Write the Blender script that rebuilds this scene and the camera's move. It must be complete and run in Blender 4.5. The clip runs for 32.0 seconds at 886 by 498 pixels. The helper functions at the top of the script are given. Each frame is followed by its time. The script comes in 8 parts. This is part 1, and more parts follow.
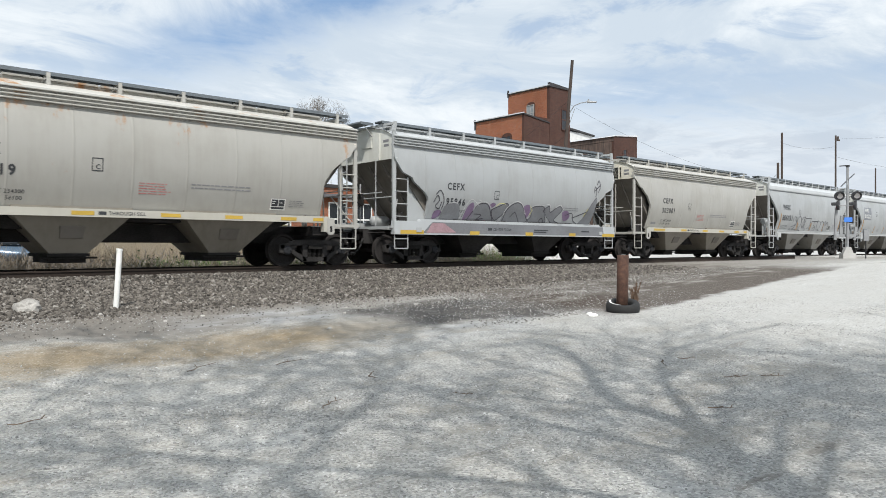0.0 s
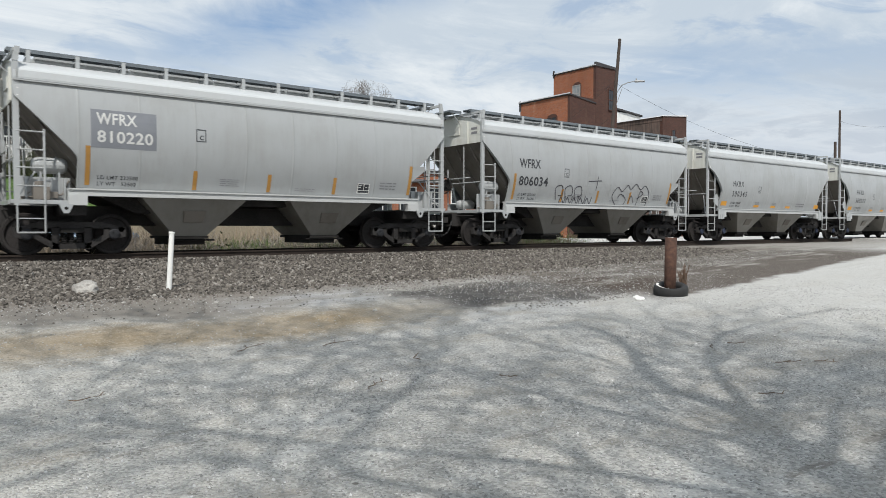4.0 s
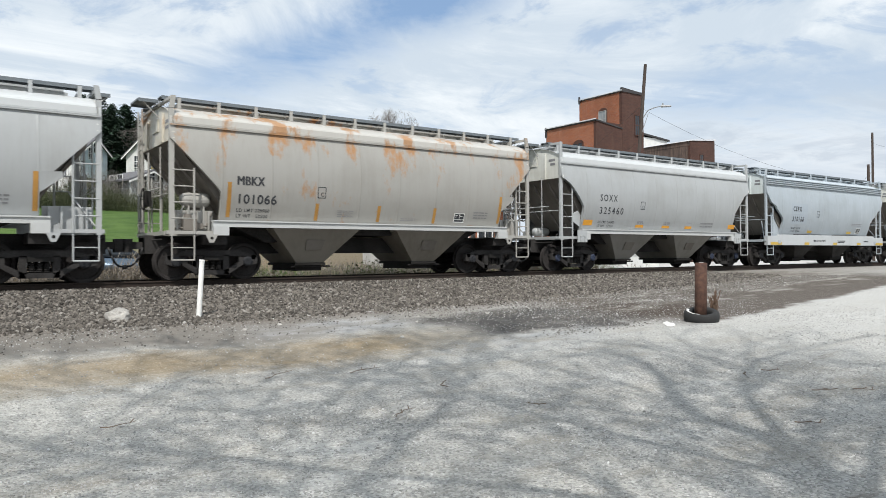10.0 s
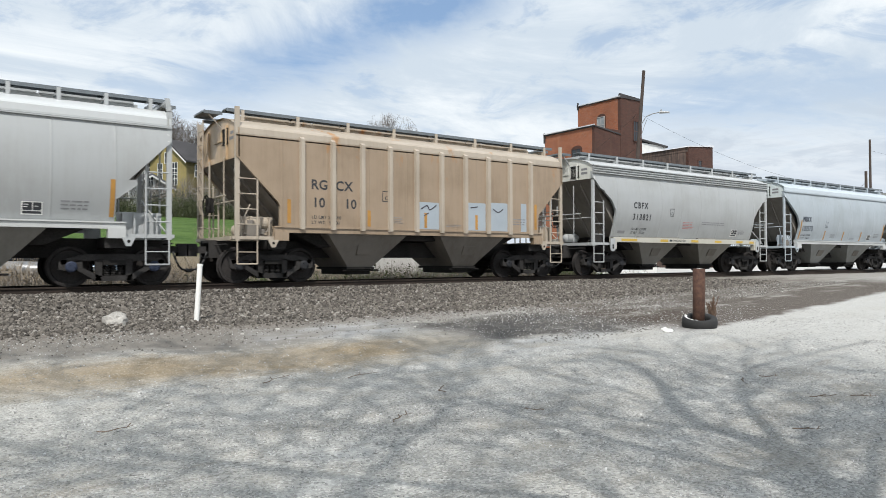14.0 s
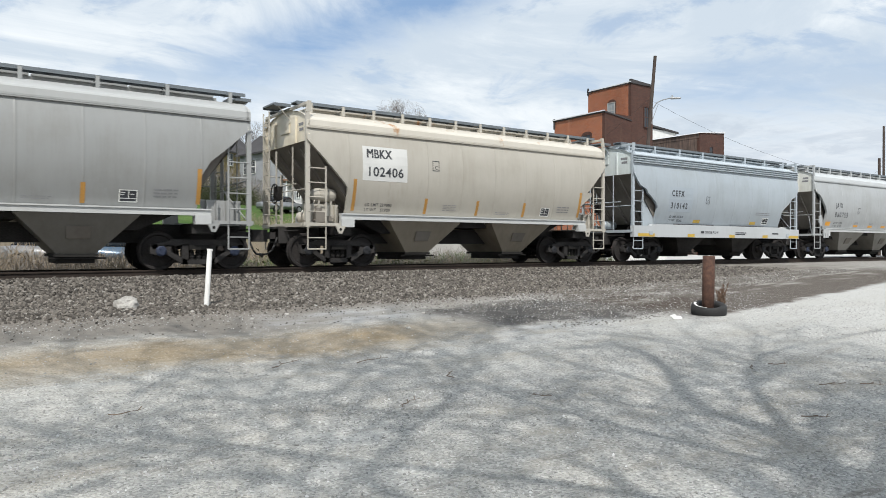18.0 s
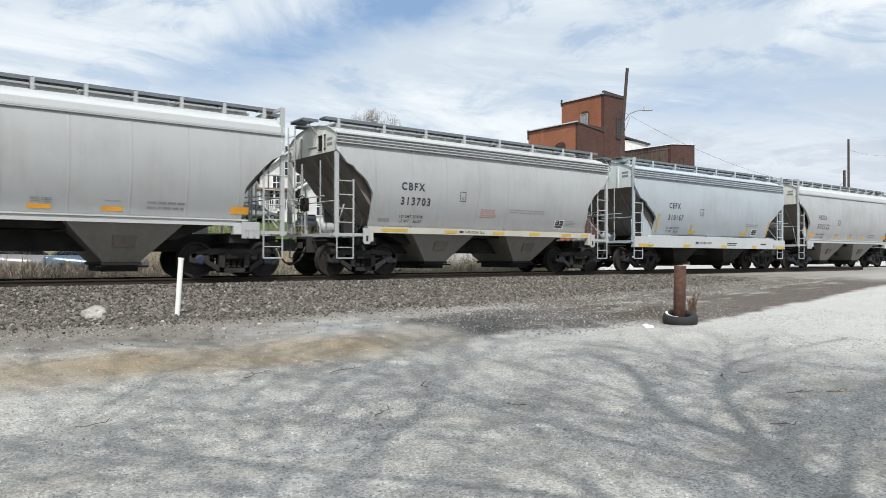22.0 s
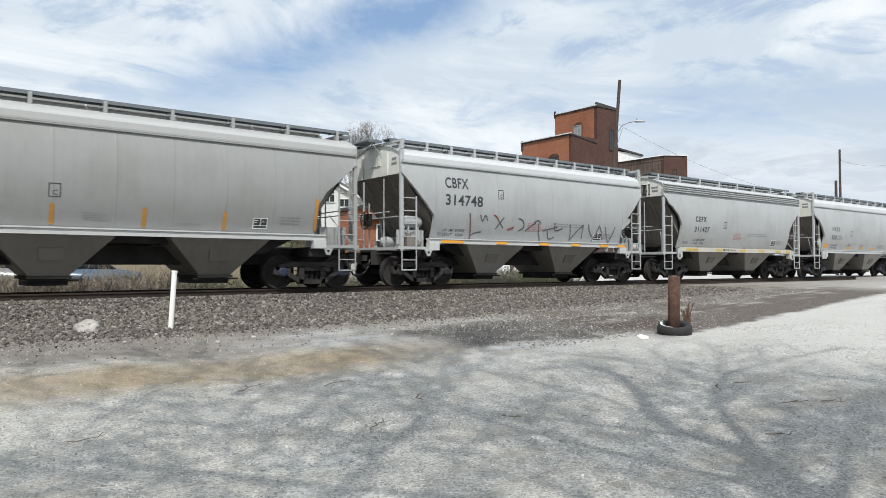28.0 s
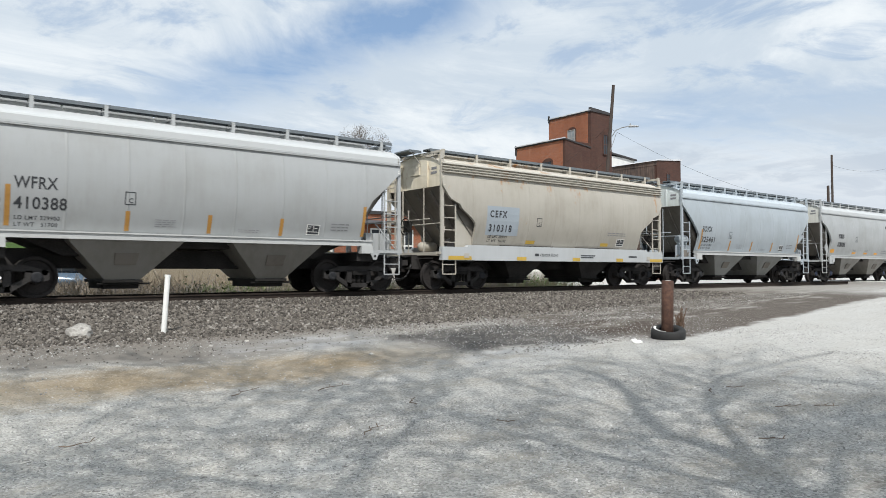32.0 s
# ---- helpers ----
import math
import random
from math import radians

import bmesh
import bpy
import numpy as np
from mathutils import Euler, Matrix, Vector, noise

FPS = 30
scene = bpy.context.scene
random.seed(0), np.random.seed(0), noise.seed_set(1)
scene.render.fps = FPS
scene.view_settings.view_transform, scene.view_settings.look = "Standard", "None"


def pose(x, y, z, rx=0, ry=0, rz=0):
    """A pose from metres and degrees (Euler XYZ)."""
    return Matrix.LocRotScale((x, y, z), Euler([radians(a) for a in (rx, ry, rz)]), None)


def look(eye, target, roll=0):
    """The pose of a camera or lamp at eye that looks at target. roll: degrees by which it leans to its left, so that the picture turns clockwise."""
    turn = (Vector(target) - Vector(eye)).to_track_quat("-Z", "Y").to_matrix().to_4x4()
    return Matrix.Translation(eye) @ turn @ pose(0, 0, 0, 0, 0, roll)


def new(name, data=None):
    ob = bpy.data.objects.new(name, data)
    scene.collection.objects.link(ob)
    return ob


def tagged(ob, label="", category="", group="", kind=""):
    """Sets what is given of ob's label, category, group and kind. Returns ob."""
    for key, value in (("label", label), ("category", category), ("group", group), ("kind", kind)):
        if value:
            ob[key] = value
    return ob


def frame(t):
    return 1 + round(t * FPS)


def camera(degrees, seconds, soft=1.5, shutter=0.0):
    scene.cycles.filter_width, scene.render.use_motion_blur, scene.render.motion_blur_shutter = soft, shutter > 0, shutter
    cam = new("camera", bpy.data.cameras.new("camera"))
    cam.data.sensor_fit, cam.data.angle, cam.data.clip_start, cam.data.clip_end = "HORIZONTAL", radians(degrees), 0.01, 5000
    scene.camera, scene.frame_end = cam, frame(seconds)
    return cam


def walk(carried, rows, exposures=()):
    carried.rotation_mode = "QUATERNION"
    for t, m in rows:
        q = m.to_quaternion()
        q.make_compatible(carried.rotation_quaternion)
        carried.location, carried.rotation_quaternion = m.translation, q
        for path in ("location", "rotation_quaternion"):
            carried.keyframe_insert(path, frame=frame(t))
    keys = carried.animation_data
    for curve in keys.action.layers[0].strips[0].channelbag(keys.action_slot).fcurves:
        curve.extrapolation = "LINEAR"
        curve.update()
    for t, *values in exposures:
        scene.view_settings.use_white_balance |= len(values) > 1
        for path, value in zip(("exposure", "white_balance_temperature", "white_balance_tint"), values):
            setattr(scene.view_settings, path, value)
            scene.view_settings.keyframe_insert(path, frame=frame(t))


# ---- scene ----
cam = camera(64.07, 32.0, soft=0.75, shutter=0.08)
PATH = [
    (0.0, pose(0, 0, 1.6, 89.79, -0.02, -41.49)),
    (0.5, pose(0, 0, 1.6, 89.53, -0.11, -40.89)),
    (1.0, pose(0, 0, 1.6, 89.24, -0.19, -40.02)),
    (1.5, pose(0, 0, 1.6, 89.05, -0.15, -39.11)),
    (2.0, pose(0, 0, 1.6, 88.88, -0.10, -38.57)),
    (2.5, pose(0, 0, 1.6, 88.80, -0.05, -38.24)),
    (3.0, pose(0, 0, 1.6, 88.72, -0.05, -38.47)),
    (3.5, pose(0, 0, 1.6, 88.52, 0.02, -38.22)),
    (5.5, pose(0, 0, 1.6, 88.58, -0.07, -36.92)),
    (6.0, pose(0, 0, 1.6, 88.95, 0.02, -36.53)),
    (6.5, pose(0, 0, 1.6, 89.06, 0.09, -36.44)),
    (7.0, pose(0, 0, 1.6, 89.33, 0.22, -37.00)),
    (7.5, pose(0, 0, 1.6, 89.67, 0.71, -37.40)),
    (8.0, pose(0, 0, 1.6, 89.87, 0.62, -37.01)),
    (8.5, pose(0, 0, 1.6, 90.18, 0.39, -36.17)),
    (9.0, pose(0, 0, 1.6, 90.34, 0.31, -35.52)),
    (9.5, pose(0, 0, 1.6, 90.42, 0.35, -35.78)),
    (10.0, pose(0, 0, 1.6, 90.54, 0.40, -35.74)),
    (10.5, pose(0, 0, 1.6, 90.73, 0.43, -35.77)),
    (11.0, pose(0, 0, 1.6, 90.78, 0.24, -35.47)),
    (11.5, pose(0, 0, 1.6, 90.96, 0.30, -35.37)),
    (12.0, pose(0, 0, 1.6, 91.09, 0.30, -35.45)),
    (12.5, pose(0, 0, 1.6, 91.15, 0.20, -35.17)),
    (13.0, pose(0, 0, 1.6, 91.15, 0.19, -34.74)),
    (13.5, pose(0, 0, 1.6, 91.05, 0.16, -35.33)),
    (14.0, pose(0, 0, 1.6, 90.95, 0.20, -35.88)),
    (14.5, pose(0, 0, 1.6, 90.81, 0.21, -35.61)),
    (15.0, pose(0, 0, 1.6, 90.60, 0.27, -35.43)),
    (15.5, pose(0, 0, 1.6, 90.32, 0.32, -35.40)),
    (17.5, pose(0, 0, 1.6, 89.88, 0.19, -35.45)),
    (18.0, pose(0, 0, 1.6, 89.82, -0.04, -35.17)),
    (18.5, pose(0, 0, 1.6, 89.94, -0.14, -35.15)),
    (19.0, pose(0, 0, 1.6, 90.01, -0.21, -35.87)),
    (19.5, pose(0, 0, 1.6, 90.05, -0.22, -35.51)),
    (20.0, pose(0, 0, 1.6, 90.24, -0.21, -35.57)),
    (20.5, pose(0, 0, 1.6, 90.32, -0.11, -36.08)),
    (21.0, pose(0, 0, 1.6, 90.47, -0.14, -36.15)),
    (21.5, pose(0, 0, 1.6, 90.56, -0.15, -36.80)),
    (22.0, pose(0, 0, 1.6, 90.58, -0.16, -37.24)),
    (22.5, pose(0, 0, 1.6, 90.49, -0.05, -37.55)),
    (23.0, pose(0, 0, 1.6, 90.43, -0.03, -37.54)),
    (23.5, pose(0, 0, 1.6, 90.38, 0.09, -37.53)),
    (24.0, pose(0, 0, 1.6, 90.32, 0.18, -37.66)),
    (24.5, pose(0, 0, 1.6, 90.32, 0.35, -37.27)),
    (25.0, pose(0, 0, 1.6, 90.07, 0.28, -37.43)),
    (25.5, pose(0, 0, 1.6, 89.97, 0.27, -38.05)),
    (27.5, pose(0, 0, 1.6, 91.23, 0.13, -38.05)),
    (28.0, pose(0, 0, 1.6, 91.52, 0.12, -37.69)),
    (28.5, pose(0, 0, 1.6, 91.69, 0.13, -37.81)),
    (29.0, pose(0, 0, 1.6, 91.66, 0.00, -38.02)),
    (29.5, pose(0, 0, 1.6, 91.81, 0.03, -38.39)),
    (30.0, pose(0, 0, 1.6, 91.88, 0.05, -37.99)),
    (30.5, pose(0, 0, 1.6, 91.97, -0.03, -38.06)),
    (31.0, pose(0, 0, 1.6, 92.08, -0.03, -37.49)),
    (31.5, pose(0, 0, 1.6, 92.03, 0.03, -38.00)),
    (32.0, pose(0, 0, 1.6, 91.87, 0.07, -38.17)),
]
walk(cam, PATH, [(0, 0.0, 6500, 9), (2, -0.03, 6500, 9), (3, -0.19, 6500, 9), (5.5, -0.17, 6500, 9), (6, -0.14, 6500, 9), (7, 0.0, 6500, 9), (22, 0.0, 6500, 9), (24.5, -0.06, 6500, 9), (27.5, 0.0, 6500, 9), (30, 0.0, 6500, 9), (32, -0.06, 6500, 9)])

# ---- light ----
SUN_AZ, SUN_EL = radians(216.3), radians(52)
to_sun = Vector((math.sin(SUN_AZ) * math.cos(SUN_EL), math.cos(SUN_AZ) * math.cos(SUN_EL), math.sin(SUN_EL)))
sun = new("sun", bpy.data.lights.new("sun", "SUN"))
sun.data.energy, sun.data.angle, sun.data.color = 4.2, radians(0.6), (1.0, 0.965, 0.92)
sun.matrix_world = look(to_sun * 60, (0, 0, 0))
scene.view_settings.exposure = 0.0


class Nodes:
    """Short hand for node trees."""

    def __init__(self, tree):
        self.t = tree
        tree.nodes.clear()

    def add(self, kind, **kw):
        n = self.t.nodes.new(kind)
        for k, v in kw.items():
            if k.startswith("i_"):
                n.inputs[k[2:].replace("_", " ")].default_value = v
            else:
                setattr(n, k, v)
        return n

    def link(self, a, b):
        self.t.links.new(a, b)

    def val(self, sock, v):
        if isinstance(v, (int, float, tuple)):
            sock.default_value = v
        else:
            self.link(v, sock)

    def math(self, op, a, b=0.0, c=None, clamp=False):
        n = self.add("ShaderNodeMath", operation=op, use_clamp=clamp)
        self.val(n.inputs[0], a)
        self.val(n.inputs[1], b)
        if c is not None:
            self.val(n.inputs[2], c)
        return n.outputs[0]

    def noise(self, vec, scale, detail=4.0, rough=0.55, warp=0.0):
        n = self.add("ShaderNodeTexNoise")
        n.inputs["Scale"].default_value = scale
        n.inputs["Detail"].default_value = detail
        n.inputs["Roughness"].default_value = rough
        n.inputs["Distortion"].default_value = warp
        if vec is not None:
            self.link(vec, n.inputs["Vector"])
        return n.outputs["Fac"]

    def ramp(self, v, lo, hi, a=0.0, b=1.0):
        n = self.add("ShaderNodeMapRange", interpolation_type="SMOOTHSTEP")
        self.val(n.inputs[0], v)
        for i, q in ((1, lo), (2, hi), (3, a), (4, b)):
            n.inputs[i].default_value = q
        return n.outputs[0]

    def mix(self, f, a, b, mode="MIX"):
        n = self.add("ShaderNodeMix", data_type="RGBA", blend_type=mode)
        self.val(n.inputs[0], f)
        for s, v in ((n.inputs[6], a), (n.inputs[7], b)):
            if isinstance(v, tuple) and len(v) == 3:
                v = (*v, 1)
            self.val(s, v)
        return n.outputs[2]

    def scaled(self, vec, s):
        n = self.add("ShaderNodeVectorMath", operation="MULTIPLY")
        self.link(vec, n.inputs[0])
        n.inputs[1].default_value = s
        return n.outputs[0]


def make_world():
    w = bpy.data.worlds.new("sky")
    w.use_nodes = True
    scene.world = w
    n = Nodes(w.node_tree)
    out = n.add("ShaderNodeOutputWorld")
    bg = n.add("ShaderNodeBackground")
    sky = n.add("ShaderNodeTexSky", sky_type="NISHITA", sun_disc=False, sun_elevation=SUN_EL, sun_rotation=SUN_AZ)
    tc = n.add("ShaderNodeTexCoord")
    sep = n.add("ShaderNodeSeparateXYZ")
    n.link(tc.outputs["Generated"], sep.inputs[0])
    x, y, z = sep.outputs
    up = n.math("ADD", n.math("MAXIMUM", z, 0.0), 0.12)
    flat = n.add("ShaderNodeCombineXYZ")
    n.link(n.math("DIVIDE", x, up), flat.inputs[0])
    n.link(n.math("DIVIDE", y, up), flat.inputs[1])
    az = n.math("ARCTAN2", x, y)
    wisp = n.noise(n.scaled(flat.outputs[0], (0.5, 0.8, 1.0)), 1.1, 10.0, 0.64, 0.9)
    puff = n.noise(flat.outputs[0], 2.3, 10.0, 0.62, 0.5)
    # two long openings of blue between the cloud sheets, high and low
    bend = n.math("MULTIPLY", n.math("SUBTRACT", wisp, 0.5), 0.22)
    d1 = n.math("ABSOLUTE", n.math("ADD", bend, n.math("SUBTRACT", z, n.math("MULTIPLY_ADD", az, 0.33, 0.128))))
    b1 = n.math("MULTIPLY", n.ramp(d1, 0.0, 0.075, 1.0, 0.0), n.math("MULTIPLY", n.ramp(az, 0.16, 0.46), n.ramp(az, 0.62, 0.82, 1.0, 0.0)))
    d2 = n.math("ABSOLUTE", n.math("ADD", bend, n.math("SUBTRACT", z, n.math("MULTIPLY_ADD", az, -0.02, 0.215))))
    b2 = n.math("MULTIPLY", n.ramp(d2, 0.0, 0.04, 0.45, 0.0), n.ramp(az, 0.75, 1.0))
    gaps = n.math("MULTIPLY", n.ramp(puff, 0.36, 0.5, 0.45, 0.0), n.ramp(z, 0.08, 0.3))
    blue = n.math("MAXIMUM", n.math("MAXIMUM", b1, b2), gaps)
    blue = n.math("MULTIPLY", blue, n.ramp(puff, 0.35, 0.62, 1.15, 0.7), clamp=True)
    grey = n.math("MULTIPLY", n.ramp(wisp, 0.40, 0.62), n.ramp(puff, 0.34, 0.60, 0.35, 1.0))
    cloud = n.mix(grey, (0.66, 0.75, 0.85), (0.97, 1.015, 1.05))
    bank = n.math("MULTIPLY", n.math("MULTIPLY", n.ramp(az, 0.70, 0.98), n.ramp(z, 0.10, 0.24, 1.0, 0.0)), n.ramp(puff, 0.44, 0.60, 0.0, 0.75))
    cloud = n.mix(bank, cloud, (0.50, 0.58, 0.69))
    low = n.mix(n.ramp(z, 0.02, 0.2), (0.72, 0.78, 0.86), cloud)
    clear = n.mix(1.0, sky.outputs[0], (0.115, 0.115, 0.115), "MULTIPLY")
    clear = n.mix(0.5, clear, (0.36, 0.55, 0.86))
    n.link(n.mix(blue, low, clear), bg.inputs[0])
    bg.inputs[1].default_value = 1.0
    n.link(bg.outputs[0], out.inputs[0])


make_world()


# ---- materials ----
def material(name, build):
    m = bpy.data.materials.new(name)
    m.use_nodes = True
    n = Nodes(m.node_tree)
    out = n.add("ShaderNodeOutputMaterial")
    p = n.add("ShaderNodeBsdfPrincipled")
    n.link(p.outputs[0], out.inputs[0])
    build(n, p)
    return m


def bump(n, p, height, strength=0.3, dist=0.02):
    b = n.add("ShaderNodeBump")
    b.inputs["Strength"].default_value = strength
    b.inputs["Distance"].default_value = dist
    n.link(height, b.inputs["Height"])
    n.link(b.outputs[0], p.inputs["Normal"])


def plain(name, rgb, rough=0.6, metal=0.0, vary=0.25, scale=6.0, relief=0.1, spec=0.5):
    """A painted or raw surface with blotches and fine grain."""
    def build(n, p):
        tc = n.add("ShaderNodeTexCoord").outputs["Object"]
        big = n.noise(tc, scale * 0.25, 3.0)
        fine = n.noise(tc, scale * 6, 4.0)
        a = tuple(c * (1 - vary) for c in rgb)
        b = tuple(min(1, c * (1 + vary)) for c in rgb)
        f = n.math("MULTIPLY_ADD", fine, 0.4, n.math("MULTIPLY", big, 0.6))
        n.link(n.mix(n.ramp(f, 0.3, 0.7), a, b), p.inputs["Base Color"])
        n.val(p.inputs["Roughness"], rough)
        n.val(p.inputs["Metallic"], metal)
        n.val(p.inputs["Specular IOR Level"], spec)
        bump(n, p, fine, relief, 0.01)
    return material(name, build)


def car_paint(name, rgb, grime=0.3, rust=0.0, seams=True, rough=0.36):
    """Weathered railcar paint: streaks down the sheets, dull stains, weld seams, rust where it broke through."""
    def build(n, p):
        tc = n.add("ShaderNodeTexCoord").outputs["Object"]
        big = n.noise(tc, 0.7, 5.0, 0.6)
        streak = n.noise(n.scaled(tc, (5.0, 5.0, 0.35)), 1.6, 6.0, 0.65)
        fine = n.noise(tc, 30.0, 3.0)
        dirt = tuple(c * k for c, k in zip(rgb, (0.66, 0.63, 0.57)))
        light = tuple(min(1, c * 1.06) for c in rgb)
        f = n.math("MULTIPLY", n.ramp(n.math("MULTIPLY_ADD", streak, 0.35, n.math("MULTIPLY", big, 0.65)), 0.40, 0.70), grime * 0.8, clamp=True)
        col = n.mix(f, light, dirt)
        col = n.mix(n.math("MULTIPLY", fine, 0.08), col, (0.3, 0.29, 0.27))
        sep = n.add("ShaderNodeSeparateXYZ")
        n.link(tc, sep.inputs[0])
        if seams:
            line = n.ramp(n.math("ABSOLUTE", n.math("SUBTRACT", n.math("FRACT", n.math("MULTIPLY_ADD", sep.outputs[0], 0.78, 20.0)), 0.5)), 0.004, 0.03, 0.12, 0.0)
            col = n.mix(n.math("MULTIPLY", line, n.ramp(streak, 0.3, 0.6, 0.3, 1.0)), col, dirt)
        if rust:
            spot = n.noise(n.scaled(tc, (1.3, 1.3, 0.55)), 1.1, 8.0, 0.68)
            high = n.ramp(sep.outputs[2], 2.5, 4.0, 0.0, 0.12)
            r = n.ramp(n.math("ADD", spot, high), 0.72 - rust * 0.14, 0.80 - rust * 0.10)
            col = n.mix(n.math("MULTIPLY", r, 0.85), col, n.mix(fine, (0.29, 0.125, 0.035), (0.45, 0.235, 0.085)))
        n.link(col, p.inputs["Base Color"])
        n.link(n.ramp(big, 0.3, 0.7, rough - 0.06, rough + 0.15), p.inputs["Roughness"])
        if seams:
            seam = n.ramp(n.math("ABSOLUTE", n.math("SUBTRACT", n.math("FRACT", n.math("MULTIPLY_ADD", sep.outputs[0], 0.78, 20.0)), 0.5)), 0.0, 0.03, 1.0, 0.0)
            dent = n.noise(n.scaled(tc, (1.0, 1.0, 0.4)), 0.9, 2.0)
            h = n.math("ADD", n.math("MULTIPLY", seam, 0.30), n.math("MULTIPLY", dent, 1.5))
            bump(n, p, h, 0.7, 0.03)
        else:
            bump(n, p, fine, 0.08, 0.01)
    return material(name, build)


STEEL_DARK = plain("sooty_steel", (0.036, 0.034, 0.033), 0.85, 0.0, 0.45, 5.0, 0.3, 0.15)
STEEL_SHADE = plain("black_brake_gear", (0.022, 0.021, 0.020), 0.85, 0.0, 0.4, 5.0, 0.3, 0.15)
WHEEL = plain("wheel_steel", (0.034, 0.031, 0.030), 0.85, 0.0, 0.4, 4.0, 0.2, 0.15)
BLUE_CAP = plain("blue_bearing_cap", (0.018, 0.027, 0.055), 0.7, 0.0, 0.25)
BLACK_CAP = plain("dull_bearing_cap", (0.014, 0.015, 0.018), 0.8, 0.0, 0.25)
def grating(name):
    """Galvanised bar grating: fine dark slots between bright bars."""
    def build(n, p):
        tc = n.add("ShaderNodeTexCoord").outputs["Object"]
        sep = n.add("ShaderNodeSeparateXYZ")
        n.link(tc, sep.inputs[0])
        bars = n.ramp(n.math("ABSOLUTE", n.math("SUBTRACT", n.math("FRACT", n.math("MULTIPLY", sep.outputs[0], 26.0)), 0.5)), 0.22, 0.34)
        big = n.noise(tc, 3.0, 4.0)
        col = n.mix(n.math("MULTIPLY", bars, 0.45), n.mix(big, (.13, .15, .165), (.20, .225, .245)), (.05, .055, .06))
        n.link(col, p.inputs["Base Color"])
        n.val(p.inputs["Roughness"], .6)
        n.val(p.inputs["Metallic"], .2)
    return material(name, build)


GALV = grating("galvanised_grating")
LETTER = plain("black_stencil_paint", (0.035, 0.037, 0.042), 0.6, 0.0, 0.2)
LETTER_BLUE = plain("blue_stencil_paint", (0.030, 0.038, 0.058), 0.6, 0.0, 0.2)
LETTER_DIM = plain("faded_stencil_paint", (0.22, 0.22, 0.23), 0.6, 0.0, 0.2)
LETTER_RED = plain("red_stencil_paint", (0.48, 0.18, 0.17), 0.6, 0.0, 0.2)
OCHRE = plain("weathered_ochre_reflector", (0.40, 0.205, 0.045), 0.55, 0.0, 0.2)
YELLOW = plain("yellow_reflector", (0.50, 0.33, 0.05), 0.5, 0.0, 0.15)
ORANGE = plain("orange_reflector", (0.72, 0.33, 0.03), 0.5, 0.0, 0.15)
WHITE_MARK = plain("white_reflector", (0.75, 0.75, 0.72), 0.5, 0.0, 0.1)
RUBBER = plain("black_rubber_hose", (0.02, 0.02, 0.02), 0.6, 0.0, 0.2)
RAIL_SIDE = plain("rusted_rail", (0.030, 0.021, 0.016), 0.8, 0.2, 0.35, 6.0, 0.3)
TIE = plain("creosoted_tie", (0.055, 0.042, 0.032), 0.85, 0.0, 0.4, 8.0, 0.5)


# ---- mesh tools ----
def box(bm, x0, x1, y0, y1, z0, z1):
    v = [bm.verts.new((x, y, z)) for x in (x0, x1) for y in (y0, y1) for z in (z0, z1)]
    for f in ((0, 1, 3, 2), (4, 6, 7, 5), (0, 4, 5, 1), (2, 3, 7, 6), (0, 2, 6, 4), (1, 5, 7, 3)):
        bm.faces.new([v[i] for i in f])


def rod(bm, a, b, r, n=8, r2=None):
    """A tapered round bar from a to b."""
    a, b = Vector(a), Vector(b)
    w = (b - a).normalized()
    u = w.orthogonal().normalized()
    s = w.cross(u)
    r2 = r if r2 is None else r2
    A = [bm.verts.new(a + (u * math.cos(t) + s * math.sin(t)) * r) for t in [2 * math.pi * i / n for i in range(n)]]
    B = [bm.verts.new(b + (u * math.cos(t) + s * math.sin(t)) * r2) for t in [2 * math.pi * i / n for i in range(n)]]
    for i in range(n):
        bm.faces.new((A[i], A[(i + 1) % n], B[(i + 1) % n], B[i]))
    bm.faces.new(A[::-1])
    bm.faces.new(B)


def tube(bm, pts, r, n=6):
    for a, b in zip(pts, pts[1:]):
        rod(bm, a, b, r, n)


def prism(bm, poly, y0, y1):
    """A flat plate: the outline poly of (x, z) between two y."""
    A = [bm.verts.new((x, y0, z)) for x, z in poly]
    B = [bm.verts.new((x, y1, z)) for x, z in poly]
    k = len(poly)
    bm.faces.new(A)
    bm.faces.new(B[::-1])
    for i in range(k):
        bm.faces.new((A[i], B[i], B[(i + 1) % k], A[(i + 1) % k]))


def lathe(bm, prof, centre, n=24):
    """Turn the outline prof of (radius, y) about the y axis through centre."""
    c = Vector(centre)
    rings = []
    for r, y in prof:
        rings.append([bm.verts.new(c + Vector((r * math.cos(2 * math.pi * i / n), y, r * math.sin(2 * math.pi * i / n)))) for i in range(n)])
    for a, b in zip(rings, rings[1:]):
        for i in range(n):
            bm.faces.new((a[i], a[(i + 1) % n], b[(i + 1) % n], b[i]))
    bm.faces.new(rings[0][::-1])
    bm.faces.new(rings[-1])


def mesh_of(name, bm, smooth=False):
    bmesh.ops.recalc_face_normals(bm, faces=bm.faces[:])
    me = bpy.data.meshes.new(name)
    bm.to_mesh(me)
    bm.free()
    if smooth:
        me.polygons.foreach_set("use_smooth", [True] * len(me.polygons))
    return me


def put(name, me, mat, parent=None, label=""):
    """An object on a shared mesh, with its own paint."""
    if not me.materials:
        me.materials.append(mat)
    ob = new(name, me)
    if me.materials[0] != mat:
        ob.material_slots[0].link = "OBJECT"
        ob.material_slots[0].material = mat
    ob.parent = parent
    return tagged(ob, label)


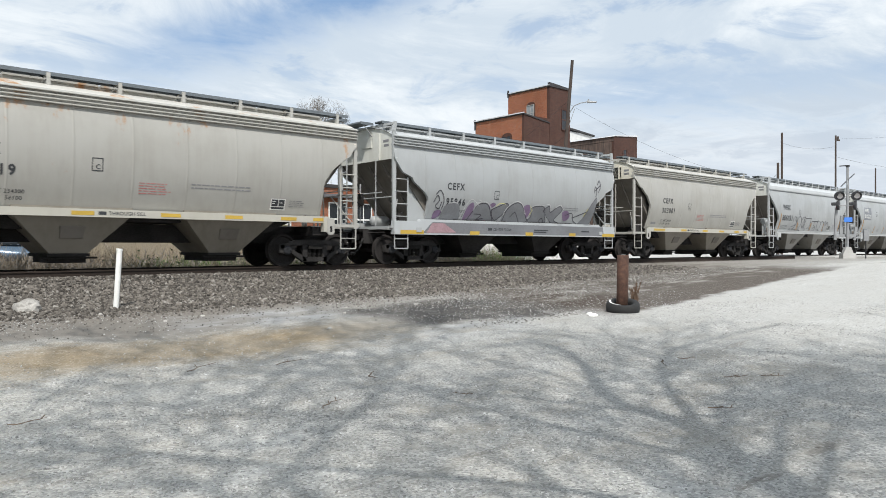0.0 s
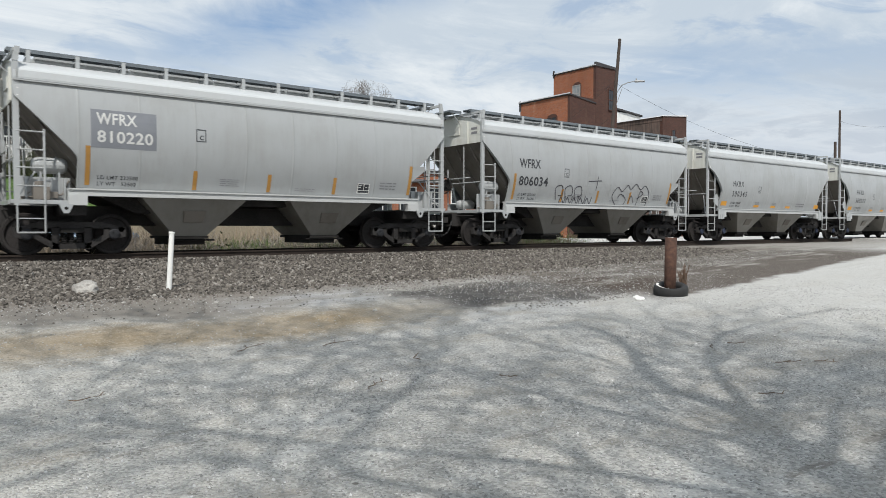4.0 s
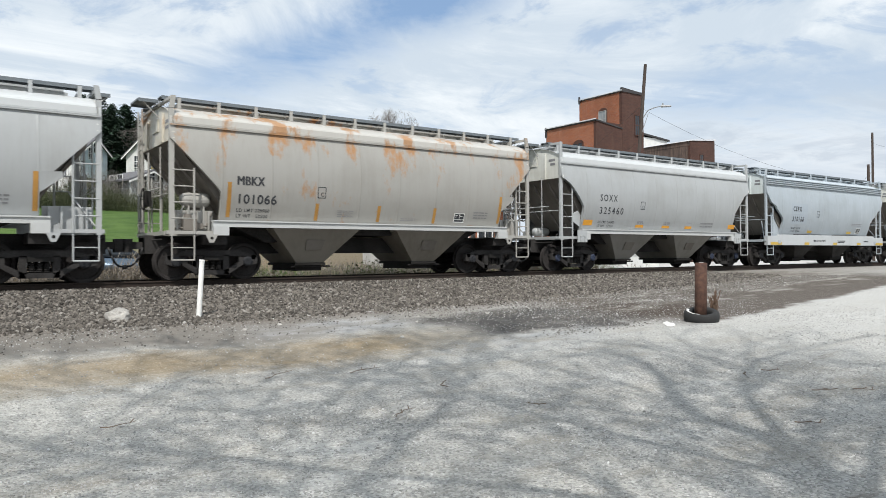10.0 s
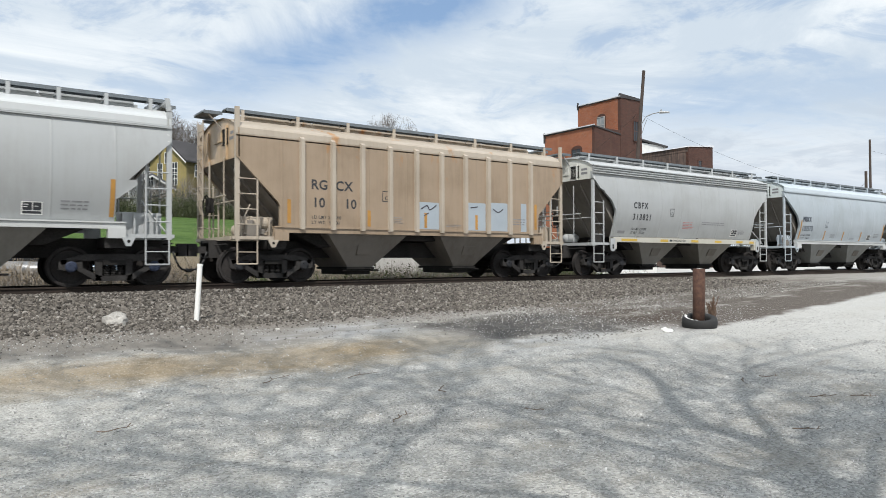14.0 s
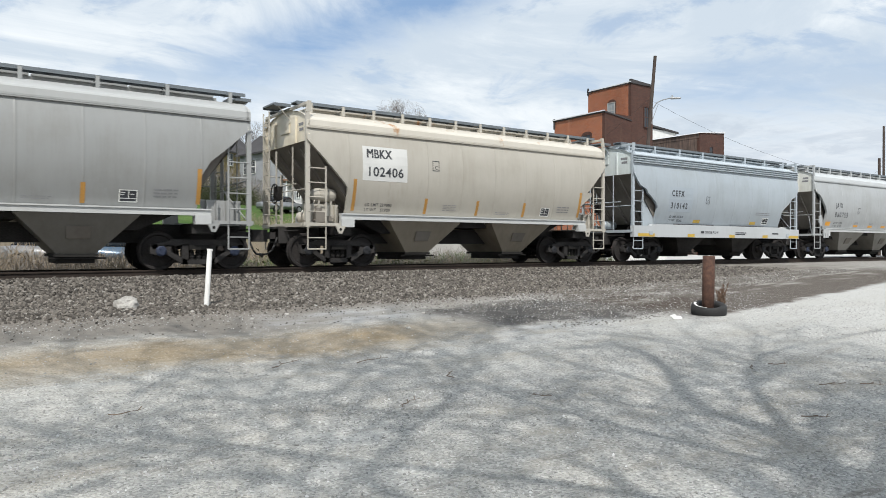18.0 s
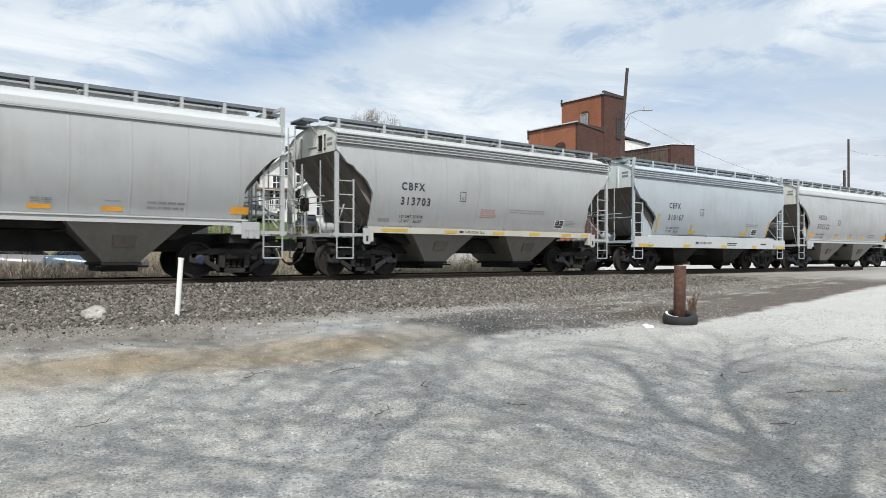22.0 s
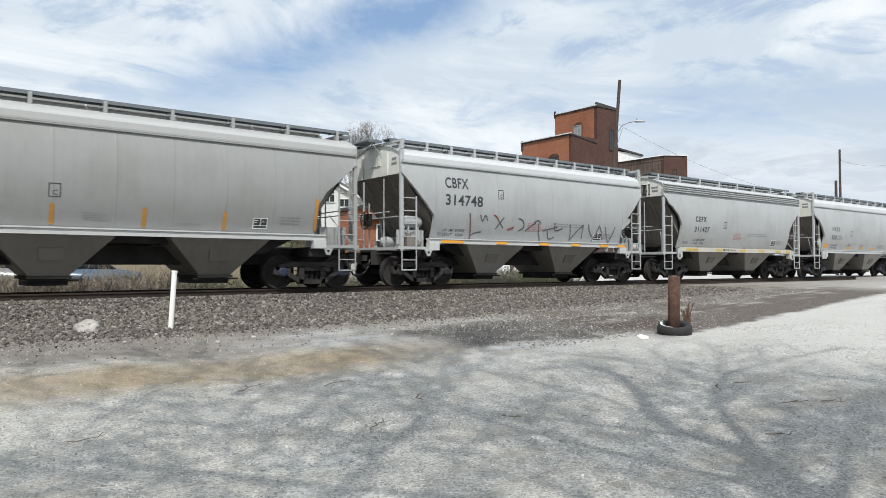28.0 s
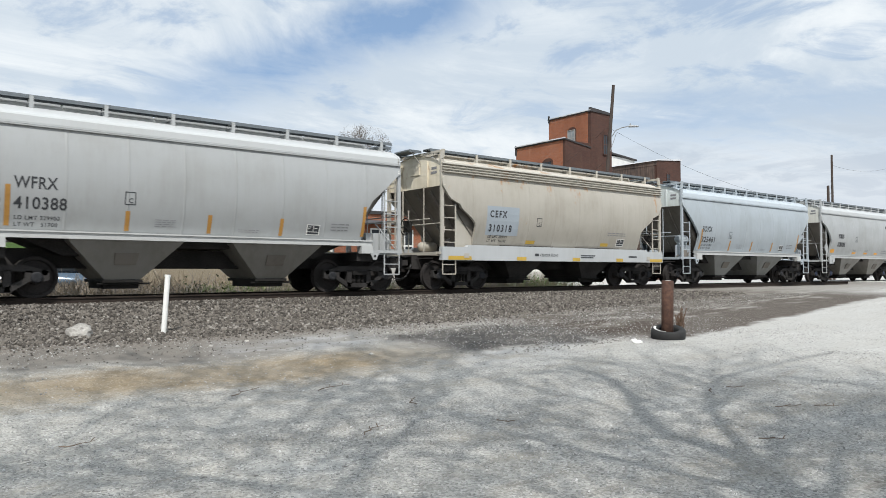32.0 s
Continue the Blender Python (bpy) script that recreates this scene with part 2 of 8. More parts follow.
def part(name, bm, mat, parent=None, label="", smooth=False):
    return put(name, mesh_of(name, bm, smooth), mat, parent, label)


CACHE = {}


def shared(key, build, smooth=False):
    if key not in CACHE:
        bm = bmesh.new()
        build(bm)
        CACHE[key] = mesh_of(key[0] if isinstance(key, tuple) else key, bm, smooth)
    return CACHE[key]


def smoothstep(a):
    a = min(1.0, max(0.0, a))
    return a * a * (3 - 2 * a)


# ---- ground ----
TRACK_Y, RAIL_Z = 18.8, 1.035


def ground_z(x, y):
    """Height of the ground, with gentle humps away from the track bed."""
    far = 1 if y < 16.4 or y > 20.7 else 0
    return level(x, y) + far * 0.03 * noise.noise(Vector((x * 0.4, y * 0.4, 0)))


def level(x, y):
    if y < 17.35:
        p = float(np.interp(y, [3, 9, 13, 15.2, 16.4, 17.35], [0, .10, .28, .42, .62, .86]))
        return p + (0.95 - p) * smoothstep((x - 3) / 36) * (1 - .6 * smoothstep((y - 15.5) / 2))
    if y < 20.25:
        return .86
    h = 1 - smoothstep((math.degrees(math.atan2(x, y)) - 27) / 13)
    hill = float(np.interp(y, [20.25, 21.8, 26, 36, 42, 60, 80, 95, 130, 250, 600], [.86, .35, .45, .65, 1.5, 4.6, 6.6, 9.5, 12, 14, 16]))
    flat = float(np.interp(y, [20.25, 22, 28], [.86, .6, .85]))
    return hill * h + flat * (1 - h)


def ground_material():
    def build(n, p):
        tc = n.add("ShaderNodeTexCoord").outputs["Object"]
        sep = n.add("ShaderNodeSeparateXYZ")
        n.link(tc, sep.inputs[0])
        x, y = sep.outputs[0], sep.outputs[1]
        wob = n.noise(tc, 0.35, 5.0, 0.6)
        wob2 = n.noise(tc, 1.3, 5.0, 0.65)
        w = n.math("MULTIPLY", n.math("SUBTRACT", wob, 0.5), 3.2)
        w2 = n.math("MULTIPLY", n.math("SUBTRACT", wob2, 0.5), 2.2)
        yy = n.math("ADD", n.math("ADD", y, w), w2)
        fine = n.noise(tc, 55.0, 3.0, 0.75)
        grit = n.noise(tc, 160.0, 2.0, 0.7)
        mid = n.noise(tc, 7.0, 5.0, 0.65)
        vor = n.add("ShaderNodeTexVoronoi", feature="F1")
        vor.inputs["Scale"].default_value = 22.0
        n.link(tc, vor.inputs["Vector"])
        stone = n.math("MULTIPLY", vor.outputs["Distance"], 1.0)
        chip = n.add("ShaderNodeTexVoronoi", feature="F1")
        chip.inputs["Scale"].default_value = 48.0
        n.link(tc, chip.inputs["Vector"])
        sepc = n.add("ShaderNodeSeparateColor")
        n.link(chip.outputs["Color"], sepc.inputs[0])
        big = n.add("ShaderNodeTexVoronoi", feature="F1")
        big.inputs["Scale"].default_value = 15.0
        n.link(tc, big.inputs["Vector"])
        sepb = n.add("ShaderNodeSeparateColor")
        n.link(big.outputs["Color"], sepb.inputs[0])
        # pale crushed limestone
        tone = n.math("ADD", n.math("MULTIPLY_ADD", fine, 0.34, n.math("MULTIPLY", mid, 0.22)), n.math("MULTIPLY_ADD", grit, 0.22, n.math("MULTIPLY", sepc.outputs[0], 0.22)))
        lime = n.mix(n.ramp(tone, 0.30, 0.70), (0.20, 0.203, 0.203), (0.45, 0.448, 0.435))
        patch = n.noise(n.scaled(tc, (0.55, 1.3, 1.0)), 1.1, 6.0, 0.62)
        lime = n.mix(n.ramp(patch, 0.50, 0.68, 0.0, 0.55), lime, n.mix(fine, (0.19, 0.178, 0.155), (0.31, 0.29, 0.255)))
        lime = n.mix(n.ramp(patch, 0.46, 0.30, 0.0, 0.6), lime, n.mix(fine, (0.36, 0.37, 0.375), (0.52, 0.525, 0.525)))
        lime = n.mix(n.ramp(wob2, 0.50, 0.68, 0.0, 0.45), lime, n.mix(fine, (0.23, 0.225, 0.21), (0.36, 0.345, 0.315)))
        trod = n.noise(n.scaled(tc, (0.3, 1.6, 1.0)), 0.9, 7.0, 0.66)
        lime = n.mix(n.ramp(trod, 0.60, 0.68, 0.0, 0.7), lime, n.mix(fine, (0.12, 0.11, 0.098), (0.22, 0.205, 0.185)))
        lime = n.mix(n.ramp(x, 5.0, 1.0, 0.0, 0.14), lime, n.mix(fine, (0.40, 0.39, 0.36), (0.60, 0.585, 0.54)))
        lime = n.mix(1.0, lime, (1.19, 1.175, 1.13), "MULTIPLY")
        lime = n.mix(n.ramp(x, 8.0, 15.0, 0.0, 0.65), lime, n.mix(fine, (0.46, 0.455, 0.435), (0.62, 0.615, 0.59)))
        pit = n.math("MULTIPLY", n.ramp(sepc.outputs[2], 0.86, 0.94), n.ramp(mid, 0.35, 0.62, 0.25, 1.0))
        lime = n.mix(n.math("MULTIPLY", pit, 0.6), lime, n.mix(fine, (0.075, 0.07, 0.062), (0.16, 0.15, 0.135)))
        chips = n.math("MULTIPLY", n.ramp(sepc.outputs[1], 0.84, 0.92), n.ramp(patch, 0.35, 0.6, 0.9, 0.35))
        lime = n.mix(n.math("MULTIPLY", chips, 0.8), lime, (0.66, 0.655, 0.63))
        clod = n.math("MULTIPLY", n.ramp(sepb.outputs[0], 0.93, 0.95), n.ramp(big.outputs["Distance"], 0.25, 0.42, 1.0, 0.0))
        lime = n.mix(n.math("MULTIPLY", clod, 0.8), lime, n.mix(sepb.outputs[1], (0.10, 0.09, 0.08), (0.55, 0.54, 0.51)))
        rut = n.noise(n.scaled(tc, (0.16, 1.5, 1.0)), 1.0, 8.0, 0.7)
        lime = n.mix(n.math("MULTIPLY", n.ramp(rut, 0.60, 0.68, 0.0, 0.55), n.ramp(fine, 0.35, 0.6, 1.0, 0.6)), lime, n.mix(mid, (0.13, 0.115, 0.095), (0.24, 0.22, 0.19)))
        # tan clay streak along the track side
        clay = n.mix(n.math("MULTIPLY_ADD", mid, 0.6, n.math("MULTIPLY", fine, 0.4)), (0.215, 0.163, 0.102), (0.37, 0.30, 0.20))
        def band(v, lo, hi, soft):
            return n.math("MULTIPLY", n.ramp(v, lo - soft, lo + soft), n.ramp(v, hi - soft, hi + soft, 1.0, 0.0))
        edgy = n.math("MULTIPLY", n.math("SUBTRACT", mid, 0.5), 0.9)
        cl = n.math("MULTIPLY", band(n.math("ADD", edgy, n.math("MULTIPLY_ADD", w2, 0.7, n.math("MULTIPLY_ADD", w, 0.35, y))), 9.1, 11.0, 0.7), n.ramp(x, 5.5, 9.5, 1.0, 0.0))
        clay = n.mix(n.math("MULTIPLY", chips, 0.6), clay, (0.50, 0.47, 0.40))
        clay = n.mix(n.math("MULTIPLY", pit, 0.5), clay, (0.10, 0.075, 0.05))
        col = n.mix(n.math("MULTIPLY", cl, n.math("MULTIPLY", n.ramp(patch, 0.35, 0.6, 1.0, 0.7), n.ramp(rut, 0.36, 0.5, 0.8, 1.0))), lime, clay)
        # trodden grey dirt between the clay and the ballast
        dirt = n.mix(n.math("MULTIPLY_ADD", fine, 0.6, n.math("MULTIPLY", mid, 0.4)), (0.11, 0.10, 0.088), (0.32, 0.298, 0.265))
        dm = n.math("MULTIPLY", n.ramp(yy, 10.8, 12.0), n.ramp(n.math("ADD", x, n.math("MULTIPLY", w2, 1.2)), 5.0, 8.0, 1.0, 0.5))
        col = n.mix(dm, col, dirt)
        # dark old asphalt apron
        asph = n.mix(n.math("MULTIPLY_ADD", fine, 0.5, n.math("MULTIPLY", sepc.outputs[1], 0.5)), (0.045, 0.043, 0.042), (0.135, 0.128, 0.12))
        ax = n.math("ADD", x, n.math("MULTIPLY", w, 0.6))
        ay = n.math("ADD", y, n.math("MULTIPLY", w2, 0.8))
        am = n.math("MULTIPLY", band(ax, 8.0, 14.5, 0.8), band(ay, 9.5, 12.4, 0.35))
        rim = n.math("MULTIPLY", band(ax, 7.0, 12.5, 1.0), band(ay, 8.5, 9.4, 0.4))
        rim = n.math("MAXIMUM", rim, n.math("MULTIPLY", band(ax, 4.8, 8.2, 0.7), band(ay, 11.6, 13.0, 0.4)))
        col = n.mix(n.math("MULTIPLY", rim, n.ramp(patch, 0.35, 0.6, 0.75, 0.1)), col, n.mix(fine, (0.30, 0.305, 0.31), (0.58, 0.585, 0.59)))
        col = n.mix(n.math("MULTIPLY", am, n.ramp(wob2, 0.3, 0.5, 0.75, 1.0)), col, asph)
        # dull verge between drive and track, to the crossing
        edge = n.math("SUBTRACT", y, n.math("MULTIPLY_ADD", x, 0.10, 6.95))
        verge = n.mix(n.math("MULTIPLY_ADD", mid, 0.6, n.math("MULTIPLY", fine, 0.4)), (0.022, 0.016, 0.012), (0.11, 0.082, 0.062))
        shale = n.mix(n.math("MULTIPLY_ADD", sepc.outputs[0], 0.5, n.math("MULTIPLY", fine, 0.5)), (0.14, 0.13, 0.115), (0.46, 0.44, 0.40))
        away = n.math("ADD", edge, n.math("MULTIPLY", n.math("SUBTRACT", n.math("MULTIPLY_ADD", trod, 0.6, n.math("MULTIPLY", patch, 0.4)), 0.5), 7.0))
        blot = n.noise(n.scaled(tc, (0.45, 1.1, 1.0)), 1.5, 7.0, 0.7)
        verge = n.mix(n.ramp(away, 1.7, 2.9), verge, n.mix(n.ramp(blot, 0.44, 0.56), verge, shale))
        verge = n.mix(n.math("MULTIPLY", n.ramp(sepc.outputs[1], 0.88, 0.94), 0.5), verge, (0.40, 0.37, 0.33))
        vm = n.math("MULTIPLY", n.ramp(n.math("ADD", edge, n.math("MULTIPLY", w2, 0.45)), 0.0, 0.35), n.ramp(x, 11.2, 13.0))
        col = n.mix(n.math("MULTIPLY", vm, n.ramp(x, 26.0, 32.0, 0.9, 0.0)), col, verge)
        # coal grey ballast shoulder
        bal = n.mix(n.ramp(stone, 0.0, 0.75), (0.065, 0.058, 0.05), (0.30, 0.27, 0.235))
        bal = n.mix(n.math("MULTIPLY", fine, 0.5), bal, (0.12, 0.11, 0.098))
        bm_ = n.math("MULTIPLY", n.ramp(n.math("MULTIPLY_ADD", w2, 0.35, y), 12.6, 13.9), n.ramp(y, 21.0, 22.0, 1.0, 0.0))
        bm_ = n.math("MULTIPLY", bm_, n.ramp(x, 22.0, 30.0, 1.0, 0.35))
        col = n.mix(bm_, col, bal)
        # grass and old leaf litter beyond the track
        grass = n.mix(n.ramp(n.noise(tc, 0.5, 6.0, 0.7), 0.35, 0.65), (0.040, 0.082, 0.014), (0.080, 0.135, 0.030))
        litter = n.mix(mid, (0.10, 0.08, 0.05), (0.24, 0.20, 0.14))
        far = n.ramp(y, 21.0, 22.5)
        lawn = n.ramp(n.math("MULTIPLY_ADD", w, 0.5, y), 44.0, 47.5)
        lawn = n.math("MULTIPLY", lawn, n.ramp(n.math("SUBTRACT", x, n.math("MULTIPLY", y, 0.45)), 0.0, 8.0, 1.0, 0.15))
        wild = n.mix(lawn, litter, grass)
        lot = n.math("MULTIPLY", n.ramp(n.math("SUBTRACT", x, n.math("MULTIPLY", y, 0.75)), 2.0, 8.0), n.ramp(y, 23.5, 25.0))
        pale = n.mix(mid, (0.42, 0.42, 0.41), (0.56, 0.55, 0.53))
        col = n.mix(far, col, n.mix(lot, wild, pale))
        n.link(col, p.inputs["Base Color"])
        n.val(p.inputs["Roughness"], 0.92)
        n.val(p.inputs["Specular IOR Level"], 0.25)
        h = n.math("ADD", n.math("MULTIPLY_ADD", grit, 0.2, n.math("MULTIPLY", fine, 0.5)), n.math("MULTIPLY", n.math("MULTIPLY", stone, bm_), 1.6))
        h = n.math("ADD", h, n.math("MULTIPLY", mid, 0.7))
        h = n.math("SUBTRACT", h, n.math("MULTIPLY", chip.outputs["Distance"], 0.55))
        h = n.math("SUBTRACT", h, n.math("MULTIPLY", big.outputs["Distance"], 0.35))
        bump(n, p, h, 0.75, 0.035)
    return material("gravel_yard", build)


def make_ground():
    far_a = [-2500, -1200, -600, -300, -160, -100, -70, -50, -36, -26, -19]
    xs = far_a + list(np.arange(-14, 50, 0.7)) + [52, 55, 60, 67, 76, 90, 110, 140, 190, 300, 600, 1200, 2500]
    ys = far_a + [-14, -10, -7, -5, -3] + list(np.arange(-2, 16, 0.6)) + list(np.arange(16, 26, 0.35)) + [27, 28.5, 30, 32, 35, 39, 44, 50, 56, 62, 70, 78, 86, 95, 106, 120, 140, 170, 220, 300, 500, 900, 2500]
    bm = bmesh.new()
    grid = [[bm.verts.new((x, y, ground_z(x, y))) for x in xs] for y in ys]
    for a, b in zip(grid, grid[1:]):
        for i in range(len(xs) - 1):
            bm.faces.new((a[i], a[i + 1], b[i + 1], b[i]))
    ob = part("ground", bm, ground_material(), None, "pale crushed gravel yard with clay streaks and a ballast shoulder", True)
    tagged(ob, category="ground", kind="structure")


make_ground()


def make_track():
    x0, x1 = -60.0, 260.0
    for side in (-1, 1):
        yc = TRACK_Y + side * 0.7525
        bm = bmesh.new()
        prof = [(-.07, -.172), (.07, -.172), (.07, -.158), (.010, -.135), (.010, -.045), (.036, -.035), (.036, -.006), (.028, 0), (-.028, 0), (-.036, -.006), (-.036, -.035), (-.010, -.045), (-.010, -.135), (-.07, -.158)]
        A = [bm.verts.new((x0, yc + a, RAIL_Z + b)) for a, b in prof]
        B = [bm.verts.new((x1, yc + a, RAIL_Z + b)) for a, b in prof]
        for i in range(len(prof)):
            j = (i + 1) % len(prof)
            bm.faces.new((A[i], A[j], B[j], B[i]))
        rail = part("rail", bm, RAIL_SIDE, None, "rusty steel rail with a worn bright head")
        tagged(rail, category="rail", group="rails of the track", kind="structure")
    def tie(bm):
        box(bm, -.115, .115, -1.3, 1.3, -.16, 0)
    me = shared("tie", tie)
    for i in range(150):
        t = put("railway_tie", me, TIE, None, "dark creosoted wooden tie sunk in the ballast")
        tagged(t, category="tie", group="ties of the track", kind="structure")
        t.matrix_basis = pose(-18 + i * 0.55, TRACK_Y + random.uniform(-.03, .03), RAIL_Z - .172 + random.uniform(-.004, 0.0), 0, 0, random.uniform(-1, 1))


make_track()


# ---- covered hopper cars ----
HALF = 5.71        # car centre to end post
CUT = {
    "round": [(1.5, 1.10), (2.2, 1.08), (2.3, 1.05), (2.56, .84), (2.85, .57), (3.03, .38), (3.18, .10), (3.22, 0)],
    "oval": [(1.5, 1.28), (2.1, 1.28), (2.25, 1.24), (2.62, 1.02), (2.99, .58), (3.3, .24), (3.42, .10), (3.48, 0)],
    "straight": [(1.5, 1.20), (2.1, 1.20), (2.18, 1.18), (2.28, 1.10), (3.33, .06), (3.39, 0)],
    "ari": [(1.5, 1.16), (2.3, 1.16), (2.42, 1.12), (2.75, .88), (2.98, .58), (3.08, .50), (3.16, .30), (3.4, .12), (3.5, 0)],
    "flow": [(1.5, 1.38), (2.05, 1.38), (2.15, 1.34), (2.3, 1.18), (2.59, .74), (2.72, .66), (2.86, .30), (3.0, .18), (3.2, .05), (3.28, 0)],
    "rib": [(1.5, 1.15), (2.0, 1.15), (2.1, 1.1), (3.15, .06), (3.2, 0)],
}
SIDES = {"flat": False}


def half_width(z):
    """Barrel of the side sheets."""
    return 1.535 if SIDES["flat"] else 1.615 - .215 * ((z - 2.78) / 1.17) ** 2


def cut_at(kind, z):
    zs, cs = zip(*CUT[kind])
    return float(np.interp(z, zs, cs))


ROOF = [(1.42, 3.742), (1.505, 3.748), (1.512, 3.79), (1.505, 3.93), (1.475, 3.975), (1.40, 4.03), (1.22, 4.12), (0.92, 4.225), (0.5, 4.31), (0.0, 4.34)]


def build_side(kind, sgn):
    def build(bm):
        zs = sorted([1.38 + (3.75 - 1.38) * i / 22 for i in range(23)] + [z for z, _ in CUT[kind]])
        nx = 26
        rows = []
        for z in zs:
            c = cut_at(kind, z)
            a, b = -HALF + c, HALF - c
            rows.append([bm.verts.new((a + (b - a) * i / nx, sgn * half_width(z), z)) for i in range(nx + 1)])
        for r, s in zip(rows, rows[1:]):
            for i in range(nx):
                bm.faces.new((r[i], r[i + 1], s[i + 1], s[i]))
        # returned edge of the sheet round the end opening
        for i in (0, nx):
            outer = [bm.verts.new(r[i].co) for r in rows]
            inner = [bm.verts.new((r[i].co.x, r[i].co.y - sgn * 0.09, r[i].co.z)) for r in rows]
            for k in range(len(rows) - 1):
                bm.faces.new((outer[k], outer[k + 1], inner[k + 1], inner[k]))
    return build


def build_roof(bm):
    prof = ROOF + [(-a, b) for a, b in ROOF[-2::-1]]
    xs = [-HALF + 2 * HALF * i / 12 for i in range(13)]
    rows = [[bm.verts.new((x, y, z)) for y, z in prof] for x in xs]
    for r, s in zip(rows, rows[1:]):
        for i in range(len(prof) - 1):
            bm.faces.new((r[i], r[i + 1], s[i + 1], s[i]))


def build_end(kind, sx):
    """Upper end panel and the slope sheet below it."""
    top = CUT[kind][-1][0]
    def panel(bm):
        x = sx * (HALF - .05)
        prof = [(-half_width(z), z) for z in (top, 3.3 if top < 3.3 else top + .01, 3.55, 3.75)] + [(-a, b) for a, b in ROOF[1:]] + [(a, b) for a, b in ROOF[-2:0:-1]]
        prof += [(half_width(z), z) for z in (3.75, 3.55, 3.3 if top < 3.3 else top + .01, top)]
        A = [bm.verts.new((x, y, z)) for y, z in prof]
        B = [bm.verts.new((x - sx * .04, y, z)) for y, z in prof]
        bm.faces.new(A)
        bm.faces.new(B[::-1])
        for i in range(len(prof)):
            j = (i + 1) % len(prof)
            bm.faces.new((A[i], B[i], B[j], A[j]))
        # stiffening plates on the panel
        for y in (-.72, .72):
            box(bm, min(x, x + sx * .05), max(x, x + sx * .05), y - .03, y + .03, top, 4.1)
        box(bm, min(x, x + sx * .03), max(x, x + sx * .03), -.3, .3, 3.72, 4.0)
    def slope(bm):
        pts = [(HALF - .07, top), (HALF - .10, top - .02), (HALF - 1.62, 1.42), (HALF - 1.8, 1.3)]
        rows = []
        for x, z in pts:
            w = half_width(max(z, 1.5)) - .10
            rows.append([bm.verts.new((sx * x, w * k, z)) for k in (-1, -.6, -.2, .2, .6, 1)])
        for r, s in zip(rows, rows[1:]):
            for i in range(5):
                bm.faces.new((r[i], r[i + 1], s[i + 1], s[i]))
        # stiffeners under the sheet
        for y in (-.75, 0, .75):
            prism(bm, [(sx * (HALF - .12), top - .1), (sx * (HALF - .20), top - .32), (sx * (HALF - 1.5), 1.42), (sx * (HALF - 1.45), 1.55)], y - .02, y + .02)
    return panel, slope


def make_ladder(car, sx, sy, tall, mat):
    """Side ladder: inner stile, rungs to the corner post, stirrup step below."""
    y = sy * 1.50
    xo, xi = sx * (HALF - .04), sx * (HALF - .56)
    hi = 3.05 if tall else 2.72
    lad = new("ladder")
    lad.parent = car
    def stile(bm):
        rod(bm, (xi, y, 1.12), (xi, y, hi), .026, 8)
    def stirrup(bm):
        tube(bm, [(xo, y, 1.10), (xo, y, .50), (xi, y, .50), (xi, y, 1.10)], .020, 6)
        rod(bm, (xo, y, .80), (xi, y, .80), .014, 6)
    def rung(bm):
        rod(bm, (xo, y, 0), (xi, y, 0), .016, 6)
    put("stile", shared(("stile", sx, sy, tall), stile), mat, lad)
    put("stirrup", shared(("stirrup", sx, sy), stirrup), mat, lad)
    z = 1.50
    while z < hi - .05:
        r = put("rung", shared(("rung", sx, sy), rung), mat, lad)
        r.location = (0, 0, z)
        z += .385


def build_post(sx, sy, bent):
    def build(bm):
        x, y = sx * (HALF - .04), sy * 1.47
        box(bm, x - .058, x + .058, y - .035, y + .035, 1.08, {"bent": 4.10, "full": 4.45, "low": 3.45}[bent])
        if bent == "bent":
            prism(bm, [(x - .058, 4.12), (x + .058, 4.12), (x - sx * .05 + .05, 4.42), (x - sx * .05 - .05, 4.42)], y - .035, y + .035)
    return build


def build_end_ladder(sx, sy):
    def build(bm):
        x = sx * (HALF + .05)
        y0, y1 = sy * 1.44, sy * .98
        rod(bm, (x, y1, 1.15), (x, y1, 4.5), .024, 6)
        rod(bm, (x, y0, 1.15), (x, y0, 4.5), .02, 6)
        z = 1.5
        while z < 4.4:
            rod(bm, (x, y0, z), (x, y1, z), .013, 6)
            z += .385
    return build


def build_platform(sx):
    def build(bm):
        a, b = sorted((sx * (HALF - 1.1), sx * (HALF + .08)))
        for sy in (-1, 1):
            y0, y1 = sorted((sy * 1.36, sy * 1.50))
            box(bm, a, b, y0, y1, 1.12, 1.205)
        e0, e1 = sorted((sx * (HALF - .02), sx * (HALF + .10)))
        box(bm, e0, e1, -1.36, 1.36, 1.10, 1.20)
        box(bm, a, b, -.75, .75, 1.10, 1.16)
        # end hand rail
        x = sx * (HALF + .09)
        rod(bm, (x, -1.0, 2.25), (x, 1.0, 2.25), .018, 6)
    return build


def build_hopper(c):
    def build(bm):
        T = [(c - 1.25, -1.43), (c + 1.25, -1.43), (c + 1.25, 1.43), (c - 1.25, 1.43)]
        B = [(c - .40, -.93), (c + .40, -.93), (c + .40, .93), (c - .40, .93)]
        A = [bm.verts.new((x, y, 1.46)) for x, y in T]
        M = [bm.verts.new((x, y * .995, 1.28)) for x, y in T]
        C = [bm.verts.new((x, y, .40)) for x, y in B]
        for r, s in ((A, M), (M, C)):
            for i in range(4):
                bm.faces.new((r[i], r[(i + 1) % 4], s[(i + 1) % 4], s[i]))
        bm.faces.new(C)
        bm.faces.new(A)
    return build


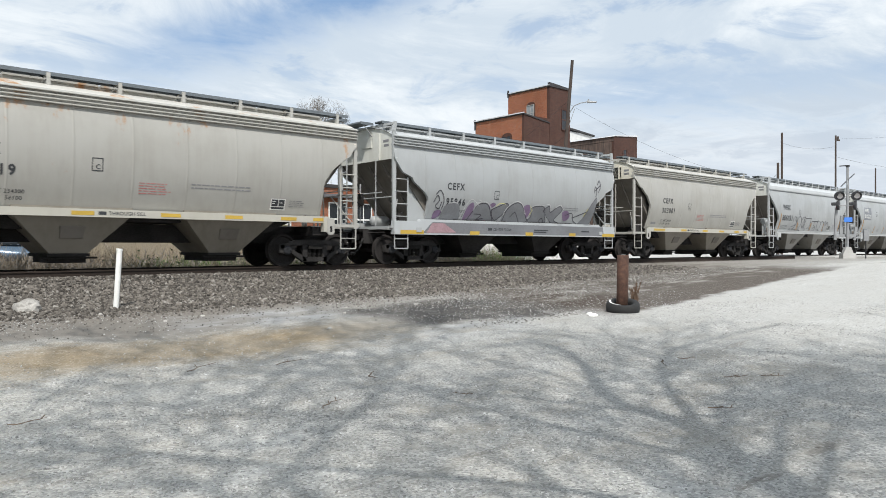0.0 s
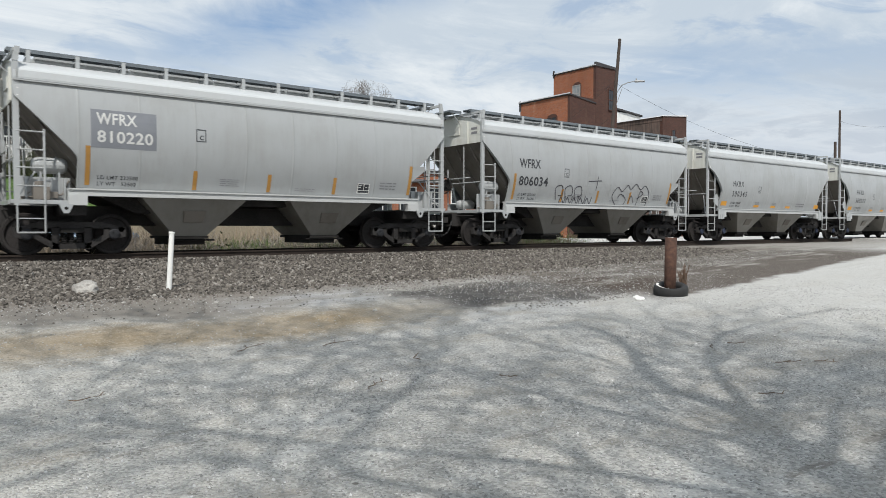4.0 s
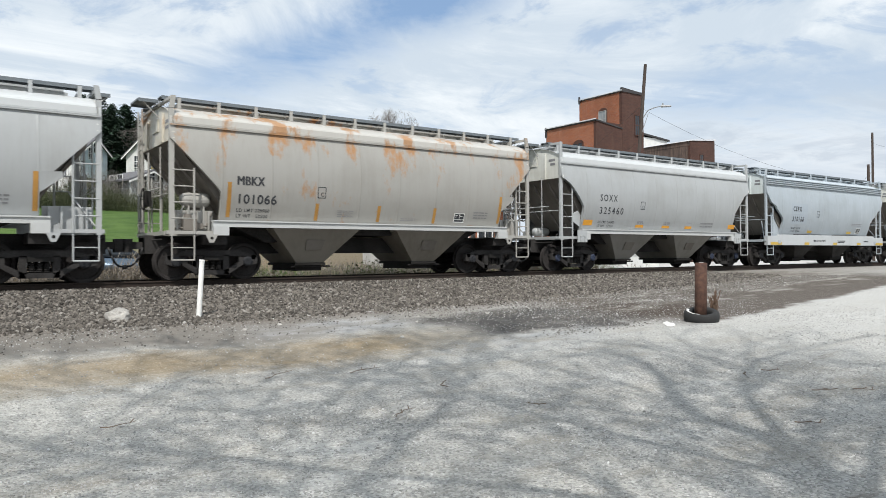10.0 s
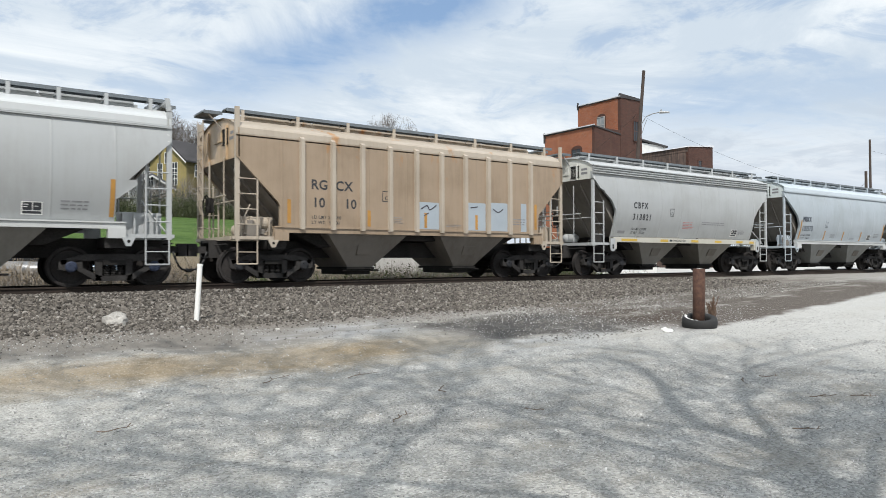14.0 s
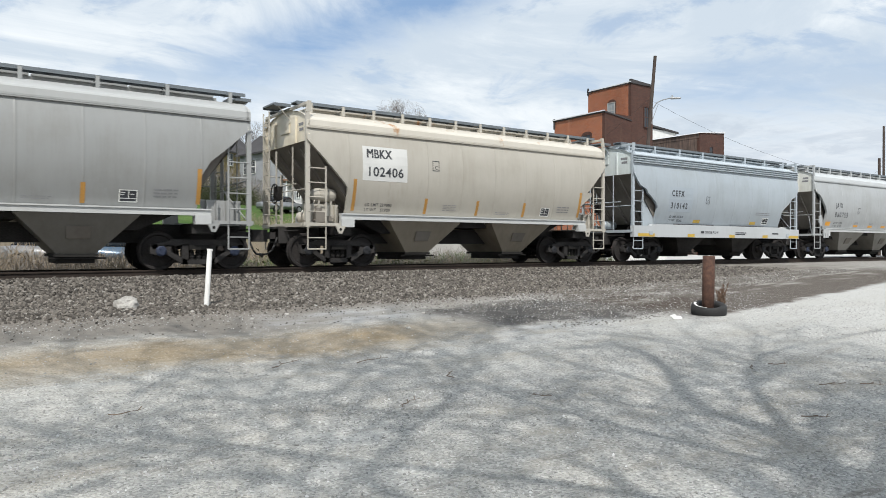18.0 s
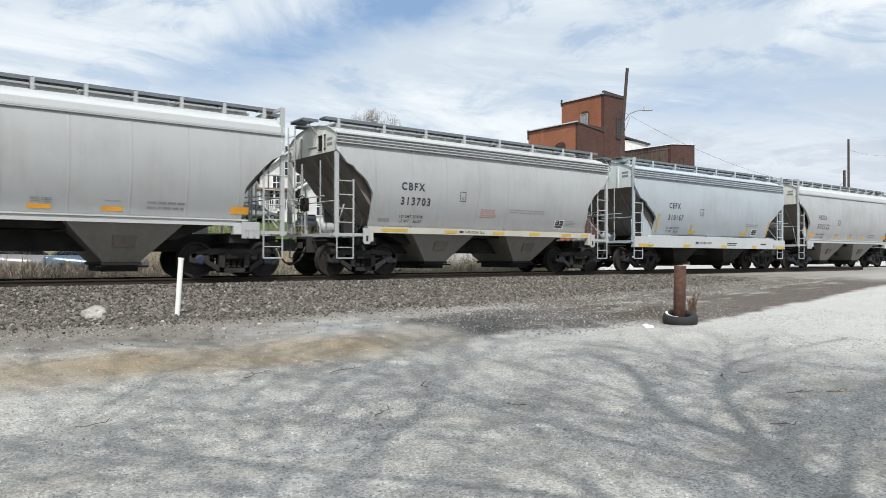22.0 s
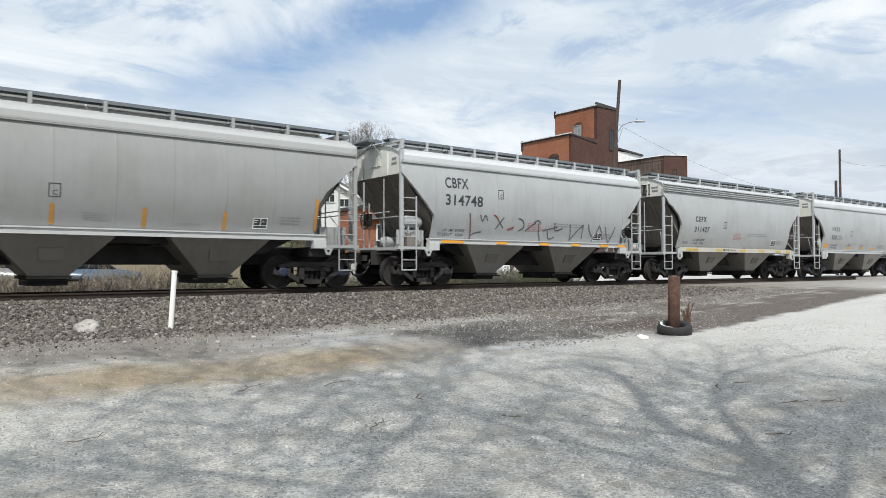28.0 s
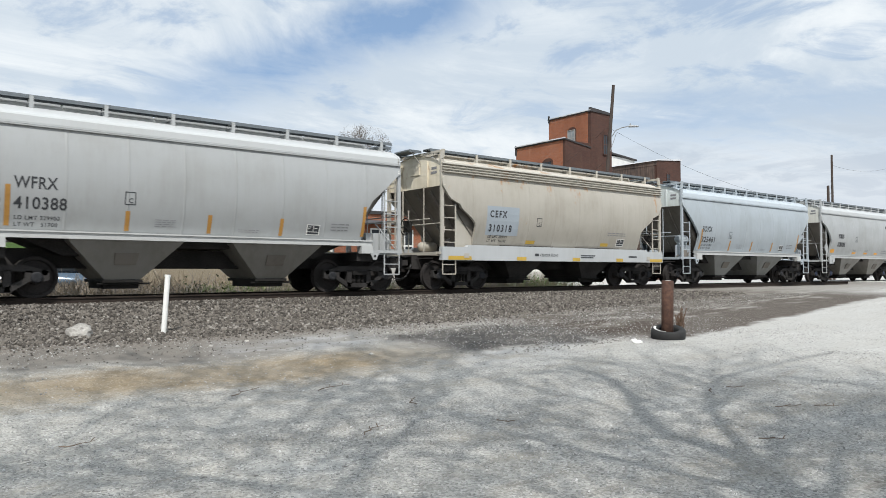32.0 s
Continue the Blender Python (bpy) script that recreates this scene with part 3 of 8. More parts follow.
def build_gate(c):
    def build(bm):
        box(bm, c - .45, c + .45, -.96, .96, .33, .40)
        box(bm, c - .38, c + .40, -.80, .80, .18, .33)
        rod(bm, (c - .55, -.9, .30), (c + .62, -.9, .30), .025, 6)
    return build


def build_centre_sill(bm):
    box(bm, -HALF - .30, HALF + .30, -.33, .33, .66, 1.12)


def build_bolster(bm):
    box(bm, -.25, .25, -1.35, 1.35, .88, 1.12)


def build_slope_box(x):
    def build(bm):
        prism(bm, [(x - .9, 1.45), (x + .9, 1.45), (x + (.55 if x < 0 else -.2), .95), (x - (-.2 if x < 0 else .55), .95)], -.95, .95)
    return build


def build_ridge_box(bm):
    box(bm, -.68, .68, -1.05, 1.05, 1.16, 1.45)


def build_boards(sy):
    """A grating plank with turned down edges."""
    def build(bm):
        x0, x1 = -HALF - .05, HALF + .05
        prof = [(.60, 4.43), (.60, 4.495), (.98, 4.495), (.98, 4.41), (.965, 4.41), (.965, 4.47), (.615, 4.47), (.615, 4.43)]
        A = [bm.verts.new((x0, sy * a, b)) for a, b in prof]
        B = [bm.verts.new((x1, sy * a, b)) for a, b in prof]
        for i in range(8):
            bm.faces.new((A[i], A[(i + 1) % 8], B[(i + 1) % 8], B[i]))
        bm.faces.new(A)
        bm.faces.new(B[::-1])
    return build


def build_end_board(sx):
    """Crossover board past the end of the car."""
    def build(bm):
        x0, x1 = sorted((sx * (HALF - .02), sx * (HALF + (.46 if sx < 0 else .40))))
        box(bm, x0, x1, -.42, .42, 4.45, 4.495)
        for y in (-.42, .40):
            box(bm, x0, x1, y, y + .02, 4.41, 4.45)
    return build


def build_end_brace(sx):
    def build(bm):
        rod(bm, (sx * (HALF + .34), -.36, 4.43), (sx * (HALF - .02), -.36, 4.06), .016, 6)
    return build


def build_end_beam(sx, z):
    """Cross bar between the tops of the two corner posts."""
    def build(bm):
        a, b = sorted((sx * (HALF - .08), sx * (HALF - .01)))
        box(bm, a, b, -1.435, 1.435, z - .07, z)
    return build


def build_end_grille(sx):
    """Small vent grille high on the end panel."""
    def build(bm):
        x = sx * (HALF - .03)
        for k in range(6):
            box(bm, x - .012, x + .012, -.80 + k * .07, -.775 + k * .07, 3.62, 4.0)
        for z in (3.60, 4.0):
            box(bm, x - .014, x + .014, -.82, -.40, z - .015, z + .015)
    return build


def end_pipes(car, sx, mat):
    """Brake pipes, grab rails and rods in front of the slope sheet."""
    x = sx * (HALF - .02)
    rows = (("brake_pipe", (x, .62, 1.15), (x, .62, 3.3), .028), ("brake_pipe", (x, .30, 1.15), (x, .30, 2.6), .022), ("end_strut", (x, -.55, 1.15), (x, -.55, 3.3), .02),
            ("end_rail", (x, -1.42, 2.10), (x, 1.42, 2.10), .016), ("brake_rod", (x - sx * .05, -1.35, 1.25), (x - sx * .55, -.95, 2.05), .018))
    for k, (name, a, b, r) in enumerate(rows):
        put(name, shared((name, k, sx), lambda bm: rod(bm, a, b, r, 6)), mat, car)


def build_tank(bm):
    """Pale air tank with a domed end and strap."""
    prof = [(.02, -.36), (.11, -.345), (.165, -.29), (.18, -.22), (.18, .22), (.165, .29), (.11, .345), (.02, .36)]
    lathe(bm, prof, (0, 0, 0), 16)
    for y in (-.15, .15):
        lathe(bm, [(.15, y - .02), (.19, y - .02), (.19, y + .02), (.15, y + .02)], (0, 0, 0), 16)
    bmesh.ops.rotate(bm, verts=bm.verts[:], cent=(0, 0, 0), matrix=Matrix.Rotation(radians(90), 3, "Z"))


def build_stand(bm):
    """Bent support plates under the tank."""
    for x in (-.18, .18):
        prism(bm, [(x - .02, -.80), (x + .02, -.80), (x + .02, -.12), (x - .02, -.12)], -.12, .12)


def build_bracket(bm):
    """One running board bracket on the near slope of the roof."""
    box(bm, -.042, .042, -1.03, -1.0, 4.17, 4.47)
    prism(bm, [(-.03, 4.20), (.03, 4.20), (.03, 4.34), (-.03, 4.34)], -1.0, -.5)
    rod(bm, (0, -1.0, 4.46), (0, -.5, 4.44), .018, 5)


def build_hatch(bm):
    box(bm, -HALF + .5, HALF - .5, -.36, .36, 4.28, 4.42)
    for i in range(5):
        x = -HALF + .55 + i * (2 * HALF - 1.1) / 5
        box(bm, x, x + (2 * HALF - 1.1) / 5 - .05, -.42, .42, 4.42, 4.47)
        rod(bm, (x + .9, -.42, 4.485), (x + .9, .42, 4.485), .02, 5)


def build_sideframe(sy):
    def build(bm):
        y0, y1 = sorted((sy * .93, sy * 1.07))
        prism(bm, [(-1.12, .60), (-.62, .74), (.62, .74), (1.12, .60), (1.08, .50), (.7, .58), (.34, .60), (-.34, .60), (-.7, .58), (-1.08, .50)], y0, y1)
        for s in (-1, 1):
            prism(bm, [(s * 1.14, .62), (s * 1.14, .40), (s * .98, .36), (s * .98, .62)], y0, y1)
            prism(bm, [(s * .66, .60), (s * .80, .60), (s * .80, .40), (s * .40, .14), (s * .26, .14), (s * .30, .24), (s * .66, .44)], y0, y1)
            prism(bm, [(s * .40, .62), (s * .25, .62), (s * .25, .22), (s * .40, .22)], y0, y1)
        prism(bm, [(-.42, .13), (.42, .13), (.36, .25), (-.36, .25)], y0, y1)
    return build


def build_spring(bm):
    """One coil spring, its windings as a waved column."""
    prof = []
    for k in range(6):
        prof += [(.050, k * .038), (.066, k * .038 + .010), (.066, k * .038 + .022), (.050, k * .038 + .032)]
    lathe(bm, prof, (0, 0, 0), 10)
    bmesh.ops.rotate(bm, verts=bm.verts[:], cent=(0, 0, 0), matrix=Matrix.Rotation(radians(90), 3, "X"))


def build_bolster_end(sy):
    def build(bm):
        box(bm, -.24, .24, sy * 1.0 - .14, sy * 1.0 + .14, .49, .60)
    return build


def build_wheelset(bm):
    for s in (-1, 1):
        prof = [(.10, s * .66), (.36, s * .70), (.40, s * .665), (.482, s * .668), (.484, s * .692), (.460, s * .706), (.457, s * .80), (.40, s * .80), (.37, s * .745), (.16, s * .76), (.14, s * .83), (.08, s * .83)]
        lathe(bm, prof, (0, 0, 0), 28)
    rod(bm, (0, -1.06, 0), (0, 1.06, 0), .075, 12)


def build_cap(sy):
    def build(bm):
        lathe(bm, [(.125, sy * .97), (.125, sy * 1.09), (.10, sy * 1.11), (.05, sy * 1.115)], (0, 0, 0), 16)
        for k in range(3):
            a = 2 * math.pi * k / 3
            rod(bm, (.065 * math.cos(a), sy * 1.11, .065 * math.sin(a)), (.065 * math.cos(a), sy * 1.135, .065 * math.sin(a)), .018, 6)
    return build


def build_coupler(sx):
    def build(bm):
        a, b = sorted((sx * (HALF + .25), sx * (HALF + .62)))
        box(bm, a, b, -.10, .10, .78, .96)
        k = sx * (HALF + .66)
        prism(bm, [(k - sx * .12, .70), (k + sx * .10, .70), (k + sx * .10, 1.03), (k - sx * .12, 1.03)], -.14, .10)
        box(bm, min(sx * (HALF + .10), sx * (HALF + .3)), max(sx * (HALF + .10), sx * (HALF + .3)), -.3, .3, .72, 1.06)
        rod(bm, (sx * (HALF + .12), -1.2, 1.0), (sx * (HALF + .12), -.1, 1.0), .018, 6)
    return build


def build_hose(sx):
    def build(bm):
        pts = [(sx * (HALF + .35), -.35, .82), (sx * (HALF + .42), -.36, .62), (sx * (HALF + .50), -.33, .46), (sx * (HALF + .60), -.28, .37), (sx * (HALF + .76), -.25, .34)]
        tube(bm, pts, .026, 6)
        rod(bm, (sx * (HALF + .70), -.26, .35), (sx * (HALF + .78), -.24, .33), .05, 6)
    return build


def build_reservoir(bm):
    prof_y = [(.02, -.36), (.13, -.33), (.16, -.26), (.16, .26), (.13, .33), (.02, .36)]
    lathe(bm, prof_y, (0, 0, 0), 14)
    bmesh.ops.rotate(bm, verts=bm.verts[:], cent=(0, 0, 0), matrix=Matrix.Rotation(radians(90), 3, "Z"))


def build_brake_wheel(bm):
    n = 20
    ring = [Vector((0, .27 * math.cos(2 * math.pi * i / n), .27 * math.sin(2 * math.pi * i / n))) for i in range(n + 1)]
    tube(bm, ring, .018, 5)
    for k in range(5):
        a = 2 * math.pi * k / 5
        rod(bm, (0, 0, 0), (.02, .27 * math.cos(a), .27 * math.sin(a)), .012, 5)
    box(bm, .03, .16, -.16, .16, -.18, .20)


def build_valves(bm):
    """Brake valve, pipes and rods on the end platform."""
    box(bm, -.18, .14, -.14, .10, .06, .34)
    rod(bm, (-.05, -.02, .34), (-.05, -.02, .46), .09, 10)
    box(bm, .12, .30, -.10, .06, .10, .24)
    tube(bm, [(-.5, -.05, .10), (-.2, -.05, .12), (.4, -.02, .18), (.55, .05, .5)], .02, 5)
    tube(bm, [(-.45, .02, .02), (0, .1, .42), (.2, .12, .50)], .016, 5)


def glyphs(text, size, spacing=1.15, bold=.008):
    """The outline of a line of text as a list of flat polygons (u, v)."""
    cu = bpy.data.curves.new("letters", "FONT")
    cu.body, cu.size, cu.space_character, cu.resolution_u = text, size, spacing, 3
    cu.offset = size * bold
    ob = bpy.data.objects.new("letters", cu)
    me = bpy.data.meshes.new_from_object(ob)
    v = [tuple(q.co) for q in me.vertices]
    faces = [[v[i] for i in p.vertices] for p in me.polygons]
    bpy.data.objects.remove(ob)
    bpy.data.curves.remove(cu)
    bpy.data.meshes.remove(me)
    return faces


def on_side(bm, faces, x0, z0, proud=0.006, flat_y=None):
    """Lay flat polygons (u, v) on the near side sheet of a car."""
    for f in faces:
        vs = []
        for p in f:
            z = z0 + p[1]
            y = -(half_width(z) + proud) if flat_y is None else flat_y - proud
            vs.append(bm.verts.new((x0 + p[0], y, z)))
        try:
            bm.faces.new(vs)
        except ValueError:
            pass


def rect(u0, v0, u1, v1, n=4):
    out = []
    for i in range(n):
        a, b = v0 + (v1 - v0) * i / n, v0 + (v1 - v0) * (i + 1) / n
        out.append([(u0, a), (u1, a), (u1, b), (u0, b)])
    return out


def sticker(name, faces, x0, z0, mat, car, label="", proud=0.006, flat_y=None):
    bm = bmesh.new()
    on_side(bm, faces, x0, z0, proud, flat_y)
    return part(name, bm, mat, car, label)


GREYS = {}


def paint(rgb, grime=0.35, rust=0.0, seams=True):
    key = (rgb, grime, rust, seams)
    if key not in GREYS:
        GREYS[key] = car_paint("railcar_paint", rgb, grime, rust, seams)
    return GREYS[key]


LIGHT = (0.340, 0.353, 0.357)
COOL = (0.325, 0.365, 0.397)
WARM = (0.36, 0.352, 0.325)
CREAM = (0.385, 0.362, 0.315)
DULL = (0.262, 0.268, 0.265)

# style of each kind of car
KINDS = {
    "A": dict(cut="round", chord="plain", x0=-3.83, z=(2.48, 2.03), size=.345, mw=.82, nw=.97, marks="orange", bent="full", tall=True),
    "T": dict(cut="straight", chord="plain", x0=-4.13, z=(2.64, 2.05), size=.42, mw=.80, nw=1.06, marks="bars", bent="bent", tall=False),
    "W": dict(cut="oval", chord="plain", x0=-4.20, z=(2.36, 1.93), size=.36, mw=.78, nw=.90, marks="bars", bent="low", tall=False),
    "B": dict(cut="ari", chord="ridged", x0=-3.60, z=(2.51, 2.08), size=.31, mw=.90, nw=.91, marks="sill", bent="low", tall=False),
    "C": dict(cut="flow", chord="ridged", x0=-3.57, z=(2.53, 2.06), size=.31, mw=.84, nw=.86, marks="deep", bent="bent", tall=False),
    "R": dict(cut="rib", chord="plain", x0=-3.69, z=(2.49, 2.01), size=.36, mw=1.0, nw=1.0, marks="bars", bent="full", tall=False),
}


LABELS = {
    "A": "light grey covered hopper rail car with small orange reflectors",
    "T": "light grey covered hopper car with upright yellow reflectors and slanted ends",
    "W": "dull grey covered hopper car with rounded ends and yellow reflectors",
    "B": "grey covered hopper rail car with ridged top edge and striped sill",
    "C": "blue grey covered hopper rail car with a deep white side sill",
    "R": "tan ribbed covered hopper rail car with patched paint",
}
SPRAYED = {
    "piece": "grey covered hopper rail car with large purple and silver graffiti",
    "outline": "light grey covered hopper rail car with a thin black graffiti outline",
    "scrawl": "light grey covered hopper rail car with scrawled black graffiti",
    "ticks": "pale covered hopper rail car with rows of black paint strokes",
}


def text_lines(car, kind, mark, number, mat, at):
    x0, z1, z2, size = at
    mw, nw = KINDS[kind]["mw"], KINDS[kind]["nw"]
    def narrow(faces, k):
        return [[(p[0] * k, p[1]) for p in f] for f in faces]
    sp = 1.34 if kind in "ABC" else 1.06
    bold = {"A": .010, "B": .034, "C": .030, "T": .020, "W": .014, "R": .020}[kind]
    bm = bmesh.new()
    if "M" in mark:
        for i in range(3):
            on_side(bm, narrow(glyphs(mark, size, sp, 0), mw), x0 + .011 * (i - 1), z1, .006 + .0012 * i)
    else:
        on_side(bm, narrow(glyphs(mark, size, sp, bold), mw), x0, z1)
    part("reporting_mark", bm, mat, car)
    bm = bmesh.new()
    if kind == "R":
        on_side(bm, glyphs("10", size, sp, bold), x0 + .04, z2)
        on_side(bm, glyphs("10", size, sp, bold), x0 + 1.0, z2)
    else:
        on_side(bm, narrow(glyphs(number, size, sp, bold), nw), x0, z2)
    part("car_number", bm, mat, car)
    rnd = random.Random(number)
    bm = bmesh.new()
    on_side(bm, glyphs("LD LMT 2%d" % rnd.choice((22700, 34300, 29900, 32500)), .12, 1.1), x0 + .02, 1.70)
    part("load_limit", bm, LETTER, car)
    bm = bmesh.new()
    on_side(bm, glyphs("LT WT   5%d" % rnd.choice((1700, 3200, 6100, 2500)), .12, 1.1), x0 + .02, 1.56)
    part("light_weight", bm, LETTER, car)


def bars_of_text(car, x, z, w, rows, mat, h=.035, gap=.07):
    bm = bmesh.new()
    rnd = random.Random(int(x * 100) + rows)
    for r in range(rows):
        u = 0.0
        end = w * rnd.uniform(.75, 1.0)
        while u < end:
            k = rnd.uniform(.06, .22)
            on_side(bm, rect(u, -r * gap, min(u + k, end), -r * gap + h, 1), x, z)
            u += k + .03
    part("stencilled_notice", bm, mat, car)


def data_panel(car, x, z, w, h):
    p = sticker("data_panel", rect(0, 0, w, h, 2), x, z, WHITE_MARK, car, "white framed black stencilled data panel", .007)
    for a, b, c, d in ((.06, .34, .50, .93), (.55, .34, .94, .93), (.06, .08, .94, .27)):
        sticker("panel_field", rect(w * a, h * b, w * c, h * d, 2), x, z, LETTER, p, "", .010)
    for a, b, c, d in ((.10, .74, .34, .80), (.62, .62, .80, .68), (.10, .56, .28, .62)):
        sticker("panel_line", rect(w * a, h * b, w * c, h * d, 1), x, z, WHITE_MARK, p, "", .013)


# Slope sheet paint: wheel grime, plus the shade of the car ends darkened in.
SLOPE = car_paint("shaded_grimy_paint", (.175, .158, .138), .9, 0.0, False, .75)


def build_closer(kind, sx):
    """Inner plate between the side sheet's cut edge and the slope sheet."""
    def build(bm):
        top = CUT[kind][-1][0]
        run = lambda z: .12 + (top - z) / (top - 1.42) * 1.50
        zs = [1.42] + [z for z, _ in CUT[kind] if 1.5 < z < top - .1] + [top - .06]
        outer = [(sx * (HALF - max(cut_at(kind, z) + .16, run(z) + .06)), z) for z in zs]
        inner = [(sx * (HALF - run(z)), z) for z in (top - .06, 1.42)]
        prism(bm, outer + inner, -1.335, -1.32)
    return build


def build_gusset(sx):
    """Upright shear plate in the end bay."""
    def build(bm):
        prism(bm, [(sx * (HALF - 1.62), 1.18), (sx * (HALF - .75), 1.18), (sx * (HALF - .72), 2.35), (sx * (HALF - .80), 2.52), (sx * (HALF - 1.0), 2.45), (sx * (HALF - 1.62), 1.95)], -1.30, -1.285)
    return build


def build_bracket_plate(sx):
    """Small curved bracket at the foot of the opening."""
    def build(bm):
        prism(bm, [(sx * (HALF - .72), 1.75), (sx * (HALF - 1.05), 1.55), (sx * (HALF - 1.12), 1.95), (sx * (HALF - .98), 2.12), (sx * (HALF - .74), 2.02)], -1.36, -1.34)
    return build


def sill_words(car, y):
    bm = bmesh.new()
    on_side(bm, glyphs("THROUGH SILL", .115, 1.05, .012), -1.18, 1.285, .006, y)
    part("sill_lettering", bm, LETTER, car)
    sticker("maker_mark", rect(0, 0, .17, .075, 1), -1.40, 1.285, LETTER, car, "", .006, y)


def make_car(u, spec):
    mark, number, kind, rgb, extra = spec
    st = KINDS[kind]
    rust, grime = extra.get("rust", 0.0), extra.get("grime", 0.45)
    body = paint(rgb, grime, rust)
    trim = paint(tuple(min(1, c * 1.08) for c in rgb), grime * .8, rust * .4, False)
    if kind == "R":
        trim = paint((.40, .345, .28), .7, .15, False)
    # Hopper bottoms: grimy browned body colour with the underside shade darkened in.
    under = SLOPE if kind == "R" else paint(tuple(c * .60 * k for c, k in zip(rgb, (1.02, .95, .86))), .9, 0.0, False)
    car = new("hopper_car")
    tagged(car, extra.get("label", SPRAYED.get(extra.get("graffiti"), LABELS[kind])), "rail car", "cars of the freight train")
    cut = st["cut"]
    SIDES["flat"] = kind == "R"
    for sy in (-1, 1):
        put("side_sheet", shared(("side_sheet", cut, sy), build_side(cut, sy), True), body, car)
    # Roof: body colour brightened, so the light on top is in the paint.
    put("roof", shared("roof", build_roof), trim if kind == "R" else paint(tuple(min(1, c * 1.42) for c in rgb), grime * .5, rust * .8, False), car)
    for sx in (-1, 1):
        pan, slo = build_end(cut, sx)
        # End panels: body colour brightened and warmed, sunlit look put into the paint.
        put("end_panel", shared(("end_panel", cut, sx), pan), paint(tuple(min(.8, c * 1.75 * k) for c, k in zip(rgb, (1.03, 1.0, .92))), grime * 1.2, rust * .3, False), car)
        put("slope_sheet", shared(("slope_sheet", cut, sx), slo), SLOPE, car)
        if kind == "C" and sx < 0:
            put("shear_plate", shared(("shear_plate", sx), build_gusset(sx)), trim, car)
        elif kind == "A" and sx < 0:
            put("bracket_plate", shared(("bracket_plate", sx), build_bracket_plate(sx)), trim, car)
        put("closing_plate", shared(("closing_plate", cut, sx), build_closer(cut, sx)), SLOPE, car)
        rl = random.Random(number + str(sx))
        for z_ in (3.82, 3.68):
            bars = bmesh.new()
            w_ = rl.uniform(.24, .32)
            bars.faces.new([bars.verts.new((sx * (HALF - .044), a_, b_)) for a_, b_ in ((-1.2, z_), (-1.2 + w_, z_), (-1.2 + w_, z_ + .08), (-1.2, z_ + .08))])
            part("end_lettering", bars, LETTER_DIM, car)
        put("end_platform", shared(("end_platform", sx), build_platform(sx)), trim, car)
        put("coupler", shared(("coupler", sx), build_coupler(sx)), STEEL_DARK, car)
        put("air_hose", shared(("air_hose", sx), build_hose(sx), True), RUBBER, car)
        end_pipes(car, sx, trim)
        if kind in "ATC":
            put("end_beam", shared(("end_beam", sx, st["bent"]), build_end_beam(sx, 4.45 if kind == "A" else 4.40)), trim, car)
        else:
            put("end_grille", shared(("end_grille", sx), build_end_grille(sx)), STEEL_SHADE, car)
        put("end_walkway", shared(("end_walkway", sx), build_end_board(sx)), GALV, car)
        for sy in (-1, 1):
            put("corner_post", shared(("corner_post", sx, sy, st["bent"]), build_post(sx, sy, st["bent"])), trim, car)
        make_ladder(car, sx, -1, st["tall"] or sx > 0, trim)
        make_ladder(car, sx, 1, False, trim)
        put("walkway_brace", shared(("walkway_brace", sx), build_end_brace(sx)), trim, car)
        put("end_ladder", shared(("end_ladder", sx), build_end_ladder(sx, 1)), trim, car)
    # sill
    if kind == "C":
        def sill(sy):
            def b(bm):
                y0, y1 = sorted((sy * 1.40, sy * 1.57))
                box(bm, -HALF - .02, HALF + .02, y0, y1, .94, 1.36)
                prism(bm, [(-HALF + 1.0, 1.36), (HALF - 1.0, 1.36), (HALF - 1.05, 1.43), (-HALF + 1.05, 1.43)], y0, y1)
            return b
        key = "deep"
    elif kind == "B":
        def sill(sy):
            def b(bm):
                y0, y1 = sorted((sy * 1.38, sy * 1.55))
                box(bm, -HALF + 1.0, HALF - 1.0, y0, y1, 1.23, 1.41)
                for s in (-1, 1):
                    a, c = sorted((s * (HALF - 1.0), s * (HALF - 1.17)))
                    box(bm, a, c, min(sy * 1.40, sy * 1.58), max(sy * 1.40, sy * 1.58), .98, 1.40)
            return b
        key = "stripe"
    else:
        def sill(sy):
            def b(bm):
                y0, y1 = sorted((sy * 1.42, sy * 1.56))
                box(bm, -HALF + 1.0, HALF - 1.0, y0 + (.02 if sy < 0 else 0), y1 - (.02 if sy > 0 else 0), 1.31, 1.44)
                box(bm, -HALF + 1.0, HALF - 1.0, y0 - (.012 if sy < 0 else .05), y1 + (.012 if sy > 0 else .05), 1.44, 1.475)
                for s in (-1, 1):
                    a, c = sorted((s * (HALF - 1.0), s * (HALF - 1.38)))
                    box(bm, a, c, min(sy * 1.40, sy * 1.58), max(sy * 1.40, sy * 1.58), 1.10, 1.32)
            return b
        key = "slim"
    sill_paint = paint((.44, .425, .37) if kind == "B" else (.43, .45, .46) if kind == "C" else (.45, .46, .455), grime * .6, rust * .3, False) if kind != "R" else body
    for sy in (-1, 1):
        put("side_sill", shared(("side_sill", key, sy), sill(sy)), sill_paint, car)
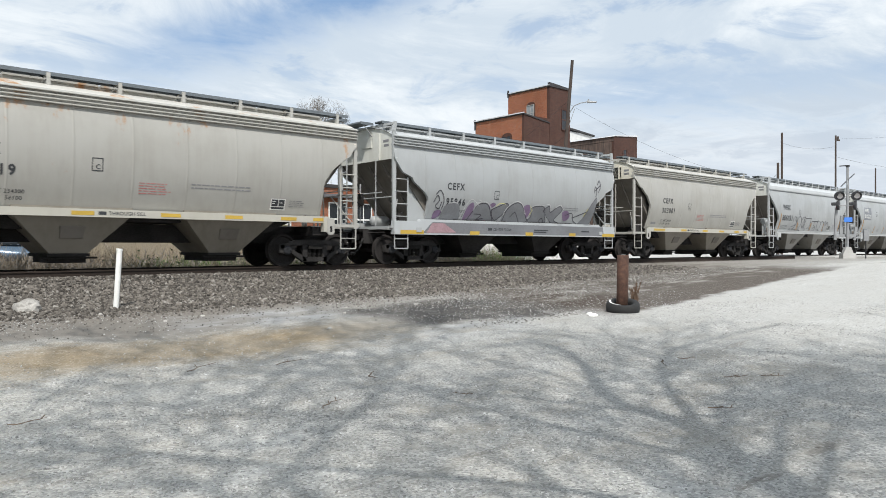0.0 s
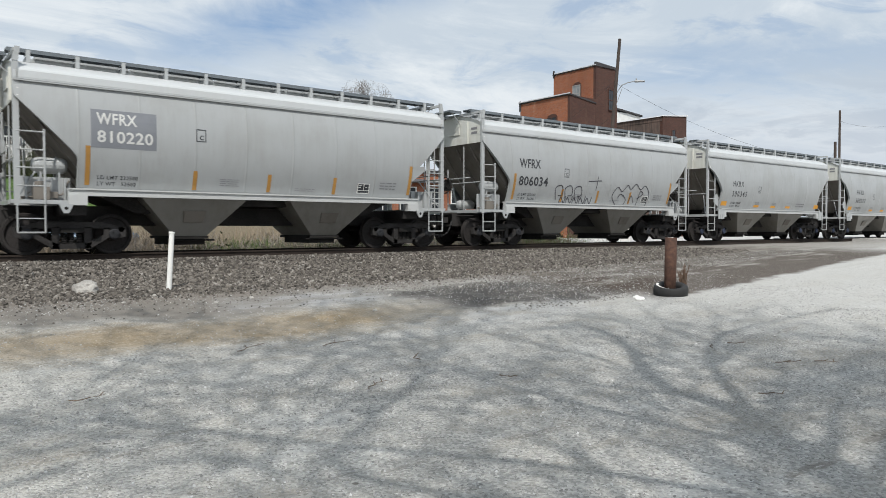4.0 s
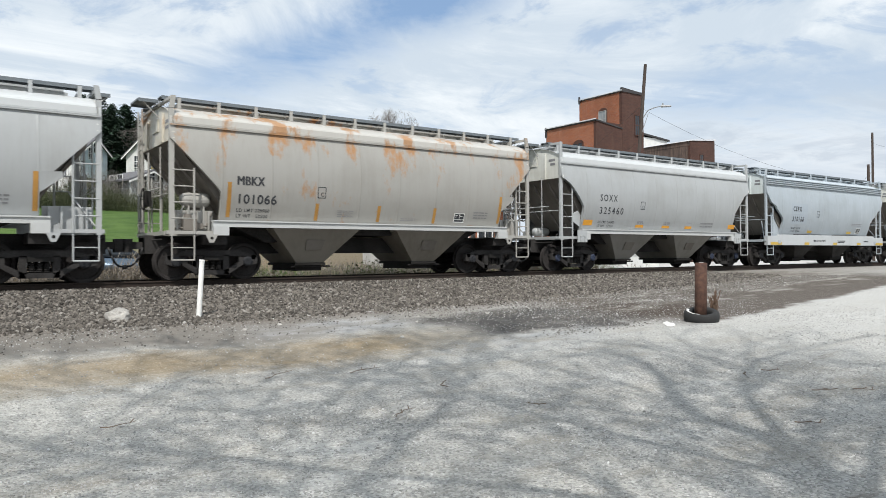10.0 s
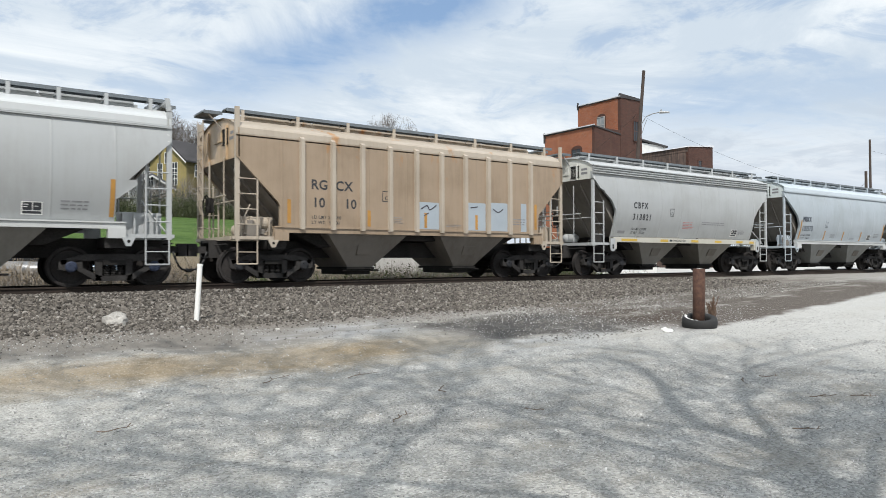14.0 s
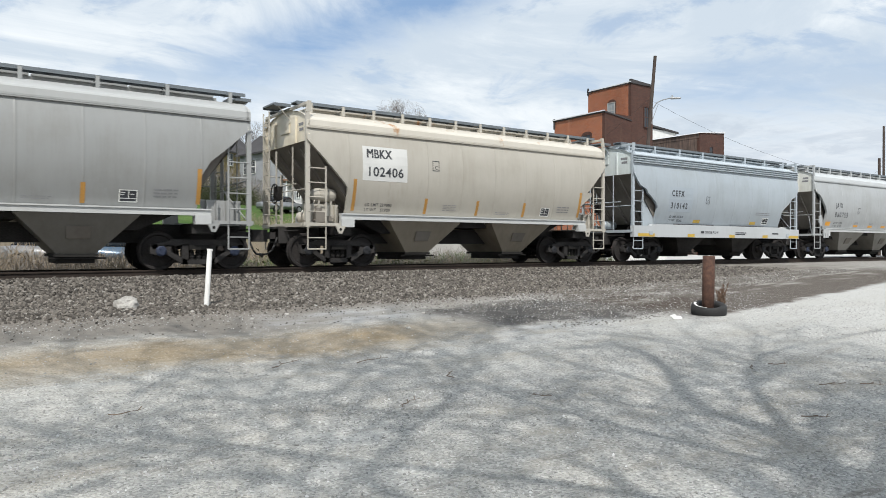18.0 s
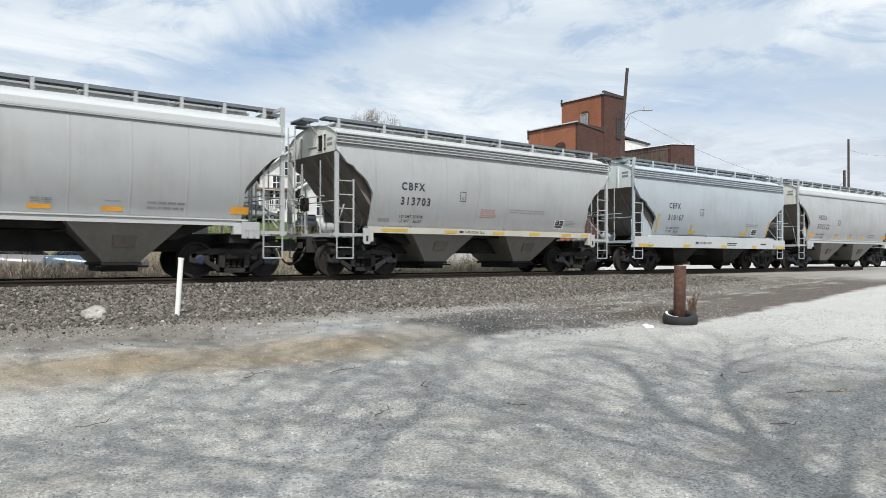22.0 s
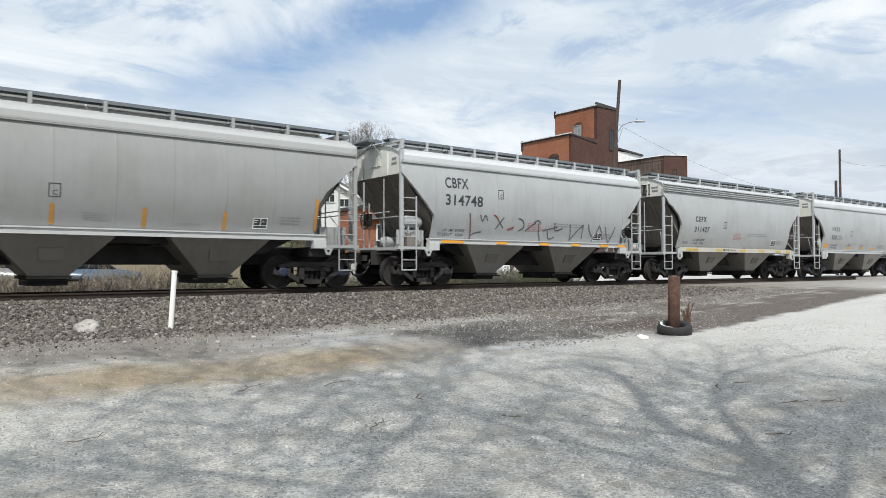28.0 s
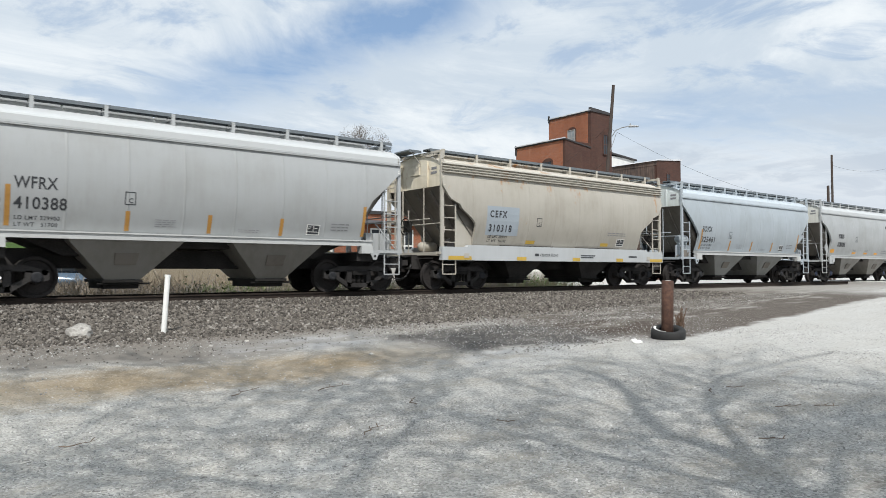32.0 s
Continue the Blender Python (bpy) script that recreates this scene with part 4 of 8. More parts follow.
    for sx in (-1, 1):
        def pad(bm, sx=sx):
            x = sx * (HALF - .95)
            if kind == "A":
                box(bm, x - .22, x + .24, -1.60, -1.565, 1.00, 1.42)
                for k in (-.08, .10):
                    box(bm, x + k - .05, x + k + .05, -1.62, -1.60, 1.20, 1.23)
                    box(bm, x + k - .02, x + k + .02, -1.62, -1.60, 1.03, 1.20)
            elif kind == "B":
                prism(bm, [(x - .12, 1.36), (x + .12, 1.36), (x + .12, .96), (x + .07, .90), (x - .07, .90), (x - .12, .96)], -1.60, -1.565)
            elif kind == "C":
                box(bm, x - .10, x + .10, -1.59, -1.575, 1.02, 1.16)
            else:
                prism(bm, [(x - .15, 1.12), (x + .15, 1.12), (x + .05, .92), (x - .05, .92)], -1.60, -1.565)
        put("jacking_pad", shared(("jacking_pad", kind if kind in "ABC" else "T", sx), pad), trim, car)
        if kind not in "AC":
            def eye(bm, sx=sx):
                x = sx * (HALF - .95)
                if kind == "B":
                    box(bm, x - .035, x + .035, -1.606, -1.602, .98, 1.14)
                else:
                    rod(bm, (x, -1.602, 1.03), (x, -1.606, 1.03), .038, 10)
            put("pad_eye", shared(("pad_eye", kind == "B", sx), eye), STEEL_SHADE, car)
        if kind == "T" and sx > 0:
            def plate(bm, sx=sx):
                q = [(sx * (HALF - 1.20), 1.98), (sx * (HALF - .76), 2.32), (sx * (HALF - .78), 2.44), (sx * (HALF - 1.22), 2.42)]
                A = [bm.verts.new((x, -(half_width(z) + .004), z)) for x, z in q]
                B = [bm.verts.new((x, -(half_width(z) + .018), z)) for x, z in q]
                bm.faces.new(B)
                for i in range(4):
                    bm.faces.new((A[i], A[(i + 1) % 4], B[(i + 1) % 4], B[i]))
            put("corner_plate", shared(("corner_plate", sx), plate), trim, car)
    # top chord
    def chord(sy):
        def b(bm):
            if st["chord"] == "plain":
                box(bm, -HALF, HALF, min(sy * 1.43, sy * 1.535), max(sy * 1.43, sy * 1.535), 3.705, 3.738)
            else:
                prof = [(1.48, -.012), (1.572, -.004), (1.575, .012), (1.50, .064)]
                A = [bm.verts.new((-HALF, sy * y, z)) for y, z in prof]
                B = [bm.verts.new((HALF, sy * y, z)) for y, z in prof]
                for q in range(4):
                    bm.faces.new((A[q], A[(q + 1) % 4], B[(q + 1) % 4], B[q]))
                bm.faces.new(A)
                bm.faces.new(B[::-1])
        return b
    for sy in (-1, 1):
        for z in (0,) if st["chord"] == "plain" else (3.70, 3.785, 3.87, 3.955):
            put("top_chord", shared(("top_chord", st["chord"], sy), chord(sy)), body, car).location = (0, 0, z)
        put("running_board", shared(("running_board", sy), build_boards(sy)), GALV, car)
    put("roof_hatch", shared("roof_hatch", build_hatch), trim, car)
    nb = {"A": 11, "T": 12}.get(kind, 8)
    for i in range(nb):
        x = -HALF + .35 + i * (2 * HALF - .7) / (nb - 1)
        b = put("walkway_bracket", shared("walkway_bracket", build_bracket), trim, car)
        b.location = (x, 0, 0)
        if i % 2 == 0:
            b = put("walkway_bracket", shared("walkway_bracket", build_bracket), trim, car)
            b.matrix_basis = pose(x, 0, 0, 0, 0, 180)
    # hoppers, frame, running gear
    put("centre_sill", shared("centre_sill", build_centre_sill), STEEL_DARK, car)
    put("ridge_box", shared("ridge_box", build_ridge_box), STEEL_DARK, car)
    for x in (-1, 1):
        put("bolster", shared("bolster", build_bolster), STEEL_DARK, car).location = (4.56 * x, 0, 0)
        put("slope_box", shared(("slope_box", x), build_slope_box(3.35 * x)), STEEL_DARK, car)
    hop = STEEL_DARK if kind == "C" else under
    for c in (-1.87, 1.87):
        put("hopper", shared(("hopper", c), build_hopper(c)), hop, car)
        put("outlet_gate", shared(("outlet_gate", c), build_gate(c)), STEEL_SHADE, car)
    if kind != "C":
        for c in (-1.87, 1.87):
            def badge(bm, c=c):
                f = lambda z: -(.93 + .493 * (z - .40) / .88) - .012
                q = [(c - .27, 1.02), (c + .27, 1.02), (c + .24, .74), (c - .24, .74)]
                A = [bm.verts.new((x, f(z), z)) for x, z in q]
                B = [bm.verts.new((x * .98 + c * .02, f(z) - .025, z * .98 + .018)) for x, z in q]
                bm.faces.new(B)
                for i in range(4):
                    bm.faces.new((A[i], A[(i + 1) % 4], B[(i + 1) % 4], B[i]))
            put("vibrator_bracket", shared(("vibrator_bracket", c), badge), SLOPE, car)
    if kind in "TWR":
        for sx in (-1, 1):
            def web(bm, sx=sx):
                a, b = sorted((sx * (HALF - .12), sx * (HALF - 1.12)))
                box(bm, a, b, -1.10, -1.07, 1.20, 1.72)
                for k in range(4):
                    x = a + (b - a) * (k + .5) / 4
                    box(bm, x - .02, x + .02, -1.22, -1.10, 1.20, 1.70)
            put("bolster_web", shared(("bolster_web", sx), web), trim, car)
    cap = BLUE_CAP if extra.get("blue", kind in "AW") else BLACK_CAP
    for x in (-4.56, 4.56):
        truck = new("truck")
        truck.parent = car
        truck.location = (x, 0, 0)
        for sy in (-1, 1):
            put("sideframe", shared(("sideframe", sy), build_sideframe(sy)), STEEL_DARK, truck)
            put("bolster_end", shared(("bolster_end", sy), build_bolster_end(sy)), STEEL_SHADE, truck)
            for dx in (-.15, 0, .15):
                put("spring", shared("spring", build_spring), STEEL_SHADE, truck).location = (dx, sy * 1.0, .26)
        for dx in (-.889, .889):
            w = put("wheelset", shared("wheelset", build_wheelset, False), WHEEL, truck)
            w.location = (dx, 0, .457)
            WHEELS.append((w, u + x + dx, dx))
            for sy in (-1, 1):
                c = put("bearing_cap", shared(("bearing_cap", sy), build_cap(sy)), cap, truck)
                c.location = (dx, 0, .457)
    r = put("air_reservoir", shared("air_reservoir", build_reservoir, True), trim, car)
    r.location = (-HALF + .95, .5, 1.42)
    if kind in "TWR":
        k = put("air_tank", shared("air_tank", build_tank, False), trim, car)
        k.location = (-HALF + .72, -1.0, 1.98 if kind == "T" else 1.55)
        if kind == "T":
            put("tank_stand", shared("tank_stand", build_stand), trim, car).location = (-HALF + .72, -1.0, 1.98)
    v = put("brake_valve", shared("brake_valve", build_valves), SLOPE if kind in "TWR" else STEEL_DARK, car)
    v.location = (-HALF + .55, -1.15, 1.16)
    b = put("brake_wheel", shared("brake_wheel", build_brake_wheel), STEEL_SHADE, car)
    b.location = (-HALF - .22, .15, 2.05)
    # lettering and reflectors on the near side
    letter = extra.get("ink", LETTER)
    tx = extra.get("x", st["x0"])
    if "patch" in extra:
        sticker("repainted_patch", rect(0, 0, *extra.get("size_patch", (1.45, .95))), tx - .12, extra.get("z", st["z"])[1] - .13, extra["patch"], car, "repainted square behind the lettering", .003)
    if mark:
        text_lines(car, kind, mark, number, letter, (tx, *extra.get("z", st["z"]), extra.get("size", st["size"])))
    else:
        bars_of_text(car, st["x0"], 2.4, .9, 1, LETTER, .24)
        bars_of_text(car, st["x0"], 1.95, 1.2, 1, LETTER, .24)
    px = tx + 2.2 * (1 if kind != "A" else 1.02)
    frame_faces = rect(0, 0, .24, .02, 1) + rect(0, .28, .24, .30, 1) + rect(0, 0, .02, .30, 1) + rect(.22, 0, .24, .30, 1)
    sticker("plate_box", frame_faces + [[(p[0] + .08, p[1] + .05) for p in f] for f in glyphs("C", .15)], px, extra.get("z", st["z"])[0] - .24, LETTER, car)
    marks = extra.get("marks", st["marks"])
    if marks == "orange":
        sticker("reflector", rect(0, 0, .46, .19), -4.55, 1.61, ORANGE, car, "", .008)
        sticker("reflector", rect(0, 0, .47, .18), 4.30, 1.61, ORANGE, car, "", .008)
        for x in (-1.65, -.08, 1.38):
            sticker("reflector", rect(0, 0, .46, .10, 1), x - .06, 1.575, ORANGE, car, "", .008)
            bars_of_text(car, x, 1.80, .46, 3 if x < 1 else 1, LETTER_DIM, .015, .04)
        bars_of_text(car, 2.3, 1.78, .9, 2, LETTER_DIM, .05, .12)
    elif marks == "bars":
        sticker("reflector", rect(0, 0, .10, .86 if kind != "R" else .62), -4.36, 1.56, OCHRE, car, "", .008)
        sticker("reflector", rect(0, 0, .10, .84), 4.38, 1.58, OCHRE, car, "", .008)
        for x in (-1.97, -.05, 1.87):
            sticker("reflector", rect(0, 0, .10, .45, 3), x, 1.53, OCHRE, car, "", .008)
        bars_of_text(car, -1.3, 1.80, .55, 4, LETTER_DIM, .015, .05)
        bars_of_text(car, .75, 1.64, .6, 2, LETTER_DIM, .015, .05)
        bars_of_text(car, 3.4, 1.88, .7, 3, LETTER_DIM, .03, .08)
        if kind != "R":
            data_panel(car, 2.66, 1.58, .40, .28)
    elif marks == "sill":
        y = -1.55
        for i, x in enumerate((-4.25, -1.97, .0, 1.62, 3.2, 4.2)):
            sticker("reflector", rect(0, 0, .9 if i < 1 else .48, .09, 1), x, 1.27 if kind == "B" else 1.33, YELLOW if kind == "B" else ORANGE, car, "", .006, y)
        if kind == "B":
            sill_words(car, y)
        bars_of_text(car, -.5, 2.05, .8, 5, LETTER_RED, .02, .06)
        bars_of_text(car, .75, 2.08, 1.65, 2, LETTER_DIM, .03, .08)
        data_panel(car, 2.95, 1.55, .44, .30)
        bars_of_text(car, 3.5, 1.80, .5, 4, LETTER_DIM, .015, .05)
        sticker("builder_plate", rect(0, 0, .4, .1, 1), -4.3, 1.56, LETTER_DIM, car)
    elif marks == "deep":
        y = -1.57
        for x, w in ((-5.5, .95), (-2.54, .45), (.25, .4), (2.74, .4), (4.85, .84)):
            sticker("reflector", rect(0, 0, w, .12, 1), x, .955, YELLOW, car, "", .006, y)
        for x in (-1.97, 2.0) if extra.get("graffiti") != "piece" else ():
            sticker("reflector", rect(0, 0, .44, .12, 1), x, 1.53, YELLOW, car, "", .008)
        bm = bmesh.new()
        on_side(bm, glyphs("CENTER FLOW", .13, 1.05, .012), -1.42, 1.11, .006, y)
        on_side(bm, rect(0, 0, .20, .09, 1), -1.68, 1.11, .006, y)
        on_side(bm, rect(2.4, .02, 3.2, .06, 1) + rect(2.4, -.05, 3.1, -.01, 1) + rect(5.2, 0, 5.7, .06, 1), -1.7, 1.12, .006, y)
        part("sill_lettering", bm, LETTER, car)
        if extra.get("graffiti") != "piece":
            data_panel(car, 2.9, 1.55, .46, .28)
        bars_of_text(car, 2.3, 2.02, 1.1, 2, LETTER_DIM, .03, .08)
        if extra.get("bars"):
            for x, h in ((-4.25, .7), (-1.9, .36), (2.45, .36), (4.2, .7)):
                sticker("reflector", rect(0, 0, .1, h), x, 1.56, YELLOW, car, "", .009)
    if kind == "R":
        for i in range(10):
            x = -3.95 + i * .905
            bm = bmesh.new()
            A = [(-.075, 0), (.075, 0), (.055, -.10), (-.055, -.10)]
            zs = [1.40, 3.78, 3.84]
            rows = [[bm.verts.new((x + a, -1.53 + (b if z < 3.8 else b * .2), z)) for a, b in A] for z in zs]
            for r0, r1 in zip(rows, rows[1:]):
                for q in range(4):
                    bm.faces.new((r0[q], r0[(q + 1) % 4], r1[(q + 1) % 4], r1[q]))
            bm.faces.new(rows[-1])
            bm.faces.new(rows[0][::-1])
            part("side_post", bm, trim, car)
    SIDES["flat"] = False
    return car


WHITE_PATCH = plain("white_repaint", (0.58, 0.58, 0.56), 0.5, 0.0, 0.08)
GREY_PATCH = plain("grey_repaint", (0.19, 0.20, 0.22), 0.5, 0.0, 0.1)
BLUE_PATCH = plain("blue_tinted_repaint", (0.315, 0.345, 0.375), 0.5, 0.0, 0.06)
PALE_PATCH = plain("pale_grey_repaint", (0.335, 0.38, 0.42), 0.5, 0.0, 0.06)

CARS = [
    ("TX", "1519", "B", WARM, dict(x=-3.75, rust=.5)),
    ("CEFX", "95846", "C", LIGHT, dict(z=(2.43, 1.93), graffiti="piece")),
    ("CEFX", "303001", "B", WARM, dict()),
    ("WFRX", "806031", "T", LIGHT, dict(graffiti="outline")),
    ("WFRX", "810220", "T", LIGHT, dict(z=(2.92, 2.52), size=.36, size_patch=(1.4, .85), patch=GREY_PATCH, ink=WHITE_PATCH)),
    ("WFRX", "806034", "T", LIGHT, dict(graffiti="scrawl")),
    ("HKRX", "300345", "A", LIGHT, dict()),
    ("HKRX", "300012", "A", LIGHT, dict()),
    ("CEFX", "300131", "B", WARM, dict()),
    ("WFRX", "805804", "T", LIGHT, dict(z=(3.09, 2.51), ink=LETTER_BLUE, patch=BLUE_PATCH, size_patch=(1.75, 1.15))),
    ("MBKX", "101066", "T", (0.318, 0.31, 0.288), dict(z=(2.36, 1.91), size=.32, rust=1.0, label="pale grey covered hopper rail car with rust patches under the roof")),
    ("SOXX", "325460", "A", LIGHT, dict()),
    ("CEFX", "310166", "C", COOL, dict(patch=PALE_PATCH)),
    ("AOKX", "491577", "T", LIGHT, dict(z=(2.99, 2.53), size=.36, x=-4.03, blue=True)),
    ("RG  CX", "10   10", "R", (0.30, 0.225, 0.155), dict(grime=.9, rust=.45, label="tan ribbed covered hopper rail car with patched paint")),
    ("CBFX", "313821", "B", LIGHT, dict()),
    ("MBKX", "100570", "W", COOL, dict(ink=LETTER_BLUE, blue=False)),
    ("HWCX", "11512", "W", DULL, dict(grime=.6)),
    ("MBKX", "102406", "T", CREAM, dict(z=(3.03, 2.53), size=.36, x=-3.97, patch=WHITE_PATCH, grime=.5, rust=.1, label="cream covered hopper rail car with white number patches")),
    ("CEFX", "310142", "C", COOL, dict(patch=PALE_PATCH)),
    ("JAIX", "860755", "A", LIGHT, dict()),
    ("HKRX", "300204", "A", LIGHT, dict()),
    ("CBFX", "313703", "B", LIGHT, dict()),
    ("CEFX", "310167", "C", COOL, dict(bars=True)),
    ("HKRX", "300322", "A", LIGHT, dict()),
    ("HWCX", "14009", "W", DULL, dict()),
    ("HKRX", "300176", "A", LIGHT, dict()),
    ("HWCX", "11863", "W", DULL, dict(grime=.5)),
    ("CBFX", "314748", "T", LIGHT, dict(z=(3.05, 2.52), size=.46, graffiti="ticks", marks="sill")),
    ("CEFX", "311427", "B", LIGHT, dict()),
    ("HKRX", "300151", "A", LIGHT, dict()),
    ("WFRX", "410388", "W", LIGHT, dict(blue=False)),
    ("CEFX", "310318", "C", CREAM, dict(x=-3.77, z=(2.37, 1.91), rust=.55, grime=.6, patch=PALE_PATCH)),
    ("SOXX", "325461", "T", COOL, dict(x=-4.3, z=(2.32, 1.87), size=.34)),
    ("", "", "A", LIGHT, dict()),
    ("", "", "W", LIGHT, dict()),
]
LEFT_POST = [0.49, 13.27, 26.23, 39.22, 52.21, 65.22, 78.23, 91.17, 104.09, 117.0, 129.91, 142.81, 155.72, 168.7, 181.68, 194.65, 207.6, 220.55, 233.48, 246.43, 259.38, 272.32, 285.27, 298.22, 311.16, 324.1, 337.02, 349.93, 362.86, 375.8, 388.79, 401.78, 414.76, 427.71, 440.66, 453.61]
TRAIN, WHEELS = [], []
for left, spec in zip(LEFT_POST, CARS):
    TRAIN.append((left + HALF, make_car(left + HALF, spec)))


# ---- spray paint on the cars ----
def ribbon(bm, pts, w, proud=.010):
    """A sprayed line of width w along points (x, z) of the near side."""
    for (x0, z0), (x1, z1) in zip(pts, pts[1:]):
        d = Vector((x1 - x0, z1 - z0))
        if d.length < 1e-4:
            continue
        q = Vector((-d.y, d.x)).normalized() * w / 2
        e = d.normalized() * w / 3
        c = [(x0 - e.x + q.x, z0 - e.y + q.y), (x0 - e.x - q.x, z0 - e.y - q.y), (x1 + e.x - q.x, z1 + e.y - q.y), (x1 + e.x + q.x, z1 + e.y + q.y)]
        bm.faces.new([bm.verts.new((x, -(half_width(z) + proud) if z > 1.41 else -1.585, z)) for x, z in c])


def curve_through(pts, n=5, closed=False):
    """A smooth line through a few points."""
    P = [Vector(p) for p in pts]
    k = len(P)
    out = []
    for i in range(k if closed else k - 1):
        a, b, c, d = (P[(i + j) % k] if closed else P[min(max(i + j, 0), k - 1)] for j in (-1, 0, 1, 2))
        for q in range(n):
            t = q / n
            v = 0.5 * ((2 * b) + (c - a) * t + (2 * a - 5 * b + 4 * c - d) * t * t + (3 * b - a - 3 * c + d) * t ** 3)
            out.append((v.x, v.y))
    out.append(out[0] if closed else tuple(P[-1]))
    return out


def fill(bm, poly, proud=.007, step=.035):
    """Fill a closed outline (x, z) with strips that follow the sheet."""
    zs = [p[1] for p in poly]
    z = min(zs) + 1e-4
    def cuts(h):
        xs = []
        for (x0, z0), (x1, z1) in zip(poly, poly[1:] + poly[:1]):
            if (z0 > h) != (z1 > h):
                xs.append(x0 + (x1 - x0) * (h - z0) / (z1 - z0))
        return sorted(xs)
    while z < max(zs):
        h = min(z + step, max(zs) - 1e-4)
        a, b = cuts(z), cuts(h)
        if len(a) != len(b):
            a = b = cuts((z + h) / 2)
        for i in range(0, len(a) - 1, 2):
            q = [(a[i], z), (a[i + 1], z), (b[i + 1], h), (b[i], h)]
            bm.faces.new([bm.verts.new((x, -(half_width(v) + proud) if v > 1.41 else -1.580, v)) for x, v in q])
        z += step


SPRAY_BLACK = plain("black_spray_paint", (0.05, 0.045, 0.055), 0.6, 0.0, 0.2)
SPRAY_GREY = plain("grey_spray_paint", (0.17, 0.175, 0.185), 0.55, 0.0, 0.18, 3.0)
SPRAY_PURPLE = plain("purple_spray_paint", (0.17, 0.115, 0.19), 0.6, 0.0, 0.25, 3.0)
SPRAY_PINK = plain("pink_spray_paint", (0.36, 0.23, 0.25), 0.6, 0.0, 0.25, 3.0)
SPRAY_LIME = plain("pale_yellow_spray_paint", (0.55, 0.52, 0.25), 0.6, 0.0, 0.2, 3.0)
SPRAY_PALE = plain("white_spray_paint", (0.50, 0.50, 0.50), 0.6, 0.0, 0.15, 3.0)
SPRAY_FADED = plain("faded_black_spray_paint", (0.10, 0.098, 0.105), 0.6, 0.0, 0.35, 2.0)
SPRAY_RED = plain("dark_red_spray_paint", (0.25, 0.06, 0.05), 0.6, 0.0, 0.2, 3.0)


def spray(car, layers):
    for mat, fills, lines, w in layers:
        bm = bmesh.new()
        for i, f in enumerate(fills):
            fill(bm, curve_through(f, 6, True)[:-1], .0065 + .0008 * i)
        for l in lines:
            ribbon(bm, curve_through(l, 6), w)
        part("graffiti", bm, mat, car, "sprayed graffiti on the side sheet")


